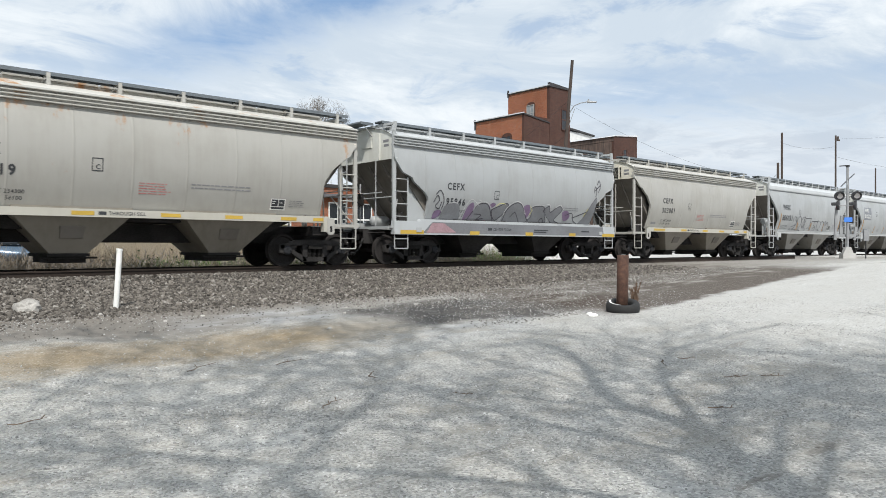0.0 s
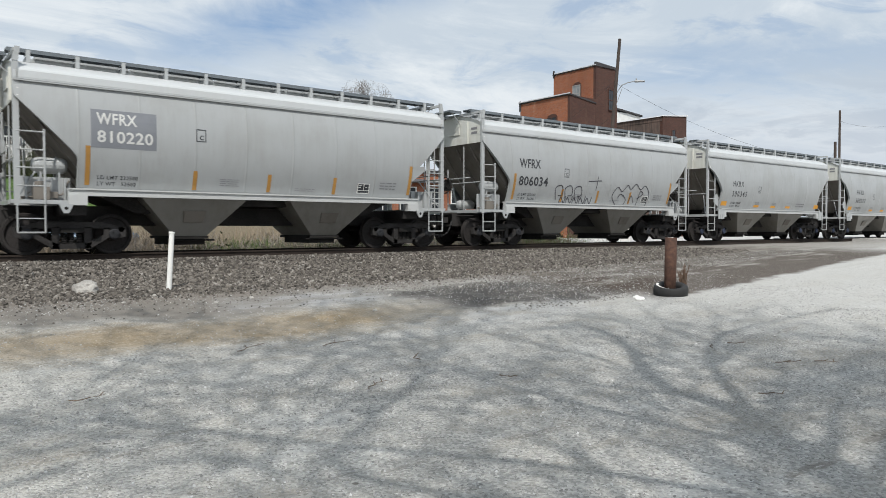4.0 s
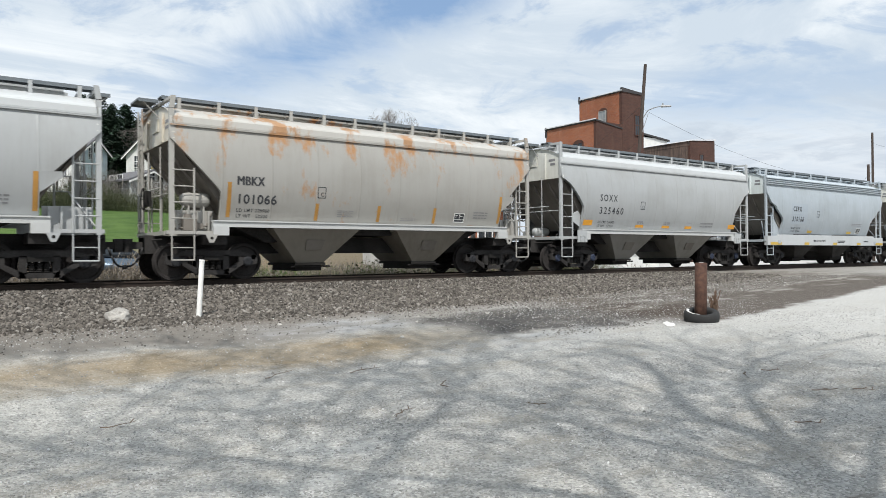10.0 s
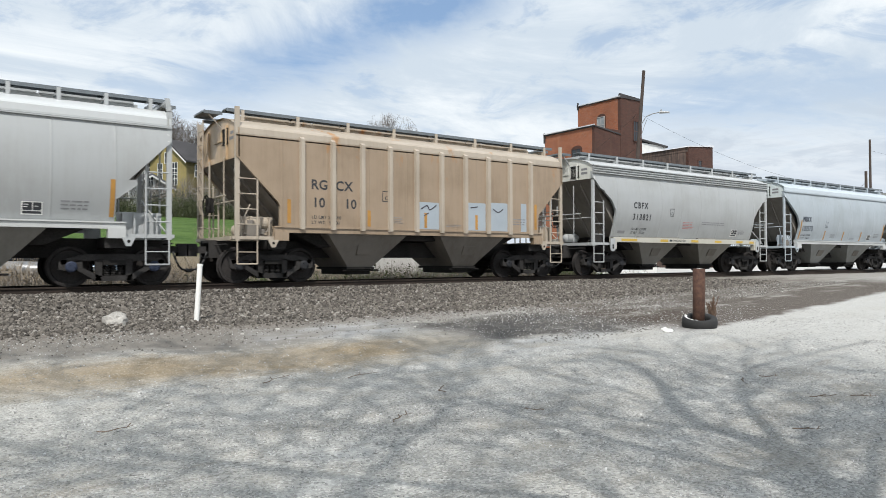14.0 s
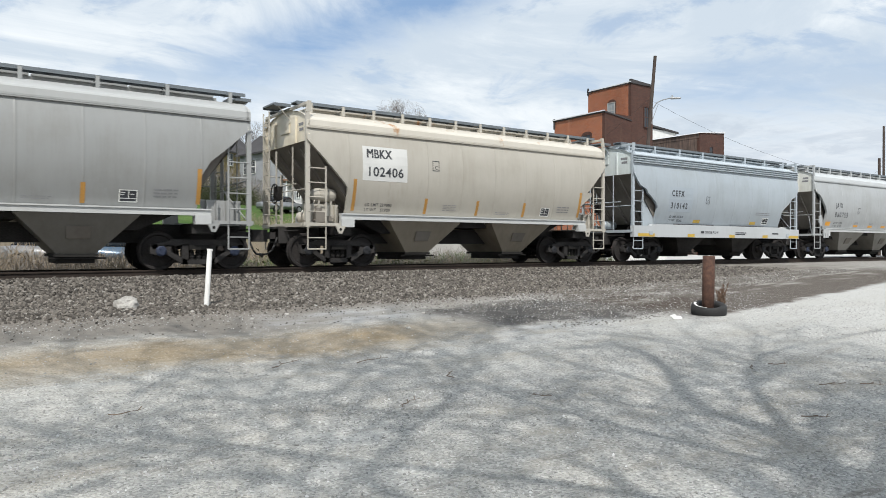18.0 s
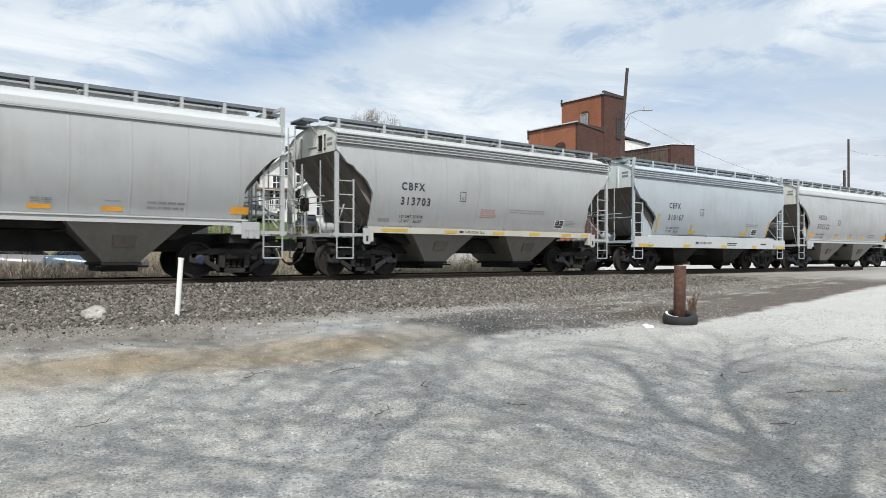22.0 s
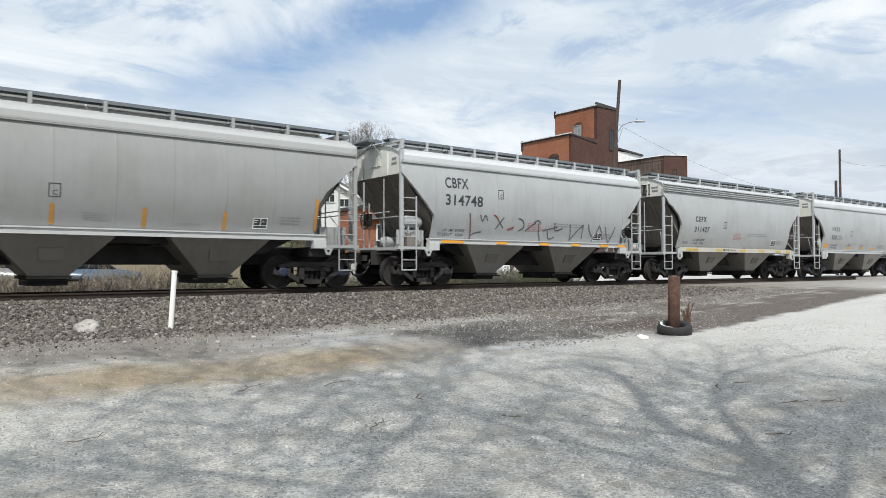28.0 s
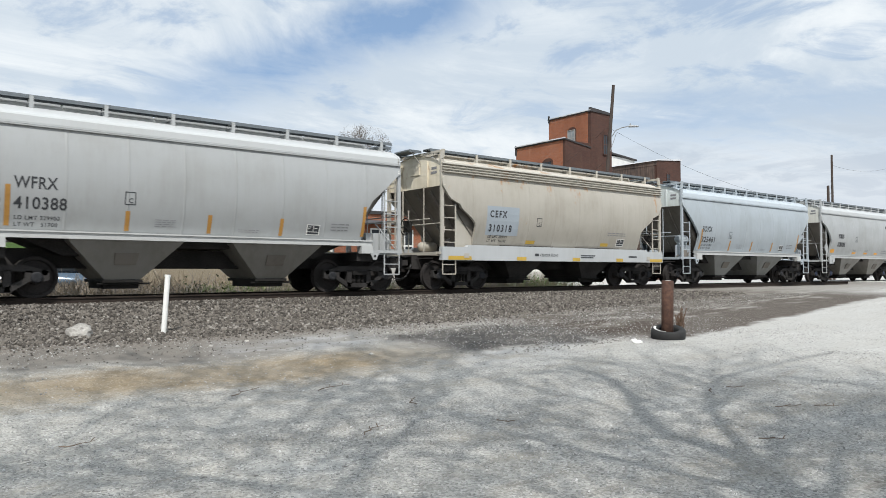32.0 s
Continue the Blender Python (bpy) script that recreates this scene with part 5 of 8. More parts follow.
def spray_train():
    cars = [c for _, c in TRAIN]
    # big letter piece
    letters = []
    letters.append([(-2.53, 1.44), (-2.32, 1.73), (-2.12, 1.97), (-1.76, 2.04), (-1.55, 1.92), (-1.39, 1.65), (-1.27, 1.44)])
    letters.append([(-1.43, 1.83), (-1.05, 1.98), (-0.68, 2.08), (-0.63, 1.87), (-1.05, 1.53), (-1.25, 1.44)])
    letters.append([(-0.78, 1.44), (-0.68, 1.79), (-0.48, 2.01), (-0.14, 2.13), (0.13, 2.02), (0.39, 1.66), (0.50, 1.44)])
    letters.append([(0.44, 1.44), (0.68, 1.67), (0.62, 1.94), (0.85, 2.03), (1.30, 2.03), (1.46, 1.70), (1.49, 1.44)])
    letters.append([(1.30, 1.89), (1.61, 2.08), (1.72, 1.85), (2.01, 2.01), (2.25, 2.08), (2.38, 1.94), (2.03, 1.57), (2.42, 1.44), (1.93, 1.44)])
    letters.append([(3.53, 1.44), (3.80, 1.73), (4.13, 2.19), (4.46, 2.49), (4.39, 1.91), (4.20, 1.44)])
    base = []
    base.append([(-3.74, 1.51), (-3.61, 1.88), (-3.30, 1.99), (-2.97, 1.94), (-2.89, 1.52), (-3.03, 1.44), (-3.77, 1.44)])
    purple = []
    purple.append([(-2.70, 1.51), (-2.58, 1.89), (-2.35, 2.06), (-2.27, 1.86), (-2.35, 1.48), (-2.58, 1.44)])
    purple.append([(0.20, 1.98), (0.49, 2.08), (0.58, 1.81), (0.42, 1.59)])
    purple.append([(-1.58, 1.95), (-1.39, 2.09), (-1.25, 2.02), (-1.45, 1.89)])
    purple.append([(2.45, 1.88), (2.75, 1.93), (2.92, 1.69), (2.67, 1.53), (2.50, 1.67)])
    purple.append([(-4.02, 1.70), (-3.77, 1.75), (-3.74, 1.60), (-4.03, 1.44)])
    pink = []
    pink.append([(-0.39, 1.75), (-0.14, 1.84), (0.06, 1.64), (0.13, 1.44), (-0.08, 1.44), (-0.31, 1.56)])
    pink.append([(1.08, 1.44), (1.30, 1.62), (1.54, 1.44)])
    pink.append([(-1.20, 1.44), (-1.05, 1.46), (-0.80, 1.44)])
    pink.append([(-1.82, 1.44), (-1.64, 1.48), (-1.55, 1.44)])
    pale = []
    pale.append([(-2.86, 1.44), (-2.77, 1.71), (-2.64, 1.96), (-2.47, 2.14), (-2.29, 2.11), (-2.08, 1.97)])
    pale.append([(-2.29, 1.78), (-2.12, 2.01), (-1.82, 2.09), (-1.60, 2.04), (-1.44, 1.88)])
    pale.append([(-2.08, 2.15), (-1.94, 2.09), (-2.15, 2.04)])
    pale.append([(-0.79, 1.67), (-0.66, 1.92), (-0.31, 2.15), (0.06, 2.11), (0.36, 1.73)])
    pale.append([(0.63, 1.99), (0.88, 2.08), (1.30, 2.09), (1.61, 2.13), (1.74, 1.91)])
    pale.append([(-3.72, 1.54), (-3.53, 1.84), (-3.24, 2.02), (-3.03, 1.96), (-2.95, 1.82)])
    pale.append([(2.03, 2.04), (2.25, 2.14), (2.45, 1.97)])
    lime = []
    lime.append([(-1.20, 1.97), (-1.05, 2.07), (-0.76, 2.06)])
    lime.append([(0.56, 2.02), (0.68, 1.88), (0.56, 1.71)])
    lime.append([(3.71, 1.44), (3.80, 1.81), (3.98, 2.05)])
    inner = []
    inner.append([(-2.18, 1.67), (-1.88, 1.65), (-2.06, 1.49)])
    inner.append([(-2.18, 1.44), (-2.00, 1.49), (-1.76, 1.53)])
    inner.append([(-0.42, 1.62), (-0.21, 1.78), (-0.01, 1.57), (0.10, 1.44)])
    inner.append([(1.15, 1.45), (1.30, 1.62), (1.46, 1.44)])
    inner.append([(2.67, 1.76), (3.01, 1.85), (3.18, 1.58), (3.44, 1.46)])
    inner.append([(3.09, 1.67), (3.89, 1.92)])
    inner.append([(-4.10, 1.99), (-3.97, 2.21), (-3.87, 2.06), (-4.00, 1.88), (-3.84, 1.79), (-3.77, 2.01)])
    inner.append([(-4.02, 2.25), (-3.88, 2.38), (-3.74, 2.25), (-3.67, 2.02), (-3.74, 1.75)])
    inner.append([(4.27, 2.70), (4.35, 2.95), (4.44, 2.80), (4.39, 2.55)])
    inner.append([(4.50, 3.04), (4.63, 3.21), (4.69, 2.98), (4.54, 2.72)])
    inner.append([(4.35, 2.79), (4.73, 3.06)])
    spray(cars[1], [
        (SPRAY_GREY, letters + base, [], .03), (SPRAY_PURPLE, purple, [], .03), (SPRAY_PINK, pink, [], .03),
        (SPRAY_BLACK, [], [l + l[:1] for l in letters] + inner, .032), (SPRAY_PALE, [], pale, .028), (SPRAY_LIME, [], lime, .03)])
    for faces, mat in (([[(-4.6, .01), (5.0, .01), (4.9, .36), (-4.2, .37)]], SPRAY_GREY), ([[(-4.45, .02), (-3.15, .05), (-3.7, .34), (-4.2, .34)]], SPRAY_PINK)):
        sticker("sprayed_sill", faces, 0, .975, mat, cars[1], "grey sprayed paint on the sill", .003 if mat == SPRAY_GREY else .005, -1.57)
    # thin outline throw-up
    out3 = []
    out3.append([(-3.01, 1.44), (-2.92, 1.50), (-2.76, 1.70), (-2.32, 1.79), (-2.13, 1.98), (-2.18, 2.19), (-2.39, 2.30), (-2.59, 2.16), (-2.62, 1.97)])
    out3.append([(-2.42, 2.11), (-2.25, 2.09), (-2.15, 1.93), (-2.35, 1.65), (-2.52, 1.57), (-2.06, 1.57), (-1.99, 1.44), (-1.99, 1.44)])
    out3.append([(-2.50, 1.56), (-2.52, 1.44)])
    out3.append([(-2.75, 1.60), (-2.74, 1.44)])
    out3.append([(-2.67, 1.60), (-2.66, 1.44)])
    out3.append([(-2.04, 1.87), (-2.02, 2.13), (-1.80, 2.32), (-1.53, 2.20), (-1.47, 1.89), (-1.64, 1.62), (-1.43, 1.49), (-1.37, 1.44), (-1.47, 1.44)])
    out3.append([(-1.80, 1.88), (-1.75, 1.45), (-1.62, 1.63)])
    out3.append([(-1.42, 1.96), (-1.40, 2.17), (-1.15, 2.31), (-0.95, 2.27), (-0.90, 2.06), (-0.93, 1.77), (-0.76, 1.61), (-0.73, 1.44), (-0.85, 1.44)])
    out3.append([(-1.04, 2.21), (-1.28, 1.81), (-1.15, 1.70), (-1.04, 1.87), (-1.05, 2.15)])
    out4 = []
    out4.append([(-0.88, 2.24), (-0.50, 2.25), (-0.11, 2.26)])
    out4.append([(-0.11, 2.26), (-0.15, 1.96), (-0.18, 1.67)])
    out4.append([(-0.56, 1.66), (-0.21, 1.67), (-0.06, 1.46), (-0.15, 1.44)])
    out4.append([(0.07, 2.07), (0.49, 2.09), (0.94, 2.10)])
    out4.append([(0.07, 2.07), (0.06, 1.75), (0.06, 1.50), (0.34, 1.50), (0.09, 1.44), (0.08, 1.44)])
    out4.append([(0.43, 2.09), (0.43, 1.51)])
    out4.append([(0.49, 1.68), (0.65, 1.78), (0.68, 1.55)])
    out4.append([(0.54, 1.55), (0.54, 1.44)])
    out4.append([(0.92, 1.64), (0.92, 2.06), (1.13, 2.13), (1.37, 2.03), (1.42, 1.81), (1.19, 1.56), (1.42, 1.57), (1.37, 1.44), (1.16, 1.44), (1.45, 1.44)])
    out4.append([(1.42, 1.93), (1.62, 2.12), (1.88, 1.98), (1.96, 1.60), (2.06, 1.44)])
    out4.append([(1.96, 1.93), (2.10, 2.12), (2.19, 1.84), (2.40, 2.07), (2.59, 1.92), (2.57, 1.62)])
    out4.append([(2.05, 1.61), (2.31, 1.44), (2.40, 1.44), (2.61, 1.45), (2.81, 1.44)])
    spray(cars[3], [(SPRAY_BLACK, [], out3 + out4, .032)])
    out5 = [[(-2.2 + .5 * k, 1.6), (-2.3 + .5 * k, 2.0), (-2.0 + .5 * k, 2.1), (-1.9 + .5 * k, 1.8), (-2.1 + .5 * k, 1.75)] for k in range(3)] + [[(-.6, 2.3), (.1, 2.35)], [(-.1, 2.5), (-.15, 2.0)]]
    out5 += [[(-2.0 + .35 * k, 1.45), (-1.95 + .35 * k, 1.7), (-1.75 + .35 * k, 1.5), (-1.7 + .35 * k, 1.75)] for k in range(5)]
    out5 += [[(1.2, 1.45), (.85, 1.8), (1.1, 2.15), (1.4, 2.0), (1.7, 2.25), (1.9, 2.1), (2.2, 2.3), (2.5, 2.1), (2.8, 2.25), (3.1, 1.9), (3.0, 1.5)], [(1.2, 1.75), (1.35, 1.9), (1.7, 1.7), (1.6, 1.45)], [(1.9, 1.6), (2.0, 1.85), (2.2, 1.6)], [(2.4, 1.75), (2.7, 1.95), (2.5, 2.0), (2.4, 1.45)]]
    spray(cars[5], [(SPRAY_BLACK, [], out5, .03)])
    strokes, red = [], []
    strokes.append([(-3.10, 2.28), (-3.04, 1.92), (-2.97, 1.56)])
    strokes.append([(-2.97, 1.61), (-2.77, 1.69), (-2.56, 1.72)])
    strokes.append([(-2.66, 2.25), (-2.56, 2.07), (-2.45, 2.25), (-2.35, 2.10)])
    strokes.append([(-1.94, 2.19), (-1.79, 2.04), (-1.63, 1.88)])
    strokes.append([(-1.65, 2.21), (-1.79, 2.04), (-1.96, 1.84)])
    strokes.append([(-0.97, 2.21), (-0.78, 2.15), (-0.69, 1.95), (-0.89, 1.80)])
    strokes.append([(-0.57, 1.82), (-0.34, 1.99), (-0.15, 2.08)])
    strokes.append([(-0.23, 2.10), (-0.06, 2.18), (0.09, 2.10)])
    strokes.append([(-0.00, 2.06), (0.06, 1.78), (0.19, 1.51)])
    strokes.append([(0.25, 1.85), (0.62, 1.92), (0.94, 1.98)])
    strokes.append([(0.48, 1.83), (0.61, 1.57), (0.86, 1.63)])
    strokes.append([(0.80, 2.11), (0.86, 1.87), (1.21, 1.94)])
    strokes.append([(1.58, 2.09), (1.65, 1.83), (1.69, 1.55)])
    strokes.append([(1.69, 1.55), (1.96, 1.84), (2.28, 2.11)])
    strokes.append([(2.28, 2.11), (2.28, 1.87), (2.32, 1.62)])
    strokes.append([(2.57, 2.12), (2.68, 1.88), (2.86, 1.70)])
    strokes.append([(2.89, 1.53), (3.04, 1.81), (3.18, 2.11)])
    strokes.append([(3.18, 2.11), (3.36, 1.87), (3.47, 1.61)])
    strokes.append([(3.52, 2.07), (3.64, 1.80), (3.86, 1.48)])
    strokes.append([(3.86, 1.48), (4.00, 1.81), (4.08, 2.09)])
    red.append([(-3.11, 2.28), (-3.04, 1.92), (-2.97, 1.48)])
    red.append([(-1.41, 1.82), (-1.30, 1.86), (-1.16, 1.91)])
    red.append([(-2.07, 2.27), (-1.98, 2.23), (-1.90, 2.17)])
    spray(cars[28], [(SPRAY_FADED, [], strokes, .045), (SPRAY_RED, [], red, .06)])
    spray(cars[30], [(SPRAY_BLACK, [], [[(2.6 + .22 * k, 1.33), (2.68 + .22 * k, 1.47), (2.75 + .22 * k, 1.34)] for k in range(4)], .03)])
    # patched panels of the tan ribbed car
    SIDES["flat"] = True
    for x, w, z1 in ((-.25, .74, 2.30), (1.55, .74, 2.36), (2.46, .74, 2.40), (3.78, .24, 2.42)):
        sticker("repainted_patch", rect(0, 0, w, z1 - 1.50), x, 1.50, PALE_PATCH, cars[14], "pale repainted patch between the ribs", .004)
    spray(cars[14], [(SPRAY_BLACK, [], [[(-.15, 2.1), (.05, 2.2), (.15, 2.08), (.38, 2.22)], [(-.05, 1.9), (.1, 1.98)], [(1.7, 2.2), (1.95, 2.24)], [(2.6, 2.2), (2.8, 2.1), (3.0, 2.2)]], .035)])
    SIDES["flat"] = False


spray_train()


# ---- roadside things ----
def spot(az, dist, el=None):
    """The place seen at a compass angle and distance from the eye, and at a height angle if given."""
    a = radians(az)
    x, y = math.sin(a) * dist, math.cos(a) * dist
    return Vector((x, y, ground_z(x, y) if el is None else 1.6 + math.tan(radians(el)) * dist))


WHITE_PVC = plain("white_plastic_pipe", (0.80, 0.80, 0.77), 0.35, 0.0, 0.08, 4.0, 0.05)
RUST_PIPE = plain("rusty_steel_pipe", (0.085, 0.042, 0.028), 0.85, 0.0, 0.55, 2.5, 0.5)
STONE_PALE = plain("pale_limestone", (0.44, 0.42, 0.39), 0.9, 0.0, 0.3, 5.0, 0.6)
CONCRETE = plain("pale_concrete", (0.45, 0.44, 0.42), 0.9, 0.0, 0.15, 4.0, 0.3)
TYRE = plain("old_tyre_rubber", (0.018, 0.018, 0.018), 0.8, 0.0, 0.3)
PAPER = plain("white_litter", (0.75, 0.75, 0.72), 0.7, 0.0, 0.1)
TWIG = plain("dry_twig", (0.16, 0.12, 0.09), 0.9, 0.0, 0.3)


def make_post():
    ob = new("marker_post")
    tagged(ob, "white plastic pipe post leaning in the ballast", "post")
    z = ground_z(4.35, 14.55)
    ob.location = (4.35, 14.55, z)
    bm = bmesh.new()
    rod(bm, (0, 0, -.2), (.08, 0, 1.13), .052, 16)
    part("pipe", bm, WHITE_PVC, ob)
    bm = bmesh.new()
    rod(bm, (.08, 0, 1.13), (.083, 0, 1.17), .060, 16)
    part("cap", bm, WHITE_PVC, ob)


def make_bollard():
    x, y = 12.47, 8.51
    z = ground_z(x, y)
    ob = new("steel_bollard")
    tagged(ob, "rusty round steel pipe bollard standing in an old tyre", "bollard")
    ob.location = (x, y, z)
    bm = bmesh.new()
    n = 20
    prof = [(.118, -.3), (.118, 1.17), (.112, 1.178), (.106, 1.17), (.105, 1.10), (.02, 1.08)]
    lathe(bm, prof, (0, 0, 0), n)
    bmesh.ops.rotate(bm, verts=bm.verts[:], cent=(0, 0, 0), matrix=Matrix.Rotation(radians(90), 3, "X"))
    bmesh.ops.rotate(bm, verts=bm.verts[:], cent=(0, 0, 0), matrix=Matrix.Rotation(radians(1.5), 3, "Y"))
    part("pipe", bm, RUST_PIPE, ob, smooth=True)
    bm = bmesh.new()
    lathe(bm, [(.104, -.02), (.104, .012), (.06, .03), (.01, .036)], (0, 0, 0), n)
    bmesh.ops.rotate(bm, verts=bm.verts[:], cent=(0, 0, 0), matrix=Matrix.Rotation(radians(90), 3, "X"))
    part("concrete_fill", bm, CONCRETE, ob, "grey concrete filling the top").location = (.03, 0, 1.15)
    t = new("tyre")
    tagged(t, "worn black tyre with a white wall lying on the ground", "tyre")
    t.matrix_basis = pose(x + .06, y + .02, z + .10, 8, -9, 0)
    bm = bmesh.new()
    prof = [(.20, -.06), (.22, -.10), (.30, -.115), (.335, -.09), (.345, 0), (.335, .09), (.30, .115), (.22, .10), (.20, .06)]
    rings = [[bm.verts.new((r * math.cos(2 * math.pi * i / 28), r * math.sin(2 * math.pi * i / 28), h)) for i in range(28)] for r, h in prof]
    for a, b in zip(rings, rings[1:] + rings[:1]):
        for i in range(28):
            bm.faces.new((a[i], a[(i + 1) % 28], b[(i + 1) % 28], b[i]))
    part("tread", bm, TYRE, t, smooth=True)
    bm = bmesh.new()
    for i in range(8, 16):
        a, b = 2 * math.pi * i / 28, 2 * math.pi * (i + 1) / 28
        bm.faces.new([bm.verts.new((r * math.cos(c), r * math.sin(c), h)) for r, h, c in ((.245, .113, a), (.29, .121, a), (.29, .121, b), (.245, .113, b))])
    part("white_wall", bm, PAPER, t)


def rock(name, x, y, size, flat, mat, label, cat, seed, sink=.25):
    bm = bmesh.new()
    bmesh.ops.create_icosphere(bm, subdivisions=3 if size > .15 else 2, radius=1)
    for v in bm.verts:
        q = noise.noise(v.co * 1.3 + Vector((seed, 0, 0))) * .30 + noise.noise(v.co * 3.1 + Vector((0, seed, 0))) * .16
        v.co = v.co * (1 + q)
        v.co.z *= flat
    for v in bm.verts:
        v.co *= size
    ob = part(name, bm, mat, None, label)
    tagged(ob, category=cat)
    ob.location = (x, y, ground_z(x, y) + size * flat * (1 - 2 * sink) * .6)
    return ob


def make_litter():
    rock("boulder", 2.90, 14.77, .23, .72, plain("weathered_boulder", (.34, .325, .30), .9, 0, .4, 5.0, .8), "pale grey limestone boulder half sunk in ballast", "boulder", 3.4, .15)
    rock("field_stone", 11.55, 8.55, .10, .45, PAPER, "broken white stone beside the bollard", "stone", 9.0)
    rock("field_stone", 11.70, 8.75, .07, .6, PAPER, "broken white stone beside the bollard", "stone", 12.0)
    rnd = random.Random(8)
    for x, y in ((3.9, 13.9), (1.2, 14.6), (5.4, 12.9), (3.2, 13.3), (7.9, 11.9), (8.4, 12.6), (9.9, 12.1), (6.4, 13.8), (13.6, 10.6), (11.2, 12.2), (4.6, 12.6), (6.6, 10.4)):
        rock("pale_pebble", x, y, rnd.uniform(.03, .05), rnd.uniform(.5, .8), STONE_PALE, "small pale limestone pebble on dark ballast", "pebble", rnd.uniform(0, 50))
    for x, y, l, a in ((3.55, 5.71, .28, 20), (3.31, 8.36, .45, 35), (4.35, 8.1, .5, 10), (7.9, 4.0, .30, -35), (8.3, 3.75, .22, -15), (6.4, 3.4, .25, -40), (4.8, 6.6, .3, 60), (1.2, 6.9, .3, 0), (8.6, 5.0, .20, -20), (8.1, 4.9, .12, 10), (5.1, 5.3, .22, 150)):
        bm = bmesh.new()
        p = Vector((0, 0, .012))
        for k in range(5):
            q = p + Vector((l / 5, rnd.uniform(-.05, .05), rnd.uniform(-.004, .012)))
            rod(bm, p, q, .006 - .0009 * k, 5)
            if k in (1, 3):
                rod(bm, q, q + Vector((l * .14, rnd.choice((-1, 1)) * l * .16, .02)), .005, 4)
            p = q
        t = part("fallen_twig", bm, TWIG, None, "dry broken twig lying on the gravel")
        tagged(t, category="twig", group="twigs on the drive")
        t.matrix_basis = pose(x, y, ground_z(x, y) + .012, 0, 0, a)
    # dead weed by the bollard
    bm = bmesh.new()
    for k in range(34):
        a, h = rnd.uniform(0, 6.28), rnd.uniform(.15, .5)
        b = Vector((rnd.uniform(-.05, .05), rnd.uniform(-.05, .05), 0))
        m = b + Vector((math.cos(a) * h * .1, math.sin(a) * h * .1, h * .6))
        e = m + Vector((math.cos(a) * h * .12, math.sin(a) * h * .12, h * .4))
        tube(bm, [b, m, e], .005, 3)
        for j in range(4):
            f = m.lerp(e, rnd.random())
            s = rnd.uniform(.012, .03)
            bm.faces.new([bm.verts.new(f + Vector((rnd.uniform(-s, s), rnd.uniform(-s, s), rnd.uniform(-s, s)))) for _ in range(3)])
    w = part("dead_weed", bm, plain("dead_weed", (.12, .075, .05), .9, 0, .4), None, "dry brown weed clump beside the bollard")
    tagged(w, category="weed")
    w.location = (13.15, 8.65, ground_z(13.15, 8.65) - .01)
    w.scale = (1.25, 1.25, 1.35)


make_post()
make_bollard()
make_litter()

MAST = plain("silver_painted_mast", (0.30, 0.305, 0.31), 0.5, 0.3, 0.15)
LAMP_BLACK = plain("black_signal_hood", (0.025, 0.025, 0.027), 0.5, 0.0, 0.2)
LENS = plain("dark_red_lens", (0.30, 0.05, 0.05), 0.15, 0.0, 0.1)
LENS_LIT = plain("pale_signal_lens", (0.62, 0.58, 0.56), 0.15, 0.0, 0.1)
BLUE_SIGN = plain("blue_notice", (0.06, 0.20, 0.62), 0.4, 0.0, 0.1)


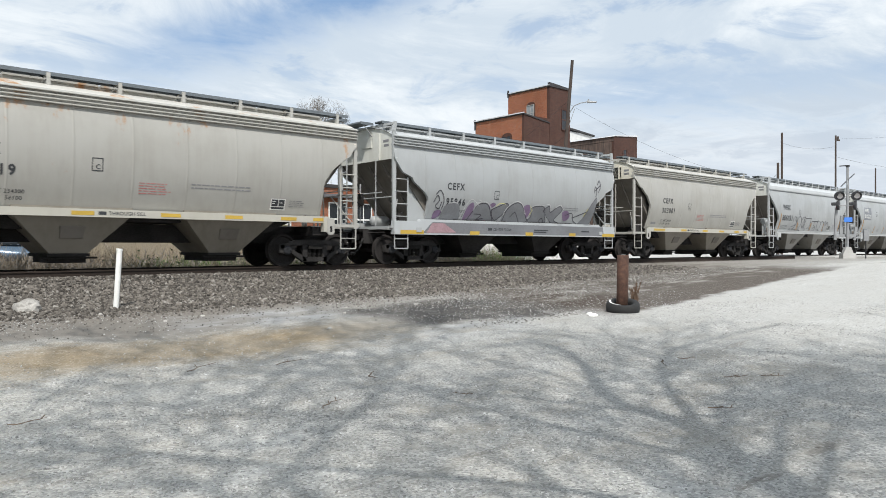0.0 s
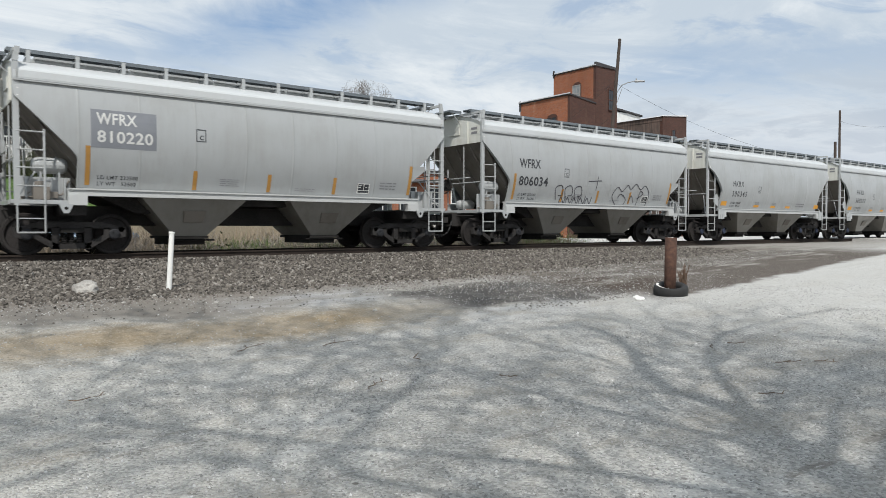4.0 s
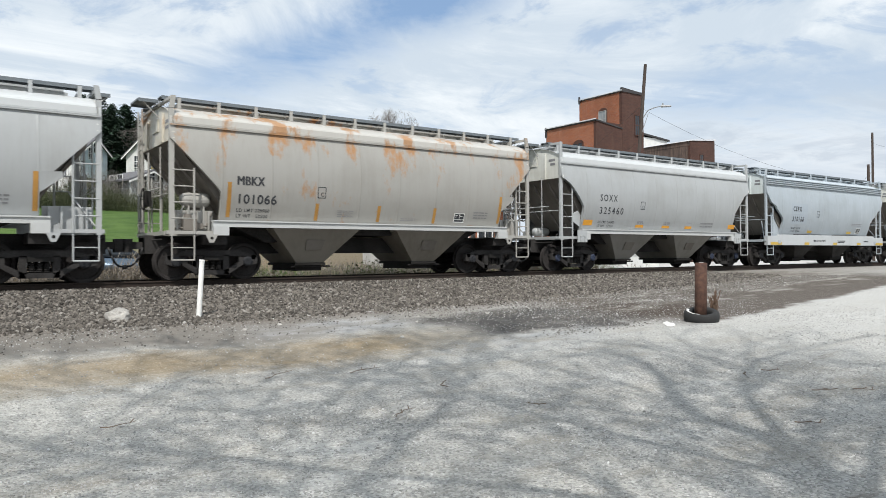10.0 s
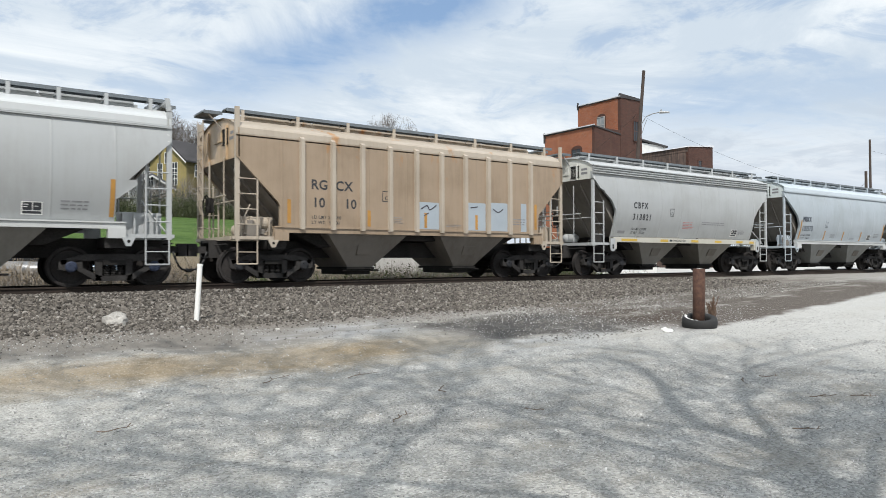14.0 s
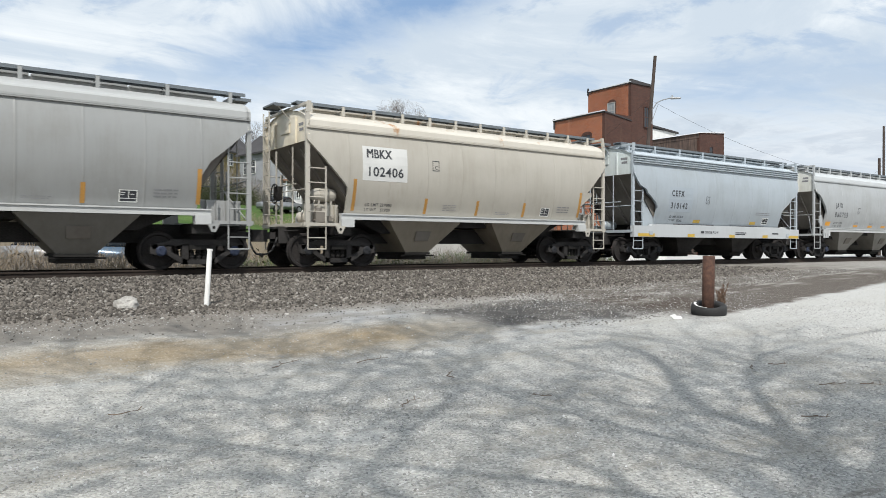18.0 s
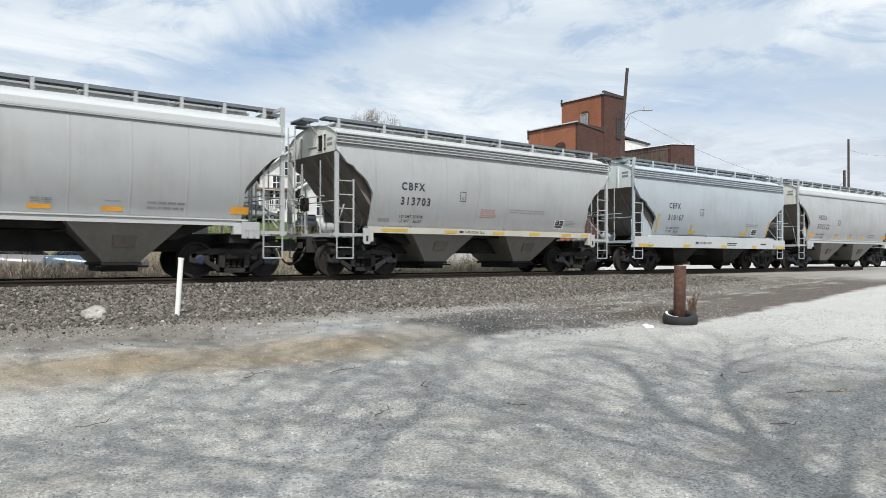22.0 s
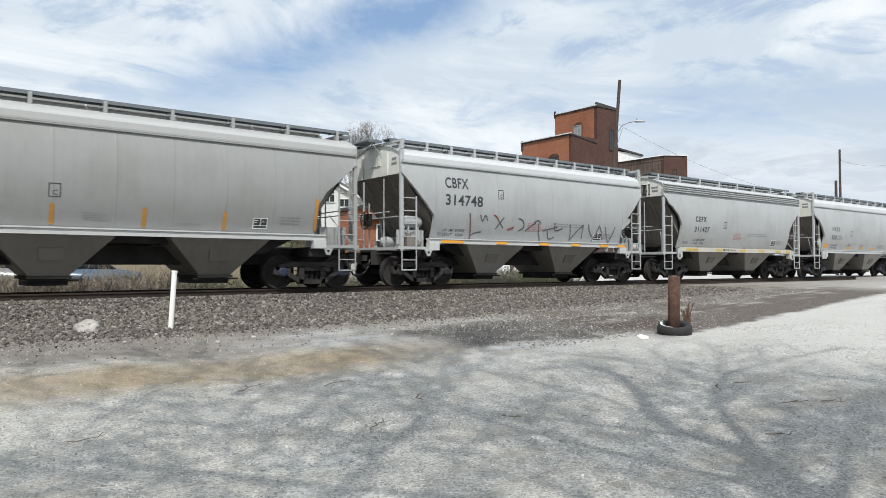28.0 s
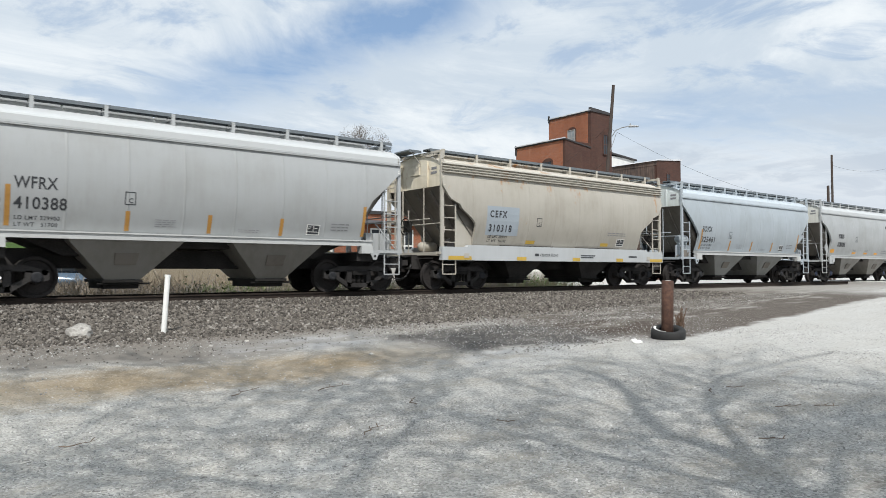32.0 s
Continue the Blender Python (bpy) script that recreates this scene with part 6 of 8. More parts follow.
def make_signal():
    x, y = 41.4, 14.07
    ob = new("crossing_signal")
    tagged(ob, "silver railway crossing signal mast with black hooded lamps", "crossing signal")
    ob.matrix_basis = pose(x, y, ground_z(x, y), 0, 0, -52)
    bm = bmesh.new()
    rod(bm, (0, 0, 0), (0, 0, 4.9), .065, 12)
    part("mast", bm, MAST, ob)
    bm = bmesh.new()
    box(bm, -.32, .32, -.32, .32, -.15, .28)
    prism(bm, [(-.24, .28), (.24, .28), (.12, .62), (-.12, .62)], -.18, .18)
    part("base", bm, CONCRETE, ob)
    for s in (-1, 1):
        bm = bmesh.new()
        rod(bm, (s * -.18, -.45 * 1, 4.2 - .30 * s), (s * .18, .45, 4.2 + .30 * s), .03, 4)
        part("crossbuck_board", bm, MAST, ob)
        for z, facing, m in ((3.35, -1, LENS_LIT), (2.85, 1, LENS)):
            lamp = new("signal_lamp")
            lamp.parent = ob
            lamp.matrix_basis = pose(s * .42, 0, z, 0, 0, 0 if facing < 0 else 62)
            bm = bmesh.new()
            rod(bm, (0, facing * -.02, 0), (0, facing * .10, 0), .25, 22)
            part("backplate", bm, LAMP_BLACK, lamp)
            bm = bmesh.new()
            rod(bm, (0, facing * .10, 0), (0, facing * .13, 0), .15, 18)
            part("lens", bm, m, lamp)
            bm = bmesh.new()
            n = 12
            for i in range(n):
                a, b = math.pi * i / n, math.pi * (i + 1) / n
                bm.faces.new([bm.verts.new((.17 * math.cos(c), facing * d, .17 * math.sin(c))) for c, d in ((a, .10), (b, .10), (b, .36), (a, .36))])
            part("hood", bm, LAMP_BLACK, lamp)
    for z in (3.35, 2.85):
        bm = bmesh.new()
        rod(bm, (-.42, 0, z), (.42, 0, z), .035, 8)
        part("cross_arm", bm, MAST, ob)
    bm = bmesh.new()
    box(bm, -.2, .2, -.11, -.08, 1.95, 2.2)
    part("notice", bm, BLUE_SIGN, ob, "small blue notice plate")
    bm = bmesh.new()
    rod(bm, (0, 0, 4.9), (0, 0, 5.0), .10, 10)
    rod(bm, (-.4, 0, 4.96), (.1, 0, 4.98), .03, 6)
    part("bell", bm, LAMP_BLACK, ob)
    bm = bmesh.new()
    box(bm, .78, 1.02, -.10, .10, .95, 1.55)
    part("relay_box", bm, MAST, ob, "small silver relay box beside the mast")
    bm = bmesh.new()
    rod(bm, (.90, 0, -.1), (.90, 0, .96), .03, 8)
    part("box_post", bm, LAMP_BLACK, ob)
    for x0, x1, z0, z1 in ((-.62, -.50, 1.0, 2.75), (-.36, -.22, 1.2, 2.3), (.34, .46, 1.0, 1.7)):
        bm = bmesh.new()
        prism(bm, [(x0, z0), (x1, z0), (x1 + .06, z1), (x0 + .06, z1)], .10, .22)
        part("gate_counterweight", bm, MAST, ob)
    bm = bmesh.new()
    box(bm, -.55, .45, .08, .20, 1.15, 1.30)
    part("gate_pivot", bm, MAST, ob)


make_signal()


def make_crossing():
    bm = bmesh.new()
    for y0, y1 in ((15.6, 17.85), (18.17, 19.43), (19.75, 22.5)):
        box(bm, 44.0, 53.0, y0, y1, .80, RAIL_Z - .02)
    c = part("crossing_panel", bm, CONCRETE, None, "pale concrete road crossing panels between the rails")
    tagged(c, category="road", kind="structure")


make_crossing()

# ---- poles and wires ----
POLE_WOOD = plain("weathered_pole_wood", (0.062, 0.047, 0.040), 0.9, 0.0, 0.35, 3.0, 0.5)
LAMP_GREY = plain("grey_street_lamp", (0.35, 0.36, 0.37), 0.5, 0.4, 0.1)


def make_pole(base, top, r, label):
    ob = new("utility_pole")
    tagged(ob, label, "utility pole", "utility poles along the street")
    ob.location = base
    bm = bmesh.new()
    rod(bm, (0, 0, -.3), Vector(top) - Vector(base), r, 12, r * .72)
    part("pole_shaft", bm, POLE_WOOD, ob)
    return ob


def wire(name, a, b, sag, r=.008, parent=None):
    a, b = Vector(a), Vector(b)
    bm = bmesh.new()
    pts = [a.lerp(b, i / 12) - Vector((0, 0, sag * 4 * (i / 12) * (1 - i / 12))) for i in range(13)]
    ring = []
    for p in pts:
        ring.append([bm.verts.new(p + Vector((0, r * math.cos(q), r * math.sin(q)))) for q in (0.8, 2.4, 4.0, 5.5)])
    for u, v in zip(ring, ring[1:]):
        for i in range(4):
            bm.faces.new((u[i], u[(i + 1) % 4], v[(i + 1) % 4], v[i]))
    w = part(name, bm, RUBBER, None, "thin black overhead wire between poles")
    tagged(w, category="wire", group="overhead wires")


def make_poles():
    top, foot = spot(51.83, 50, 14.48), spot(50.6, 50)
    p = make_pole(foot, top, .145, "leaning weathered wooden pole with a street lamp arm")
    arm0 = foot.lerp(top, .72) - foot
    tip = spot(53.1, 49.6, 11.2) - foot
    bm = bmesh.new()
    mid = arm0.lerp(tip, .6) + Vector((0, 0, .35))
    tube(bm, [tuple(arm0), tuple(arm0.lerp(mid, .5) + Vector((0, 0, .25))), tuple(mid), tuple(tip + Vector((0, 0, .12)))], .035, 6)
    tube(bm, [tuple(arm0 - Vector((0, 0, .9))), tuple(arm0.lerp(mid, .55))], .02, 5)
    part("lamp_arm", bm, LAMP_GREY, p)
    bm = bmesh.new()
    d = (tip - mid).normalized()
    rod(bm, tip - d * .1 + Vector((0, 0, .1)), tip + d * .55 + Vector((0, 0, .08)), .10, 8, .06)
    part("lamp_head", bm, LAMP_GREY, p)
    bm = bmesh.new()
    rod(bm, tip + Vector((0, 0, .15)), tip + Vector((0, 0, .28)), .05, 8)
    part("photocell", bm, LAMP_GREY, p)
    f1, t1 = spot(67.06, 70), spot(67.06, 70, 8.25)
    make_pole(f1, t1, .12, "dark wooden utility pole beside a shorter stub")
    f2, t2 = spot(70.49, 76), spot(70.49, 76, 7.81)
    p2 = make_pole(f2, t2, .095, "dark wooden utility pole with a short crossarm")
    bm = bmesh.new()
    q = t2 - f2
    box(bm, q.x - .1, q.x + .9, q.y - .06, q.y + .06, q.z - .45, q.z - .30)
    rod(bm, q + Vector((.5, 0, -.3)), q + Vector((.5, 0, -.05)), .1, 8)
    part("crossarm", bm, POLE_WOOD, p2)
    f3, t3 = spot(66.80, 71), spot(66.80, 71, 6.1)
    make_pole(f3, t3, .15, "short dark wooden stub pole beside a tall pole")
    f4, t4 = spot(72.9, 95), spot(72.9, 95, 5.4)
    make_pole(f4, t4, .10, "slim far wooden utility pole")
    wire("service_wire", foot.lerp(top, .78), t1 - Vector((0, 0, 4.4)), 1.1)
    wire("service_wire", t1 - Vector((0, 0, .9)), t2 - Vector((0, 0, 1.0)), .4)
    wire("service_wire", t2 - Vector((0, 0, .3)), spot(78, 95, 8.0), .5)
    wire("service_wire", t2 - Vector((0, 0, 2.0)), spot(78, 95, 5.0), .6)
    wire("guy_wire", foot.lerp(top, .80), spot(47.4, 58, 8.2), .1)
    wire("guy_wire", foot.lerp(top, .62), spot(47.0, 56, 6.0), .1)
    wire("guy_wire", t1 - Vector((0, 0, 3.2)), spot(65.6, 74, 4.2), .1)


make_poles()


# ---- brick mill ----
def brick_material(name, a, b, mortar=(.30, .24, .20), pale=(.42, .25, .17)):
    def build(n, p):
        tc = n.add("ShaderNodeTexCoord").outputs["Object"]
        sep = n.add("ShaderNodeSeparateXYZ")
        n.link(tc, sep.inputs[0])
        flat = n.add("ShaderNodeCombineXYZ")
        n.link(n.math("ADD", sep.outputs[0], sep.outputs[1]), flat.inputs[0])
        n.link(sep.outputs[2], flat.inputs[1])
        br = n.add("ShaderNodeTexBrick")
        n.link(flat.outputs[0], br.inputs["Vector"])
        br.inputs["Color1"].default_value = (*a, 1)
        br.inputs["Color2"].default_value = (*b, 1)
        br.inputs["Mortar"].default_value = (*mortar, 1)
        br.inputs["Scale"].default_value = 4.0
        br.inputs["Mortar Size"].default_value = .018
        br.inputs["Brick Width"].default_value = .86
        br.inputs["Row Height"].default_value = .28
        big = n.noise(tc, .45, 6.0, .65)
        drip = n.noise(n.scaled(tc, (2.0, 2.0, .25)), 1.2, 5.0, .6)
        col = n.mix(n.ramp(big, .4, .7, 0, .5), br.outputs["Color"], tuple(c * .5 for c in a))
        col = n.mix(n.ramp(drip, .55, .75, 0, .4), col, pale)
        n.link(col, p.inputs["Base Color"])
        n.val(p.inputs["Roughness"], .9)
        bump(n, p, br.outputs["Fac"], .4, -.01)
    return material(name, build)


def cladding_material(name, a, b):
    def build(n, p):
        tc = n.add("ShaderNodeTexCoord").outputs["Object"]
        streak = n.noise(n.scaled(tc, (3.0, 3.0, .3)), 2.0, 6.0, .65)
        big = n.noise(tc, .6, 4.0)
        n.link(n.mix(n.ramp(n.math("MULTIPLY_ADD", streak, .6, n.math("MULTIPLY", big, .4)), .38, .66), a, b), p.inputs["Base Color"])
        n.val(p.inputs["Roughness"], .8)
        bump(n, p, streak, .3, .02)
    return material(name, build)


BRICK = brick_material("orange_red_brick", (.335, .118, .054), (.25, .08, .039))
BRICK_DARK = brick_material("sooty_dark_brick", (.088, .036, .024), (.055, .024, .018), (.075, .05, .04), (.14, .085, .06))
CLAD_GREY = cladding_material("weathered_grey_siding", (.045, .034, .030), (.15, .105, .085))
FLASHING = plain("pale_metal_flashing", (0.62, 0.63, 0.65), 0.5, 0.2, 0.2, 3.0)
ROOF_DARK = plain("dark_roofing", (0.045, 0.043, 0.045), 0.9, 0.0, 0.3, 2.0, 0.3)
ROOF_GREY = plain("grey_shingles", (0.13, 0.13, 0.14), 0.9, 0.0, 0.25, 3.0, 0.4)
WHITE_TRIM = plain("white_house_paint", (0.72, 0.72, 0.70), 0.6, 0.0, 0.08)
GREY_TRIM = plain("weathered_grey_sash", (0.33, 0.32, 0.30), 0.7, 0.0, 0.2)
GLASS_DARK = plain("dark_window_glass", (0.03, 0.035, 0.04), 0.08, 0.0, 0.2)
GLASS_PALE = plain("dusty_window_glass", (0.28, 0.30, 0.31), 0.2, 0.0, 0.3)


def window(parent, o, u, w, h, glass=GLASS_DARK, trim=WHITE_TRIM, bars=2):
    """A sash window on a wall: o its lower left corner, u the wall's direction along it."""
    o, u = Vector(o), Vector(u).normalized()
    out = Vector((u.y, -u.x, 0))
    win = new("window")
    win.parent = parent
    def slab(a, b, c, d, t0, t1, name, mat):
        bm = bmesh.new()
        vs = []
        for t in (t0, t1):
            vs.append([bm.verts.new(o + u * p + Vector((0, 0, q)) + out * t) for p, q in ((a, c), (b, c), (b, d), (a, d))])
        bm.faces.new(vs[0])
        bm.faces.new(vs[1][::-1])
        for i in range(4):
            bm.faces.new((vs[0][i], vs[0][(i + 1) % 4], vs[1][(i + 1) % 4], vs[1][i]))
        return part(name, bm, mat, win)
    slab(0, w, 0, h, .012, .03, "pane", glass)
    f = .07 * max(w, .8)
    slab(-f, w + f, h, h + f, .0, .07, "frame_head", trim)
    slab(-f, 0, 0, h, .0, .06, "frame_side", trim)
    slab(w, w + f, 0, h, .0, .06, "frame_side", trim)
    slab(-f * 1.3, w + f * 1.3, -f, 0, .0, .11, "sill", trim)
    slab(0, w, h * .48, h * .53, .03, .05, "meeting_rail", trim)
    if bars > 1:
        slab(w * .47, w * .53, 0, h, .032, .045, "glazing_bar", trim)
    return win


def wall_box(parent, x0, x1, y0, y1, z0, z1, front, side, z1b=None, name="wall"):
    """Four walls as slabs; the front (-y) and the others in their own facing."""
    t = .3
    zb = z1 if z1b is None else z1b
    for nm, b, m in (("front_wall", (x0, x1, y0, y0 + t), front), ("back_wall", (x0, x1, y1 - t, y1), side), ("side_wall", (x0, x0 + t, y0 + t, y1 - t), side), ("side_wall", (x1 - t, x1, y0 + t, y1 - t), side)):
        bm = bmesh.new()
        box(bm, *b, z0, zb if nm == "back_wall" else z1)
        part(nm, bm, m, parent)


def flat_roof(parent, x0, x1, y0, y1, z, t=.18, over=.12, mat=ROOF_DARK):
    bm = bmesh.new()
    box(bm, x0 - over, x1 + over, y0 - over, y1 + over, z, z + t)
    part("roof", bm, mat, parent)


def make_mill():
    g = .6
    m = new("brick_mill")
    tagged(m, "old orange brick feed mill with a tower and sooty dark fronts", "building")
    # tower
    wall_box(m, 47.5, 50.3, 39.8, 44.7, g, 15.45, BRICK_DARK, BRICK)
    flat_roof(m, 47.5, 50.3, 39.8, 44.7, 15.45, .10, .08)
    bm = bmesh.new()
    prism(bm, [(47.42, 15.55), (50.38, 15.55), (50.38, 15.62), (47.42, 15.80)], 39.72, 39.95)
    part("parapet", bm, ROOF_DARK, m)
    bm = bmesh.new()
    box(bm, 47.4, 47.5, 44.58, 44.72, 15.2, 15.85)
    part("downspout", bm, ROOF_DARK, m)
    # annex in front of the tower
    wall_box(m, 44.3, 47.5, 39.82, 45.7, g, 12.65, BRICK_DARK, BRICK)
    bm = bmesh.new()
    prism(bm, [(44.22, 12.65), (47.5, 12.25), (47.5, 12.35), (44.22, 12.76)], 39.75, 45.8)
    part("roof", bm, ROOF_DARK, m)
    bm = bmesh.new()
    box(bm, 44.2, 44.3, 45.6, 45.75, 12.0, 12.9)
    part("downspout", bm, ROOF_DARK, m)
    for x0, x1, y0, y1, z in ((47.40, 47.50, 39.75, 44.75, 15.56), (44.14, 44.22, 39.75, 45.8, 12.78)):
        bm = bmesh.new()
        box(bm, x0, x1, y0, y1, z - .03, z + .05)
        part("coping", bm, FLASHING, m, "thin pale metal coping")
    def arch(o, u, w, h):
        """Flat dark brick plate with a bowed head, its colour standing for the shaded recess behind a window."""
        o, u = Vector(o), Vector(u).normalized()
        out = Vector((u.y, -u.x, 0))
        pts = [(-.12, -.1), (w + .12, -.1), (w + .12, h)] + [(w / 2 + (w / 2 + .12) * math.cos(math.pi * k / 8), h + .32 * math.sin(math.pi * k / 8)) for k in range(1, 8)] + [(-.12, h)]
        bm = bmesh.new()
        A = [bm.verts.new(o + u * p + Vector((0, 0, q)) + out * .004) for p, q in pts]
        B = [bm.verts.new(o + u * p + Vector((0, 0, q)) - out * .05) for p, q in pts]
        bm.faces.new(A)
        for i in range(len(pts)):
            bm.faces.new((A[i], B[i], B[(i + 1) % len(pts)], A[(i + 1) % len(pts)]))
        part("window_arch", bm, BRICK_DARK, m, "dark bowed plate for a shaded window recess")
    arch((47.5, 42.30, 12.75), (0, -1, 0), .75, 1.35)
    arch((44.3, 42.30, 9.4), (0, -1, 0), .95, 1.6)
    for o, w, h, gl in (((47.5, 42.35, 12.75), .75, 1.35, GLASS_PALE), ((44.3, 42.35, 9.4), .95, 1.6, GLASS_DARK), ((44.3, 43.9, 6.2), .95, 1.6, GLASS_DARK)):
        window(m, o, (0, -1, 0), w, h, gl, BRICK_DARK if gl == GLASS_DARK else GREY_TRIM)
    for o, w, h in (((49.15, 39.8, 11.9), .55, 1.7), ((48.9, 39.8, 8.3), .6, 1.5)):
        window(m, o, (1, 0, 0), w, h, GLASS_DARK, BRICK_DARK)
    # white clerestory behind
    bm = bmesh.new()
    box(bm, 64.5, 70.0, 52.0, 55.0, 12.0, 15.0)
    part("clerestory", bm, WHITE_TRIM, m)
    bm = bmesh.new()
    prism(bm, [(64.3, 15.3), (70.2, 14.8), (70.2, 15.0), (64.3, 15.5)], 51.8, 55.2)
    part("clerestory_roof", bm, ROOF_DARK, m)
    w2 = new("mill_warehouse")
    tagged(w2, "low brick warehouse with weathered grey side wall", "building")
    wall_box(w2, 58.0, 61.9, 40.5, 46.3, g, 11.9, BRICK_DARK, CLAD_GREY)
    bm = bmesh.new()
    prism(bm, [(57.85, 12.28), (58.2, 12.32), (62.0, 12.62), (62.0, 12.78), (58.2, 12.41), (57.9, 12.36)], 40.42, 46.4)
    part("roof", bm, FLASHING, w2, "pale metal roof edge")
    bm = bmesh.new()
    prism(bm, [(58.0, 11.9), (61.9, 11.9), (61.9, 12.60), (58.0, 12.3)], 40.5, 40.8)
    part("gable", bm, BRICK_DARK, w2)
    bm = bmesh.new()
    box(bm, 57.97, 58.2, 40.55, 46.3, 11.86, 12.30)
    part("side_fascia", bm, CLAD_GREY, w2)
    window(w2, (59.5, 40.5, 10.2), (1, 0, 0), .5, .9, GLASS_DARK, BRICK_DARK)
    bm = bmesh.new()
    box(bm, 58.0, 58.3, 46.3, 62.0, g, 12.2)
    part("side_wall", bm, CLAD_GREY, w2)
    # low brick shop by the street
    s = new("brick_shop")
    tagged(s, "low brick shop with white lattice windows", "building")
    wall_box(s, 22.2, 31.5, 36.6, 39.4, g, 5.15, BRICK, BRICK)
    flat_roof(s, 22.2, 31.5, 36.6, 39.4, 5.15, .2, .1)
    for x in (23.2, 25.1, 27.2, 29.2):
        window(s, (x, 36.6, 2.3), (1, 0, 0), 1.15, 1.9, GLASS_DARK, WHITE_TRIM)
    # Pale slabs added to cover the lower orange brick seen beneath the train.
    bm = bmesh.new()
    box(bm, 22.1, 31.6, 36.45, 36.58, g, 2.25)
    part("added_plinth", bm, CONCRETE, s, "added pale slab hiding the lower brick wall")
    bm = bmesh.new()
    box(bm, 22.08, 22.18, 36.6, 39.4, g, 2.25)
    part("added_plinth", bm, CONCRETE, s, "added pale slab hiding the lower brick wall")
    bm = bmesh.new()
    box(bm, 22.0, 31.7, 36.2, 36.6, 4.55, 4.75)
    part("awning", bm, ROOF_GREY, s)
    # white shed and pale pile beyond the lot
    h = new("white_shed")
    tagged(h, "small white shed with a pitched roof", "shed")
    p = spot(51.3, 44)
    h.location = p
    bm = bmesh.new()
    prism(bm, [(-.7, 0), (.7, 0), (.7, 1.0), (0, 1.5), (-.7, 1.0)], -.8, .8)
    part("walls", bm, WHITE_TRIM, h)
    bm = bmesh.new()
    prism(bm, [(-.85, .95), (0, 1.52), (.85, .95), (.85, 1.03), (0, 1.60), (-.85, 1.03)], -.9, .9)
    part("roof", bm, WHITE_TRIM, h)
    q = spot(45.4, 40)
    r = rock("gravel_mound", q.x, q.y, 1.3, .55, STONE_PALE, "pale heap of gravel beside the street", "gravel heap", 21.0, .1)


make_mill()


# ---- houses on the hill ----
def siding(name, rgb):
    def build(n, p):
        tc = n.add("ShaderNodeTexCoord").outputs["Object"]
        sep = n.add("ShaderNodeSeparateXYZ")
        n.link(tc, sep.inputs[0])
        lap = n.math("FRACT", n.math("MULTIPLY", sep.outputs[2], 6.0))
        big = n.noise(tc, .8, 4.0)
        dark = tuple(c * .8 for c in rgb)
        n.link(n.mix(n.ramp(big, .35, .7), rgb, dark), p.inputs["Base Color"])
        n.val(p.inputs["Roughness"], .6)
        bump(n, p, lap, .6, .03)
    return material(name, build)


SIDING_WHITE = siding("white_lap_siding", (.70, .70, .69))
SIDING_GREY = siding("grey_lap_siding", (.38, .39, .41))
# Yellow house siding, darkened for its shade; the second is the shaded side walls.
SIDING_YELLOW = siding("yellow_lap_siding", (0.322, 0.260, 0.105))
SIDING_YELLOW_SHADED = siding("shaded_yellow_lap_siding", (0.186, 0.143, 0.056))
SIDING_BLUE = siding("pale_blue_siding", (.50, .58, .64))


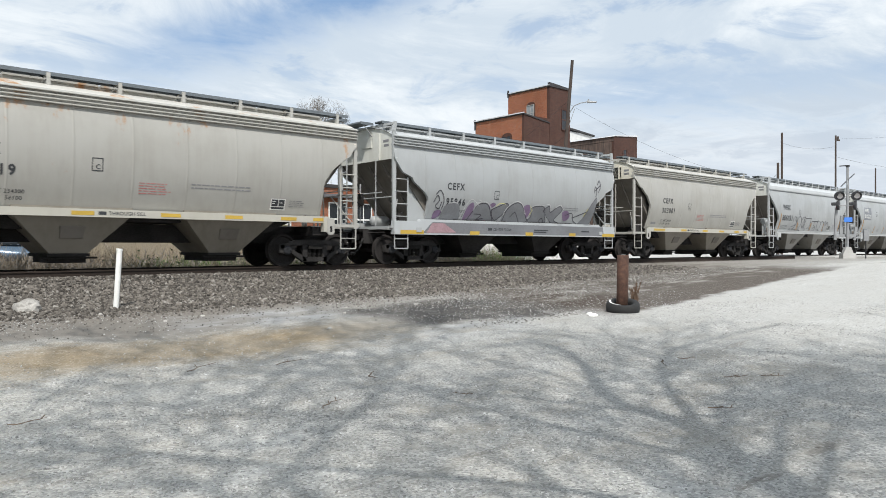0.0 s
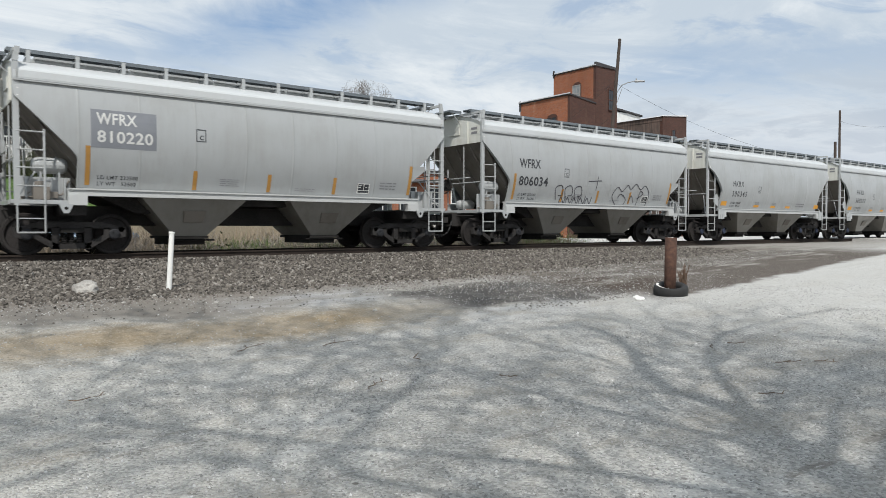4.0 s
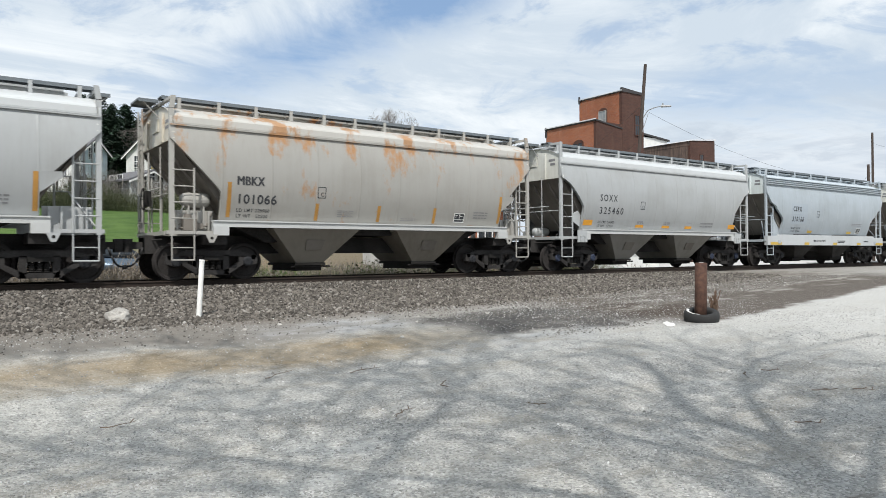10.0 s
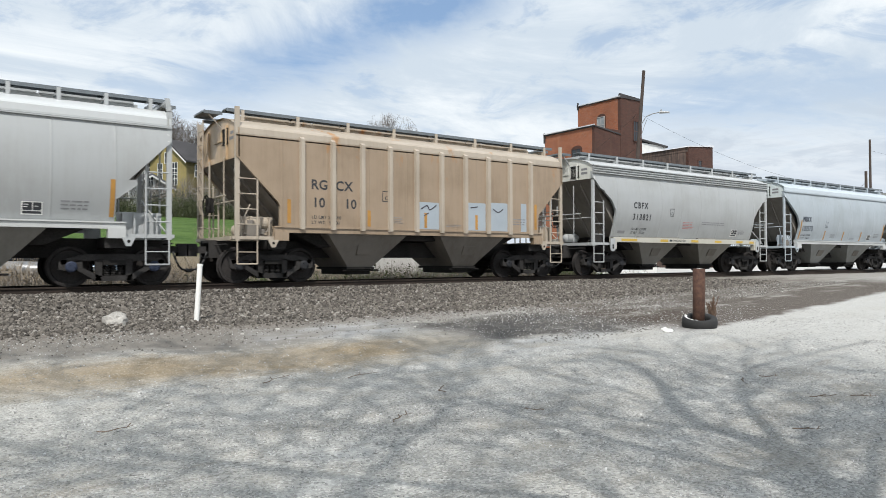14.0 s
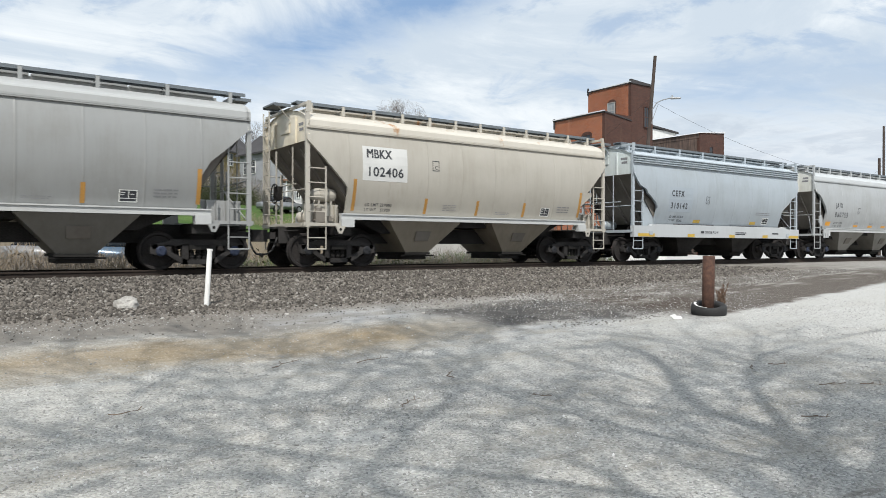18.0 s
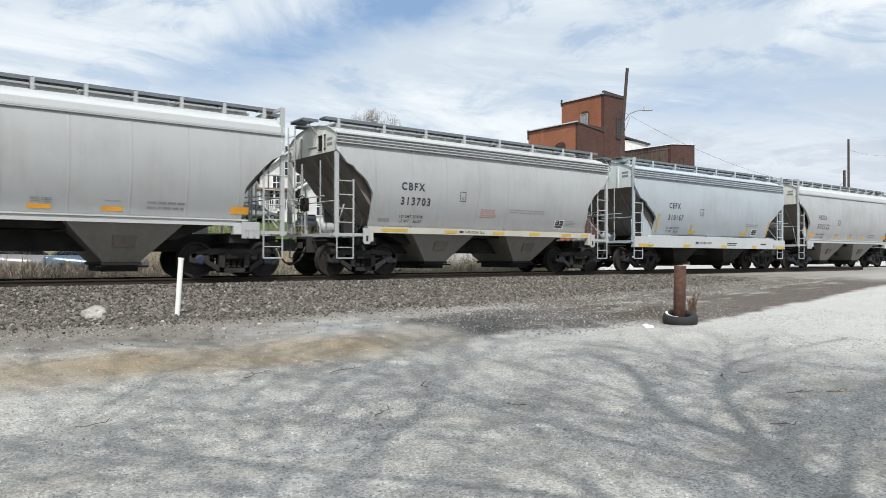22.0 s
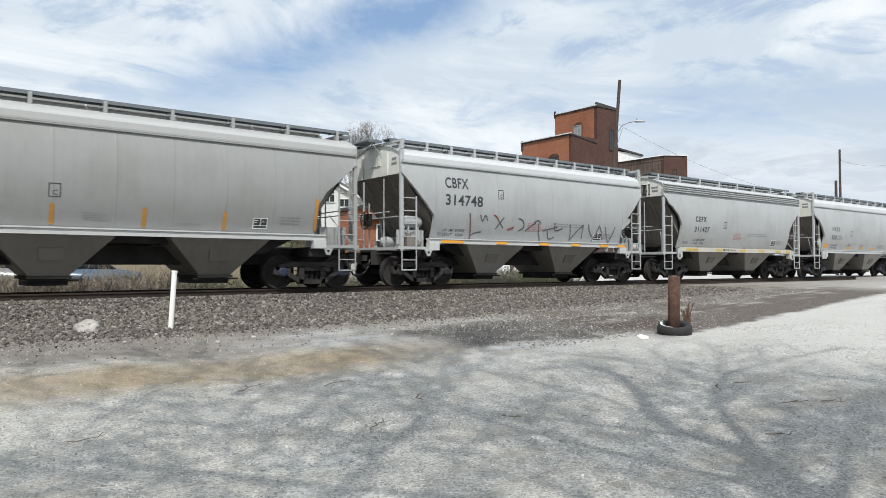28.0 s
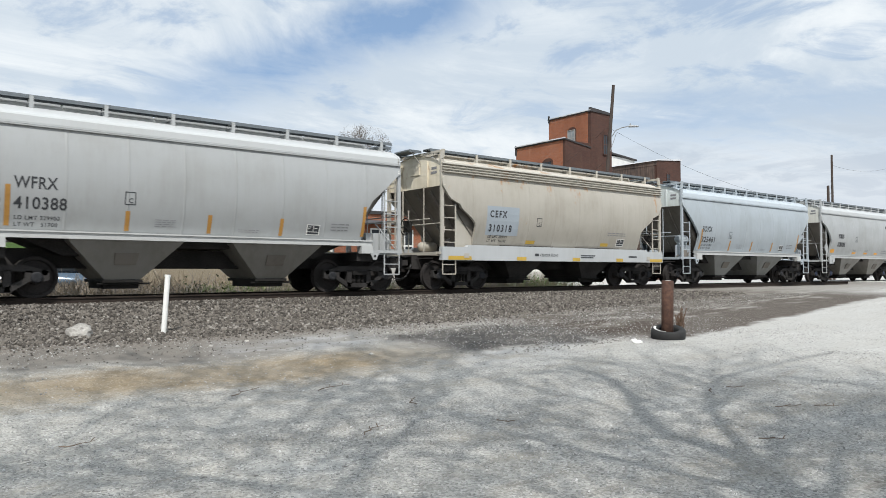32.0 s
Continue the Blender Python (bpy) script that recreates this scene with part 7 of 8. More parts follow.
def make_house(at, turn, w, d, eave, ridge, wall, gable, roof, label, porch=False, chimney=True, sink=1.5):
    """A gabled house: the gable front w wide faces -y, the ridge runs d back."""
    h = new("house")
    tagged(h, label, "house", "houses on the hill")
    h.matrix_basis = Matrix.Translation(at) @ pose(0, 0, 0, 0, 0, turn)
    for nm, b, m in (("front_wall", (-w / 2, w / 2, 0, .25), gable), ("back_wall", (-w / 2, w / 2, d - .25, d), wall), ("side_wall", (-w / 2, -w / 2 + .25, .25, d - .25), wall), ("side_wall", (w / 2 - .25, w / 2, .25, d - .25), wall)):
        bm = bmesh.new()
        box(bm, *b, -sink, eave)
        part(nm, bm, m, h)
    for y0, y1, m in ((0, .25, gable), (d - .25, d, wall)):
        bm = bmesh.new()
        prism(bm, [(-w / 2, eave), (w / 2, eave), (0, ridge)], y0, y1)
        part("gable", bm, m, h)
    k = (ridge - eave) / (w / 2)
    for s in (-1, 1):
        bm = bmesh.new()
        o = .45
        prism(bm, [(0, ridge), (s * (w / 2 + o), eave - o * k), (s * (w / 2 + o), eave - o * k + .2), (0, ridge + .2)], -.4, d + .4)
        part("roof_slope", bm, roof, h)
        bm = bmesh.new()
        prism(bm, [(0, ridge - .02), (s * (w / 2 + o), eave - o * k - .02), (s * (w / 2 + o), eave - o * k - .22), (0, ridge - .22)], -.44, -.40)
        part("barge_board", bm, WHITE_TRIM, h)
    ww = w * .13
    for x, z in ((-w * .27, .9), (w * .14, .9), (-w * .27, eave * .55), (w * .14, eave * .55)):
        if porch and z < 1:
            continue
        window(h, (x, 0, z), (1, 0, 0), ww, 1.5, GLASS_DARK)
    window(h, (-ww / 2, 0, eave * .92), (1, 0, 0), ww, 1.35, GLASS_DARK)
    for y in (1.5, d * .55, d - 2):
        window(h, (w / 2, y, eave * .5), (0, 1, 0), .9, 1.5, GLASS_DARK)
        window(h, (-w / 2, y + .9, eave * .5), (0, -1, 0), .9, 1.5, GLASS_DARK)
    if chimney:
        bm = bmesh.new()
        box(bm, -.35, .35, d * .5, d * .5 + .7, ridge - 1.0, ridge + 1.1)
        part("chimney", bm, ROOF_DARK, h)
    if porch:
        bm = bmesh.new()
        prism(bm, [(-w / 2 - .3, eave * .52), (w / 2 + .3, eave * .52), (w / 2 + .3, eave * .52 + .15), (-w / 2 - .3, eave * .52 + .15)], -2.2, .2)
        part("porch_roof", bm, plain("brown_porch_roof", (.22, .13, .09), .9), h)
        bm = bmesh.new()
        box(bm, -w / 2, w / 2, -2.0, 0, .0, .25)
        part("porch_floor", bm, WHITE_TRIM, h)
        for i in range(6):
            bm = bmesh.new()
            x = -w / 2 + i * w / 6
            box(bm, x + .1, x + w / 6 - .1, -2.0, -1.95, .25 - 1.6, .2)
            part("porch_skirt", bm, WHITE_TRIM, h)
        for i in range(5):
            bm = bmesh.new()
            x = -w / 2 + .1 + i * (w - .2) / 4
            rod(bm, (x, -1.9, .25), (x, -1.9, eave * .52), .07, 8)
            part("porch_post", bm, WHITE_TRIM, h)
        bm = bmesh.new()
        box(bm, -w / 2, w / 2, -1.93, -1.87, 1.05, 1.12)
        for i in range(28):
            x = -w / 2 + i * w / 28
            box(bm, x, x + .05, -1.92, -1.88, .3, 1.06)
        part("porch_rail", bm, WHITE_TRIM, h)
        window(h, (-w * .33, 0, .6), (1, 0, 0), w * .2, 1.7, GLASS_DARK)
        window(h, (w * .12, 0, .3), (1, 0, 0), w * .14, 2.1, GLASS_DARK)


make_house(spot(5.7, 85, 5.5), -6, 6.4, 9, 5.6, 8.4, SIDING_WHITE, SIDING_GREY, ROOF_GREY, "pale grey two storey gabled house with a porch", True)
make_house(spot(9.6, 103, 6.6), 38, 4.3, 5.6, 2.0, 3.7, SIDING_WHITE, SIDING_BLUE, ROOF_GREY, "small white house with a grey roof", False, False)
make_house(spot(14.6, 95, 5.2), -62, 6.2, 10, 4.0, 6.6, SIDING_YELLOW_SHADED, SIDING_YELLOW, ROOF_DARK, "yellow gabled house with dark roof on the hill")
make_house(spot(12.9, 99, 5.6), -50, 5.5, 8, 3.6, 6.0, SIDING_WHITE, SIDING_WHITE, ROOF_GREY, "white house with a grey roof beside the yellow house", False, False)
make_house(spot(13.4, 84, 4.5), 20, 5.0, 5, 1.8, 2.9, SIDING_GREY, SIDING_WHITE, ROOF_GREY, "low white garage below the houses", False, False)
make_house(spot(24.9, 70, 3.4), -25, 5.4, 9, 3.9, 6.0, SIDING_WHITE, SIDING_WHITE, ROOF_DARK, "white two storey house with dark roof", True)
make_house(spot(23.6, 84, 4.2), 10, 6.0, 8, 5.0, 7.4, SIDING_GREY, SIDING_GREY, ROOF_DARK, "grey gabled house behind the white house", False)
make_house(spot(28.6, 62, 2.4), -30, 6.0, 8, 3.4, 5.2, SIDING_WHITE, SIDING_WHITE, ROOF_GREY, "white cottage with grey roof near the street", False)


# ---- parked cars ----
CAR_BLUE = plain("blue_grey_car_paint", (.10, .15, .21), .25, .3, .1)
CAR_DARK = plain("dark_car_paint", (.04, .045, .05), .25, .3, .1)
CAR_SILVER = plain("silver_car_paint", (.27, .28, .29), .3, .4, .1)
GLASS_CAR = plain("car_glass", (.02, .025, .03), .05, 0, .1)


def make_parked_car(at, turn, paint_, label):
    c = new("parked_car")
    tagged(c, label, "car", "cars parked beyond the track")
    c.matrix_basis = Matrix.Translation(at) @ pose(0, 0, 0, 0, 0, turn)
    bm = bmesh.new()
    prism(bm, [(-2.2, .3), (2.2, .3), (2.25, .55), (2.15, .78), (1.2, .9), (-1.5, .95), (-2.15, .9), (-2.25, .6)], -.85, .85)
    bmesh.ops.bevel(bm, geom=bm.edges[:], offset=.06, segments=2, affect="EDGES")
    part("body", bm, paint_, c, smooth=True)
    bm = bmesh.new()
    prism(bm, [(1.15, .9), (.45, 1.38), (-.95, 1.42), (-1.7, .94)], -.72, .72)
    bmesh.ops.bevel(bm, geom=bm.edges[:], offset=.05, segments=2, affect="EDGES")
    part("cabin", bm, GLASS_CAR, c, smooth=True)
    bm = bmesh.new()
    prism(bm, [(.42, 1.39), (-.95, 1.43), (-.95, 1.47), (.42, 1.43)], -.68, .68)
    part("roof_panel", bm, paint_, c)
    for x in (-1.35, 1.35):
        for s in (-1, 1):
            w = new("wheel")
            w.parent = c
            w.location = (x, s * .8, .32)
            bm = bmesh.new()
            rod(bm, (0, -.1, 0), (0, .1, 0), .32, 20)
            part("tyre", bm, TYRE, w)
            bm = bmesh.new()
            rod(bm, (0, s * .1, 0), (0, s * .115, 0), .2, 14)
            part("rim", bm, CAR_SILVER, w)


make_parked_car(spot(11.0, 36.5), 4, CAR_BLUE, "blue grey sedan parked in dry grass beyond the track")
make_parked_car(spot(6.4, 36.5), -8, CAR_SILVER, "silver sedan parked in dry grass beyond the track")
make_parked_car(spot(26.4, 60), 60, CAR_DARK, "dark car parked beside the white house")
make_parked_car(spot(22.3, 66), 20, CAR_SILVER, "silver car parked on the hill street")


# ---- trees and brush ----
BARK = plain("grey_bark", (.12, .105, .09), .95, 0, .35, 3.0, .6)
BARK_FAR = plain("pale_bare_branches", (.13, .115, .105), .95, 0, .25)
NEEDLES = plain("dark_fir_needles", (.018, .040, .022), .9, 0, .5, 1.5)
DRY = plain("dry_brush_stems", (.26, .21, .15), .95, 0, .45, .8)
DRY_GREY = plain("grey_brush_stems", (.22, .20, .18), .95, 0, .4, .8)
BRANCHES = plain("pale_dead_twigs", (.33, .285, .215), .95, 0, .4, .8)
SHRUB = plain("olive_shrub_leaves", (.055, .065, .028), .9, 0, .5, 1.0)
GRASS = plain("spring_grass", (.075, .13, .03), .9, 0, .4, 1.0)


def limb(bm, rnd, p, d, length, r, level, most, spread=.55, up=.25, thin=.0):
    """A limb in bends, with smaller limbs from it."""
    n = 4 if level < 3 else 3
    q = Vector(p)
    d = Vector(d).normalized()
    for k in range(n):
        d = (d + Vector((rnd.gauss(0, .13), rnd.gauss(0, .13), rnd.gauss(0, .08) + up * .12))).normalized()
        e = q + d * (length / n)
        r1 = r * (1 - .16 * (k + 1))
        r, r1 = max(r, thin), max(r1, thin)
        rod(bm, q, e, r, 6 if level < 2 else (4 if level < 4 else 3), r1)
        r = r1
        q = e
        if level < most and (k > 0 or level > 0):
            for _ in range(1 if level < 2 else rnd.choice((1, 1, 2))):
                a = rnd.uniform(0, 2 * math.pi)
                u = d.orthogonal().normalized()
                v = d.cross(u)
                s = (d + (u * math.cos(a) + v * math.sin(a)) * rnd.uniform(spread, spread * 2) + Vector((0, 0, up * .5))).normalized()
                limb(bm, rnd, q, s, length * rnd.uniform(.5, .72), r * rnd.uniform(.5, .68), level + 1, most, spread, up, thin)


def bare_tree(at, height, seed, mat, most=4, r=None, label="bare spring tree with fine grey branches"):
    rnd = random.Random(seed)
    t = new("bare_tree")
    tagged(t, label, "tree", "bare trees")
    t.location = at
    r = r or height * .026
    bm = bmesh.new()
    rod(bm, (0, 0, -.5), (0, 0, height * .28), r * 1.3, 8, r)
    part("trunk", bm, mat, t)
    bm = bmesh.new()
    for k in range(12):
        a = 2 * math.pi * k / 12 + rnd.uniform(-.3, .3)
        limb(bm, rnd, (0, 0, height * rnd.uniform(.2, .28)), (math.cos(a) * .6, math.sin(a) * .6, 1), height * rnd.uniform(.42, .52), r * .7, 1, most, .6, .25, .0155)
    zz = sorted(v.co.z for v in bm.verts)
    k = height / zz[int(len(zz) * .985)]
    for v in bm.verts:
        v.co.z *= k
        v.co.x *= .85 * k
        v.co.y *= .85 * k
    c = Vector((0, 0, height * .72))
    for v in bm.verts:
        d = v.co - c
        if d.z > -.1 * height:
            f = math.sqrt((d.x / (.27 * height)) ** 2 + (d.y / (.27 * height)) ** 2 + (d.z / (.28 * height)) ** 2)
            if f > .9:
                v.co = c + d * ((.9 + .1 * (1 - math.exp(-(f - .9) * 4))) / f)
    part("crown", bm, mat, t)


def fir(at, height, seed, label="dark green fir tree behind the houses"):
    rnd = random.Random(seed)
    t = new("fir_tree")
    tagged(t, label, "tree", "fir trees")
    t.location = at
    bm = bmesh.new()
    rod(bm, (0, 0, -.5), (0, 0, height * .97), height * .018, 8, .03)
    part("trunk", bm, BARK, t)
    bm = bmesh.new()
    for k in range(520):
        f = rnd.random() ** .75
        z = height * (.08 + .90 * f)
        reach = height * .30 * (1 - f) ** .65 * rnd.choice((.45, .7, .9, 1.0, 1.2)) * rnd.uniform(.8, 1.1) + .25
        a = rnd.uniform(0, 6.28)
        d = Vector((math.cos(a), math.sin(a), rnd.uniform(-.35, .25)))
        side = Vector((-math.sin(a), math.cos(a), 0))
        for j in range(6):
            c = Vector((0, 0, z)) + d * reach * (j + 1) / 6 + Vector((rnd.gauss(0, .1), rnd.gauss(0, .1), rnd.gauss(0, .12)))
            w = reach * .16 * (1 - j / 10) + .10
            for s in (-1, 1, rnd.choice((-1, 1))):
                tip = c + side * s * w * rnd.uniform(.5, 1.3) + d * w * rnd.uniform(.2, 1.0) + Vector((0, 0, rnd.uniform(-.7, .5) * w))
                bm.faces.new([bm.verts.new(c + d * .16), bm.verts.new(tip), bm.verts.new(c - d * .16 + Vector((0, 0, rnd.uniform(-.1, .2))))])
    part("foliage", bm, NEEDLES, t)


def shrub_row(name, points, mat, label, n, h, seed, leafy=True, stem=.008):
    """A thicket in one piece: many thin stems and small leaves."""
    rnd = random.Random(seed)
    verts, faces = [], []
    def tri(a, b, c):
        i = len(verts)
        verts.extend((tuple(a), tuple(b), tuple(c)))
        faces.append((i, i + 1, i + 2))
    for _ in range(n):
        i = rnd.randrange(len(points) - 1)
        b = Vector(points[i]).lerp(Vector(points[i + 1]), rnd.random())
        b = b + Vector((rnd.gauss(0, .5), rnd.gauss(0, .9), 0))
        b.z = ground_z(b.x, b.y) - .05
        hh = h * rnd.uniform(.35, 1.1) * (.6 + .6 * noise.noise(Vector((b.x * .4, b.y * .4, seed))) + .3)
        d = Vector((rnd.gauss(0, .35), rnd.gauss(0, .35), 1)).normalized()
        s = Vector((rnd.gauss(0, 1), rnd.gauss(0, 1), 0)).normalized() * (stem if not leafy else .012)
        p = b
        for k in range(3):
            e = p + d * hh / 3
            tri(p - s, p + s, e)
            if rnd.random() < .8:
                f = e + Vector((rnd.gauss(0, .25), rnd.gauss(0, .25), rnd.uniform(-.1, .25))) * hh * .5
                tri(p - s * .7, p + s * .7, f)
            p = e
            d = (d + Vector((rnd.gauss(0, .4), rnd.gauss(0, .4), rnd.gauss(0, .3)))).normalized()
            if leafy:
                for _ in range(5):
                    c = e + Vector((rnd.gauss(0, .22), rnd.gauss(0, .22), rnd.gauss(0, .2)))
                    q = rnd.uniform(.05, .13)
                    tri(c, c + Vector((rnd.uniform(-q, q), rnd.uniform(-q, q), rnd.uniform(-q, q))), c + Vector((rnd.uniform(-q, q), rnd.uniform(-q, q), rnd.uniform(-q, q))))
    me = bpy.data.meshes.new(name)
    me.from_pydata(verts, [], faces)
    ob = put(name, me, mat, None, label)
    tagged(ob, category="brush", kind="stuff")


def make_green():
    for az, dist, el in ((8.0, 112, 10.6), (8.8, 116, 11.7), (9.7, 113, 12.0), (10.7, 110, 11.2), (11.6, 116, 11.3), (12.4, 120, 10.2)):
        p = spot(az, dist)
        fir(p, spot(az, dist, el).z - p.z, int(az * 10))
    for az, dist, el, most in ((14.2, 108, 11.8, 5), (16.0, 112, 10.9, 5), (12.9, 120, 10.8, 4), (31.6, 110, 12.0, 5), (40.7, 90, 9.35, 4), (20.0, 118, 9.8, 4), (26.5, 105, 8.6, 4), (2.5, 112, 10.3, 4)):
        p = spot(az, dist)
        bare_tree(p, spot(az, dist, el).z - p.z, int(az * 7), BARK_FAR, most)
    shrub_row("dry_brush", [(-14, 23.2, 0), (-4, 23.4, 0), (6, 23.6, 0), (15, 23.6, 0), (22, 23.4, 0)], DRY_GREY, "tangled grey brush beyond the track", 11000, 1.35, 3, False)
    shrub_row("dry_grass", [(-14, 22.4, 0), (0, 22.5, 0), (10, 22.5, 0), (26, 22.4, 0)], DRY, "dry tan weeds along the ballast edge", 9000, .95, 4, False)
    shrub_row("grass_tufts", [(9, 24.0, 0), (14, 24.2, 0), (20, 24.8, 0), (28, 25.5, 0)], GRASS, "green grass tufts beside the street", 7000, 1.0, 6, False)
    shrub_row("olive_bush", [(12.6, 23.7, 0), (13.6, 23.8, 0), (14.9, 23.7, 0)], SHRUB, "low olive bush at the foot of the ballast", 420, .85, 17, True)
    shrub_row("olive_bush", [(8.0, 24.4, 0), (8.9, 24.5, 0)], SHRUB, "low olive bush at the foot of the ballast", 160, .7, 18, True)
    shrub_row("twig_tangle", [(-6, 22.7, 0), (2, 22.8, 0), (8, 22.9, 0), (13, 23.2, 0)], BRANCHES, "tangle of pale dead twigs beyond the rails", 9000, .75, 19, False, .011)
    shrub_row("tall_weeds", [(-14, 26.0, 0), (-4, 26.3, 0), (6, 26.5, 0), (13, 26.5, 0)], DRY, "tall dry tan weeds in the rough ground", 9000, 1.45, 15, False)
    hedge = [tuple(spot(a, 80)) for a in (-3, 1, 5, 9, 13, 17, 20)]
    shrub_row("hedge", hedge, SHRUB, "olive brown hedge below the houses", 4200, 2.6, 7, True)
    shrub_row("brush_thicket", [tuple(spot(a, 84)) for a in (-3, 3, 8, 12, 16, 21)], DRY_GREY, "bare grey thicket below the houses", 5200, 4.6, 8, False, .022)
    shrub_row("street_brush", [tuple(spot(a, 56)) for a in (18, 21, 24, 27, 30)], DRY, "dry brush beside the street", 1500, 1.3, 9, False)

    rnd = random.Random(31)
    pale = plain("bleached_dead_wood", (.34, .31, .27), .9, 0, .3)
    for k in range(16):
        x, y = rnd.uniform(-4, 9), rnd.uniform(21.9, 22.9)
        bm = bmesh.new()
        limb(bm, rnd, (0, 0, .05), (rnd.choice((-1, 1)), rnd.uniform(-.3, .3), rnd.uniform(.12, .4)), rnd.uniform(1.0, 2.2), .028, 2, 3, .5, .1, .007)
        b = part("fallen_branch", bm, pale, None, "bleached dead branch lying beyond the track")
        tagged(b, category="branch", group="dead branches beyond the track")
        b.location = (x, y, ground_z(x, y) + .02)


make_green()


# ---- the big tree behind the eye, which shades the drive ----
def make_yard_tree():
    rnd = random.Random(11)
    base = Vector((1.6, -2.1, 0))
    t = new("yard_tree")
    tagged(t, "tall bare shade tree standing by the gravel drive", "tree")
    t.location = base
    bm = bmesh.new()
    rod(bm, (0, 0, -.3), (0.0, 0, 3.0), .24, 12, .18)
    rod(bm, (0, 0, 3.0), (.24, -.04, 7.3), .19, 12, .165)
    part("trunk", bm, BARK, t)
    bm = bmesh.new()
    def sweep(pts, r0, r1, first=.2, most=3):
        P = [Vector(p) for p in curve3(pts)]
        k = len(P)
        for i in range(k - 1):
            ra = r0 + (r1 - r0) * i / (k - 1)
            rb = r0 + (r1 - r0) * (i + 1) / (k - 1)
            rod(bm, P[i], P[i + 1], ra, 8, rb)
            if i > first * k and rnd.random() < .95:
                d = (P[i + 1] - P[i]).normalized()
                a = rnd.uniform(0, 6.28)
                u = d.orthogonal().normalized()
                s = d + (u * math.cos(a) + d.cross(u) * math.sin(a)) * rnd.uniform(.6, 1.3)
                limb(bm, rnd, P[i + 1], s, rnd.uniform(1.2, 2.6), max(.015, rb * .36), 2, most, .6, .15)
    def curve3(pts):
        P = [Vector(p) for p in pts]
        out = []
        for i in range(len(P) - 1):
            a, b, c, d = P[max(i - 1, 0)], P[i], P[i + 1], P[min(i + 2, len(P) - 1)]
            for q in range(4):
                s = q / 4
                out.append(0.5 * ((2 * b) + (c - a) * s + (2 * a - 5 * b + 4 * c - d) * s * s + (3 * b - a - 3 * c + d) * s ** 3))
        return out + [P[-1]]
    sweep([(0.22, 0.10, 7.2), (0.22, -0.02, 8.1), (0.09, -0.11, 9.0), (-0.15, 0.01, 9.9), (0.04, 0.20, 10.8), (0.19, 0.17, 11.8), (0.48, 0.49, 12.7), (0.35, 0.56, 13.6), (-0.07, 0.65, 14.5)], .16, .03, .4)
    sweep([(0.22, 0.25, 7.4), (0.43, 0.14, 8.1), (0.59, 0.11, 8.8), (0.82, 0.19, 9.4), (1.17, 0.27, 10.1), (1.56, 0.29, 10.8), (2.03, 0.21, 11.5), (2.54, 0.07, 12.1), (3.24, -0.36, 12.8), (5.10, -0.78, 13.5)], .088, .026, .35)
    sweep([(1.02, 0.40, 7.4), (1.15, 0.22, 8.4), (1.85, -0.44, 9.5), (2.79, -0.95, 10.5)], .045, .018)
    sweep([(0.27, 0.29, 6.0), (1.41, 0.36, 7.0), (2.15, 0.08, 8.0), (3.08, -0.40, 9.0)], .05, .02, .0)
    sweep([(0.34, 0.49, 5.2), (1.21, 0.30, 6.1), (1.78, 0.01, 7.1), (2.55, -0.37, 8.0)], .05, .02, .0)
    sweep([(.0, .0, 6.2), (-1.5, .2, 7.1), (-2.6, .4, 7.9), (-3.4, .65, 9.0), (-2.99, .86, 10.0), (-2.3, 1.02, 11.5)], .065, .03, .5)
    sweep([(.0, .0, 5.8), (-1.6, .6, 7.6), (-3.2, 1.2, 8.8), (-4.6, 1.9, 9.8), (-6.0, 2.4, 10.6)], .048, .02)
    sweep([(.0, .05, 7.4), (-.9, .7, 9.0), (-1.7, 1.1, 10.6), (-2.2, 1.2, 12.2)], .06, .022)
    sweep([(.9, .4, 7.9), (2.2, -.4, 9.0), (3.4, -1.2, 10.0), (4.8, -1.8, 10.8)], .06, .022)
    sweep([(-.1, .0, 9.5), (-1.4, .2, 11.2), (-2.6, .1, 12.8), (-3.4, .4, 14.2)], .05, .02)
    part("crown", bm, BARK, t)


make_yard_tree()


def make_back_tree():
    rnd = random.Random(5)
    t = new("shade_tree")
    tagged(t, "tall bare shade tree with many fine twigs", "tree")
    t.location = (-2.3, -6.2, 0)
    bm = bmesh.new()
    rod(bm, (0, 0, -.3), (.1, 0, 6.0), .26, 12, .17)
    part("trunk", bm, BARK, t)
    bm = bmesh.new()
    for k in range(8):
        a = 2 * math.pi * k / 8 + rnd.uniform(-.3, .3)
        limb(bm, rnd, (.1, 0, rnd.uniform(5.0, 6.0)), (math.cos(a) * .6, math.sin(a) * .6, 1), rnd.uniform(7.0, 9.0), .10, 1, 5, .6, .2, .0175)
    part("crown", bm, BARK, t)


make_back_tree()


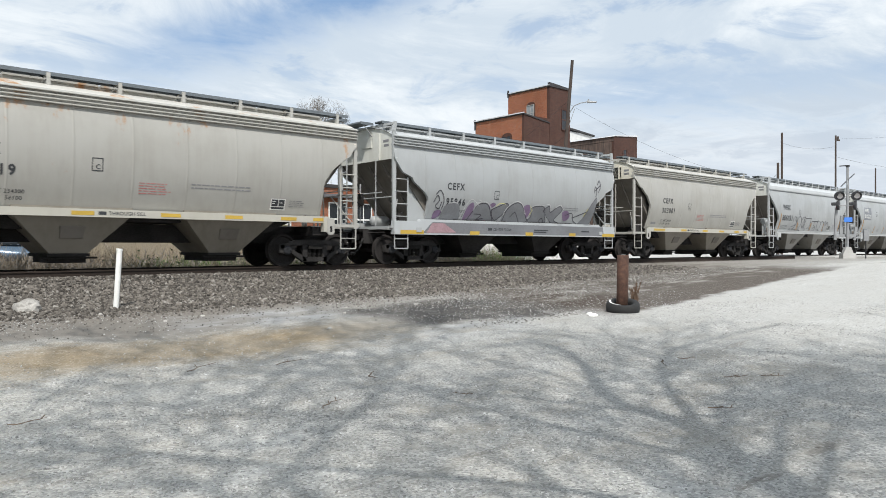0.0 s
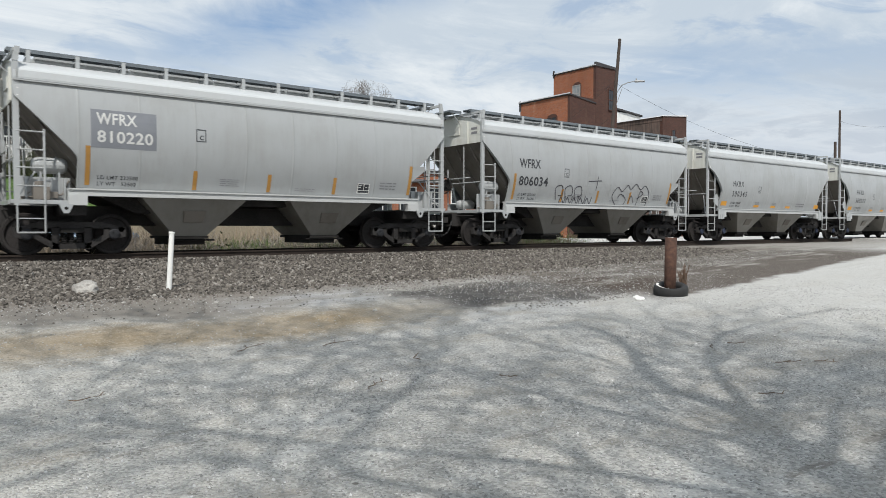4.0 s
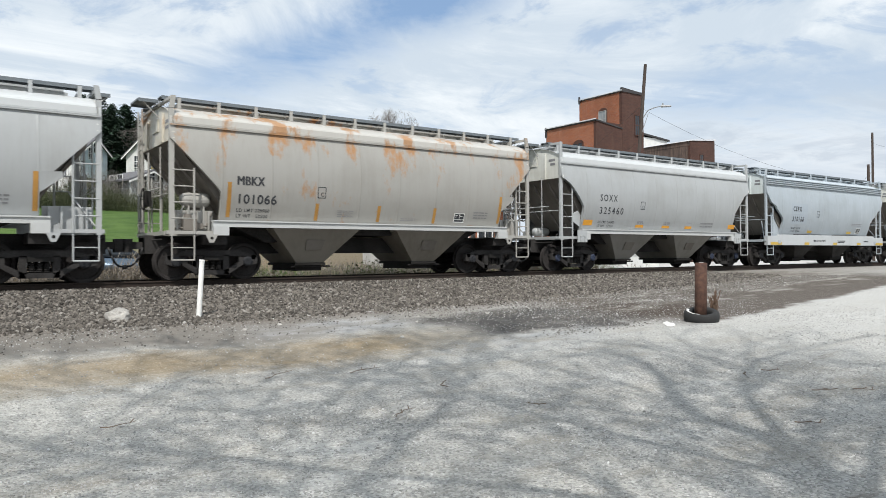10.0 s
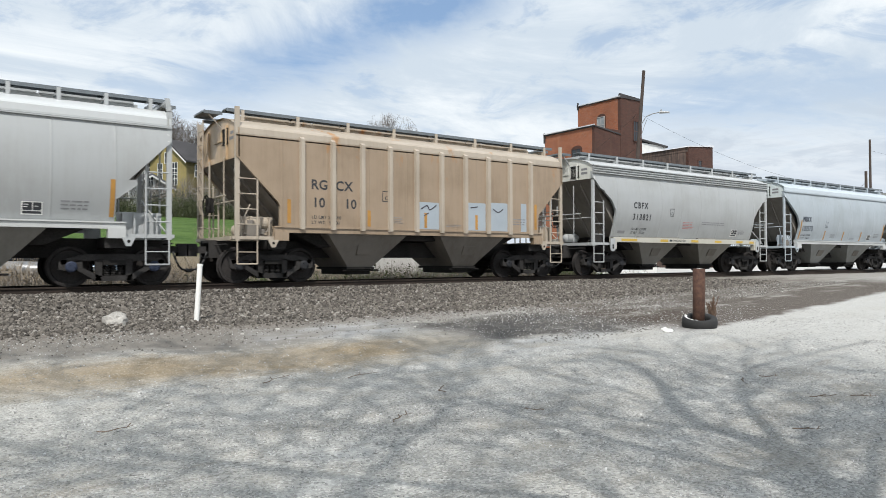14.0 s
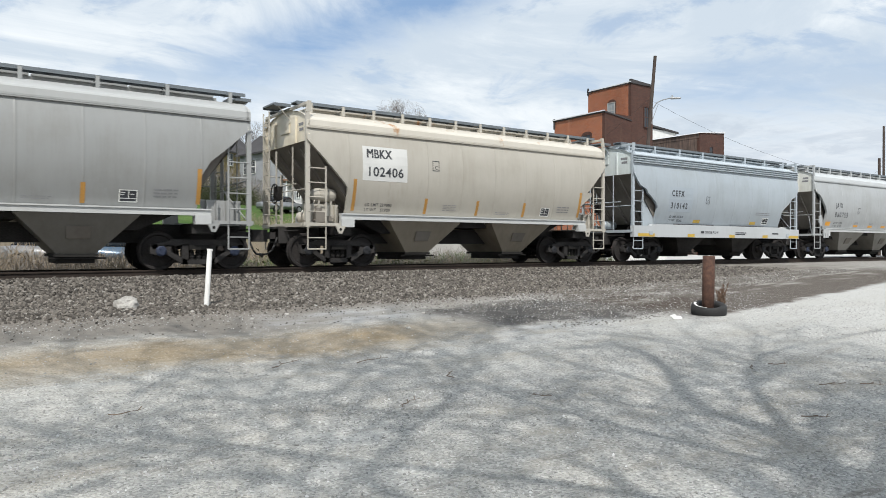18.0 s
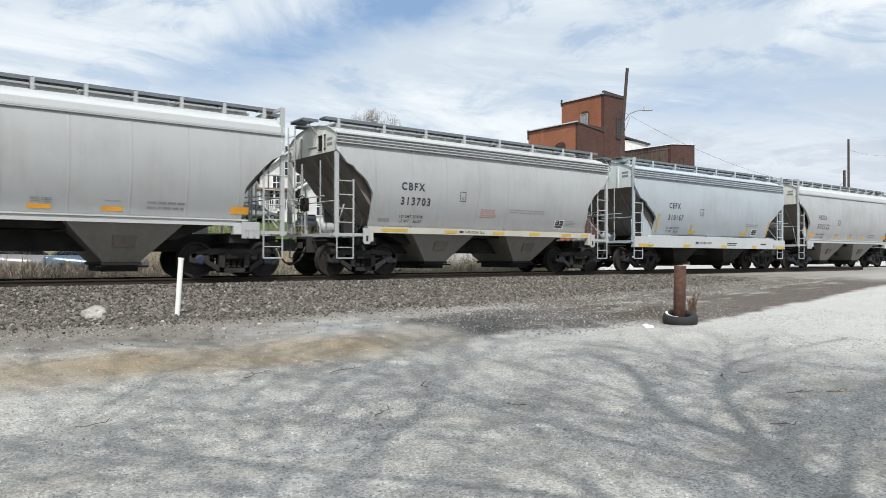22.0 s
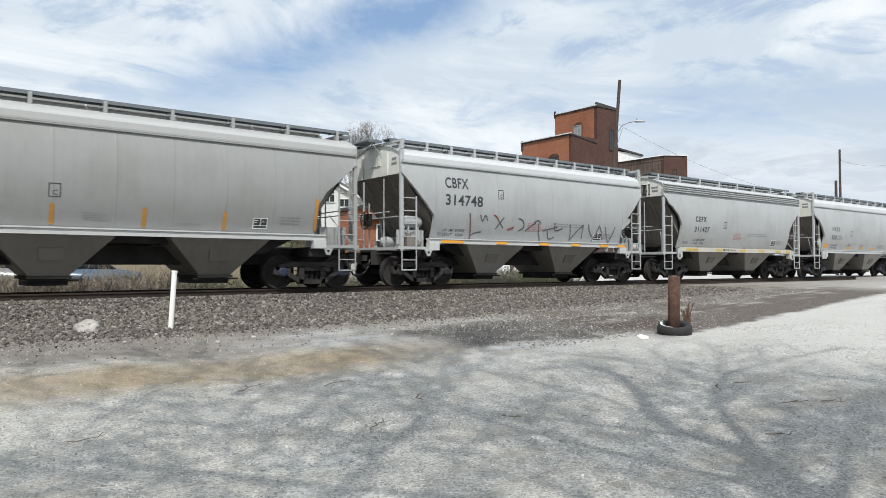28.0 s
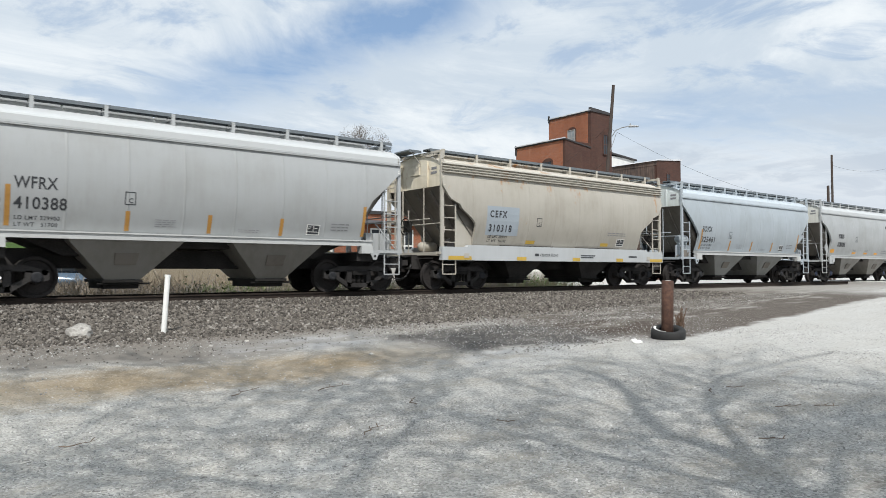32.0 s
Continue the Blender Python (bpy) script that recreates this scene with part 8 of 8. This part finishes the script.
# ---- loose stones ----
def stones(name, n, area, size, mat, label, seed, keep=None):
    """Loose stones as one piece, lying on the ground."""
    rnd = random.Random(seed)
    x0, x1, y0, y1 = area
    shapes = []
    for _ in range(8):
        vs = [Vector(v) for v in ((1, 0, 0), (-1, 0, 0), (0, 1, 0), (0, -1, 0), (0, 0, 1), (0, 0, -1), (.7, .7, .3), (-.7, .6, -.2), (.6, -.7, .4), (-.6, -.6, .3))]
        vs = [v * rnd.uniform(.7, 1.15) + Vector((rnd.gauss(0, .12), rnd.gauss(0, .12), rnd.gauss(0, .1))) for v in vs]
        bm = bmesh.new()
        for v in vs:
            bm.verts.new(v)
        hull = bmesh.ops.convex_hull(bm, input=bm.verts[:])
        bm.verts.ensure_lookup_table()
        bm.verts.index_update()
        shapes.append(([v.co.copy() for v in bm.verts], [[v.index for v in f.verts] for f in bm.faces]))
        bm.free()
    verts, faces = [], []
    for _ in range(n):
        x, y = rnd.uniform(x0, x1), rnd.uniform(y0, y1)
        if keep and not keep(x, y, rnd):
            continue
        s = size * rnd.uniform(.55, 1.35) * (min(1, .35 + .65 * smoothstep((y - 12.2) / 2.2)) if size > .02 else 1)
        m = pose(x, y, ground_z(x, y) + s * .25, rnd.uniform(0, 360), rnd.uniform(0, 360), rnd.uniform(0, 360))
        vs, fs = rnd.choice(shapes)
        k = len(verts)
        for v in vs:
            q = m @ (Vector((v.x, v.y, v.z * .75)) * s)
            verts.append(tuple(q))
        faces.extend([[i + k for i in f] for f in fs])
    me = bpy.data.meshes.new(name)
    me.from_pydata(verts, [], faces)
    ob = put(name, me, mat, None, label)
    tagged(ob, category="stones", kind="stuff")


def stone_material(name, a, b, c):
    def build(n, p):
        g = n.add("ShaderNodeNewGeometry")
        tc = n.add("ShaderNodeTexCoord").outputs["Object"]
        r = g.outputs["Random Per Island"]
        col = n.mix(r, a, b)
        col = n.mix(n.ramp(r, .90, .96), col, c)
        fine = n.noise(tc, 60, 3)
        n.link(n.mix(n.math("MULTIPLY", fine, .4), col, a), p.inputs["Base Color"])
        n.val(p.inputs["Roughness"], .9)
    return material(name, build)


BALLAST = stone_material("crushed_ballast", (.040, .035, .030), (.235, .212, .185), (.33, .31, .28))
CHIPS = stone_material("limestone_chips", (.24, .235, .225), (.52, .52, .51), (.72, .72, .71))
stones("ballast_stones", 60000, (-3, 26, 11.6, 17.95), .039, BALLAST, "grey brown crushed ballast stones on the track shoulder", 1, lambda x, y, r: r.random() < (max(.10, min(1, (y - 13.2) / 1.3))) * (1 if x < 18 else max(.1, (27 - x) / 9)))
stones("ballast_stones", 5000, (-3, 24, 17.95, 20.2), .045, BALLAST, "grey brown crushed ballast stones between the rails", 2)
stones("gravel_chips", 40000, (-1, 17, 2.2, 14.0), .011, CHIPS, "loose pale limestone chips on the drive", 3, lambda x, y, r: r.random() < (.45 + .9 * noise.noise(Vector((x * .6, y * .6, 2)))) * (.25 if 8.8 < y < 12.5 and x < 8 else 1))

SHALE = stone_material("mixed_gravel", (.09, .082, .074), (.32, .305, .28), (.56, .55, .53))
stones("apron_gravel", 22000, (7.0, 27, 8.9, 13.6), .018, SHALE, "mixed loose gravel between the drive and the ballast", 5, lambda x, y, r: y > 7.4 + .1 * x and (x < 12.2 or y > 9.5 + .1 * x) and r.random() < (.35 + .9 * noise.noise(Vector((x * .5, y * 1.2, 7))) + .03 * (x - 6)) * smoothstep((x - 7.5) / 3))
stones("fine_grit", 22000, (.4, 9.5, 2.3, 6.6), .0075, CHIPS, "fine pale limestone grit on the near drive", 6, lambda x, y, r: r.random() < .55 + .9 * noise.noise(Vector((x * .9, y * .9, 4))))


def motions():
    """The train runs towards -x at an even 12.5 metres a second."""
    for x0, car in TRAIN:
        walk(car, [(t, pose(x0 - 12.538 * t, TRACK_Y, RAIL_Z)) for t in (0.0, 8.0, 16.0, 24.0, 32.0)])
    # each wheelset rolls along the stretch that lies before the drive
    for w, x0, dx in WHEELS:
        a = min(32.0, max(0.0, (x0 - 62) / 12.538))
        b = max(0.0, min(32.0, (x0 + 8) / 12.538))
        times = [0.0] + [a + (b - a) * i / max(1, math.ceil((b - a) * 24)) for i in range(math.ceil((b - a) * 24) + 1)] + [32.0]
        rows = {}
        for t in times:
            rows[round(t, 4)] = pose(dx, 0, .457, 0, -math.degrees((min(max(t, a), b) - a) * 12.538 / .457), 0)
        walk(w, sorted(rows.items(), key=lambda r: r[0]))


motions()
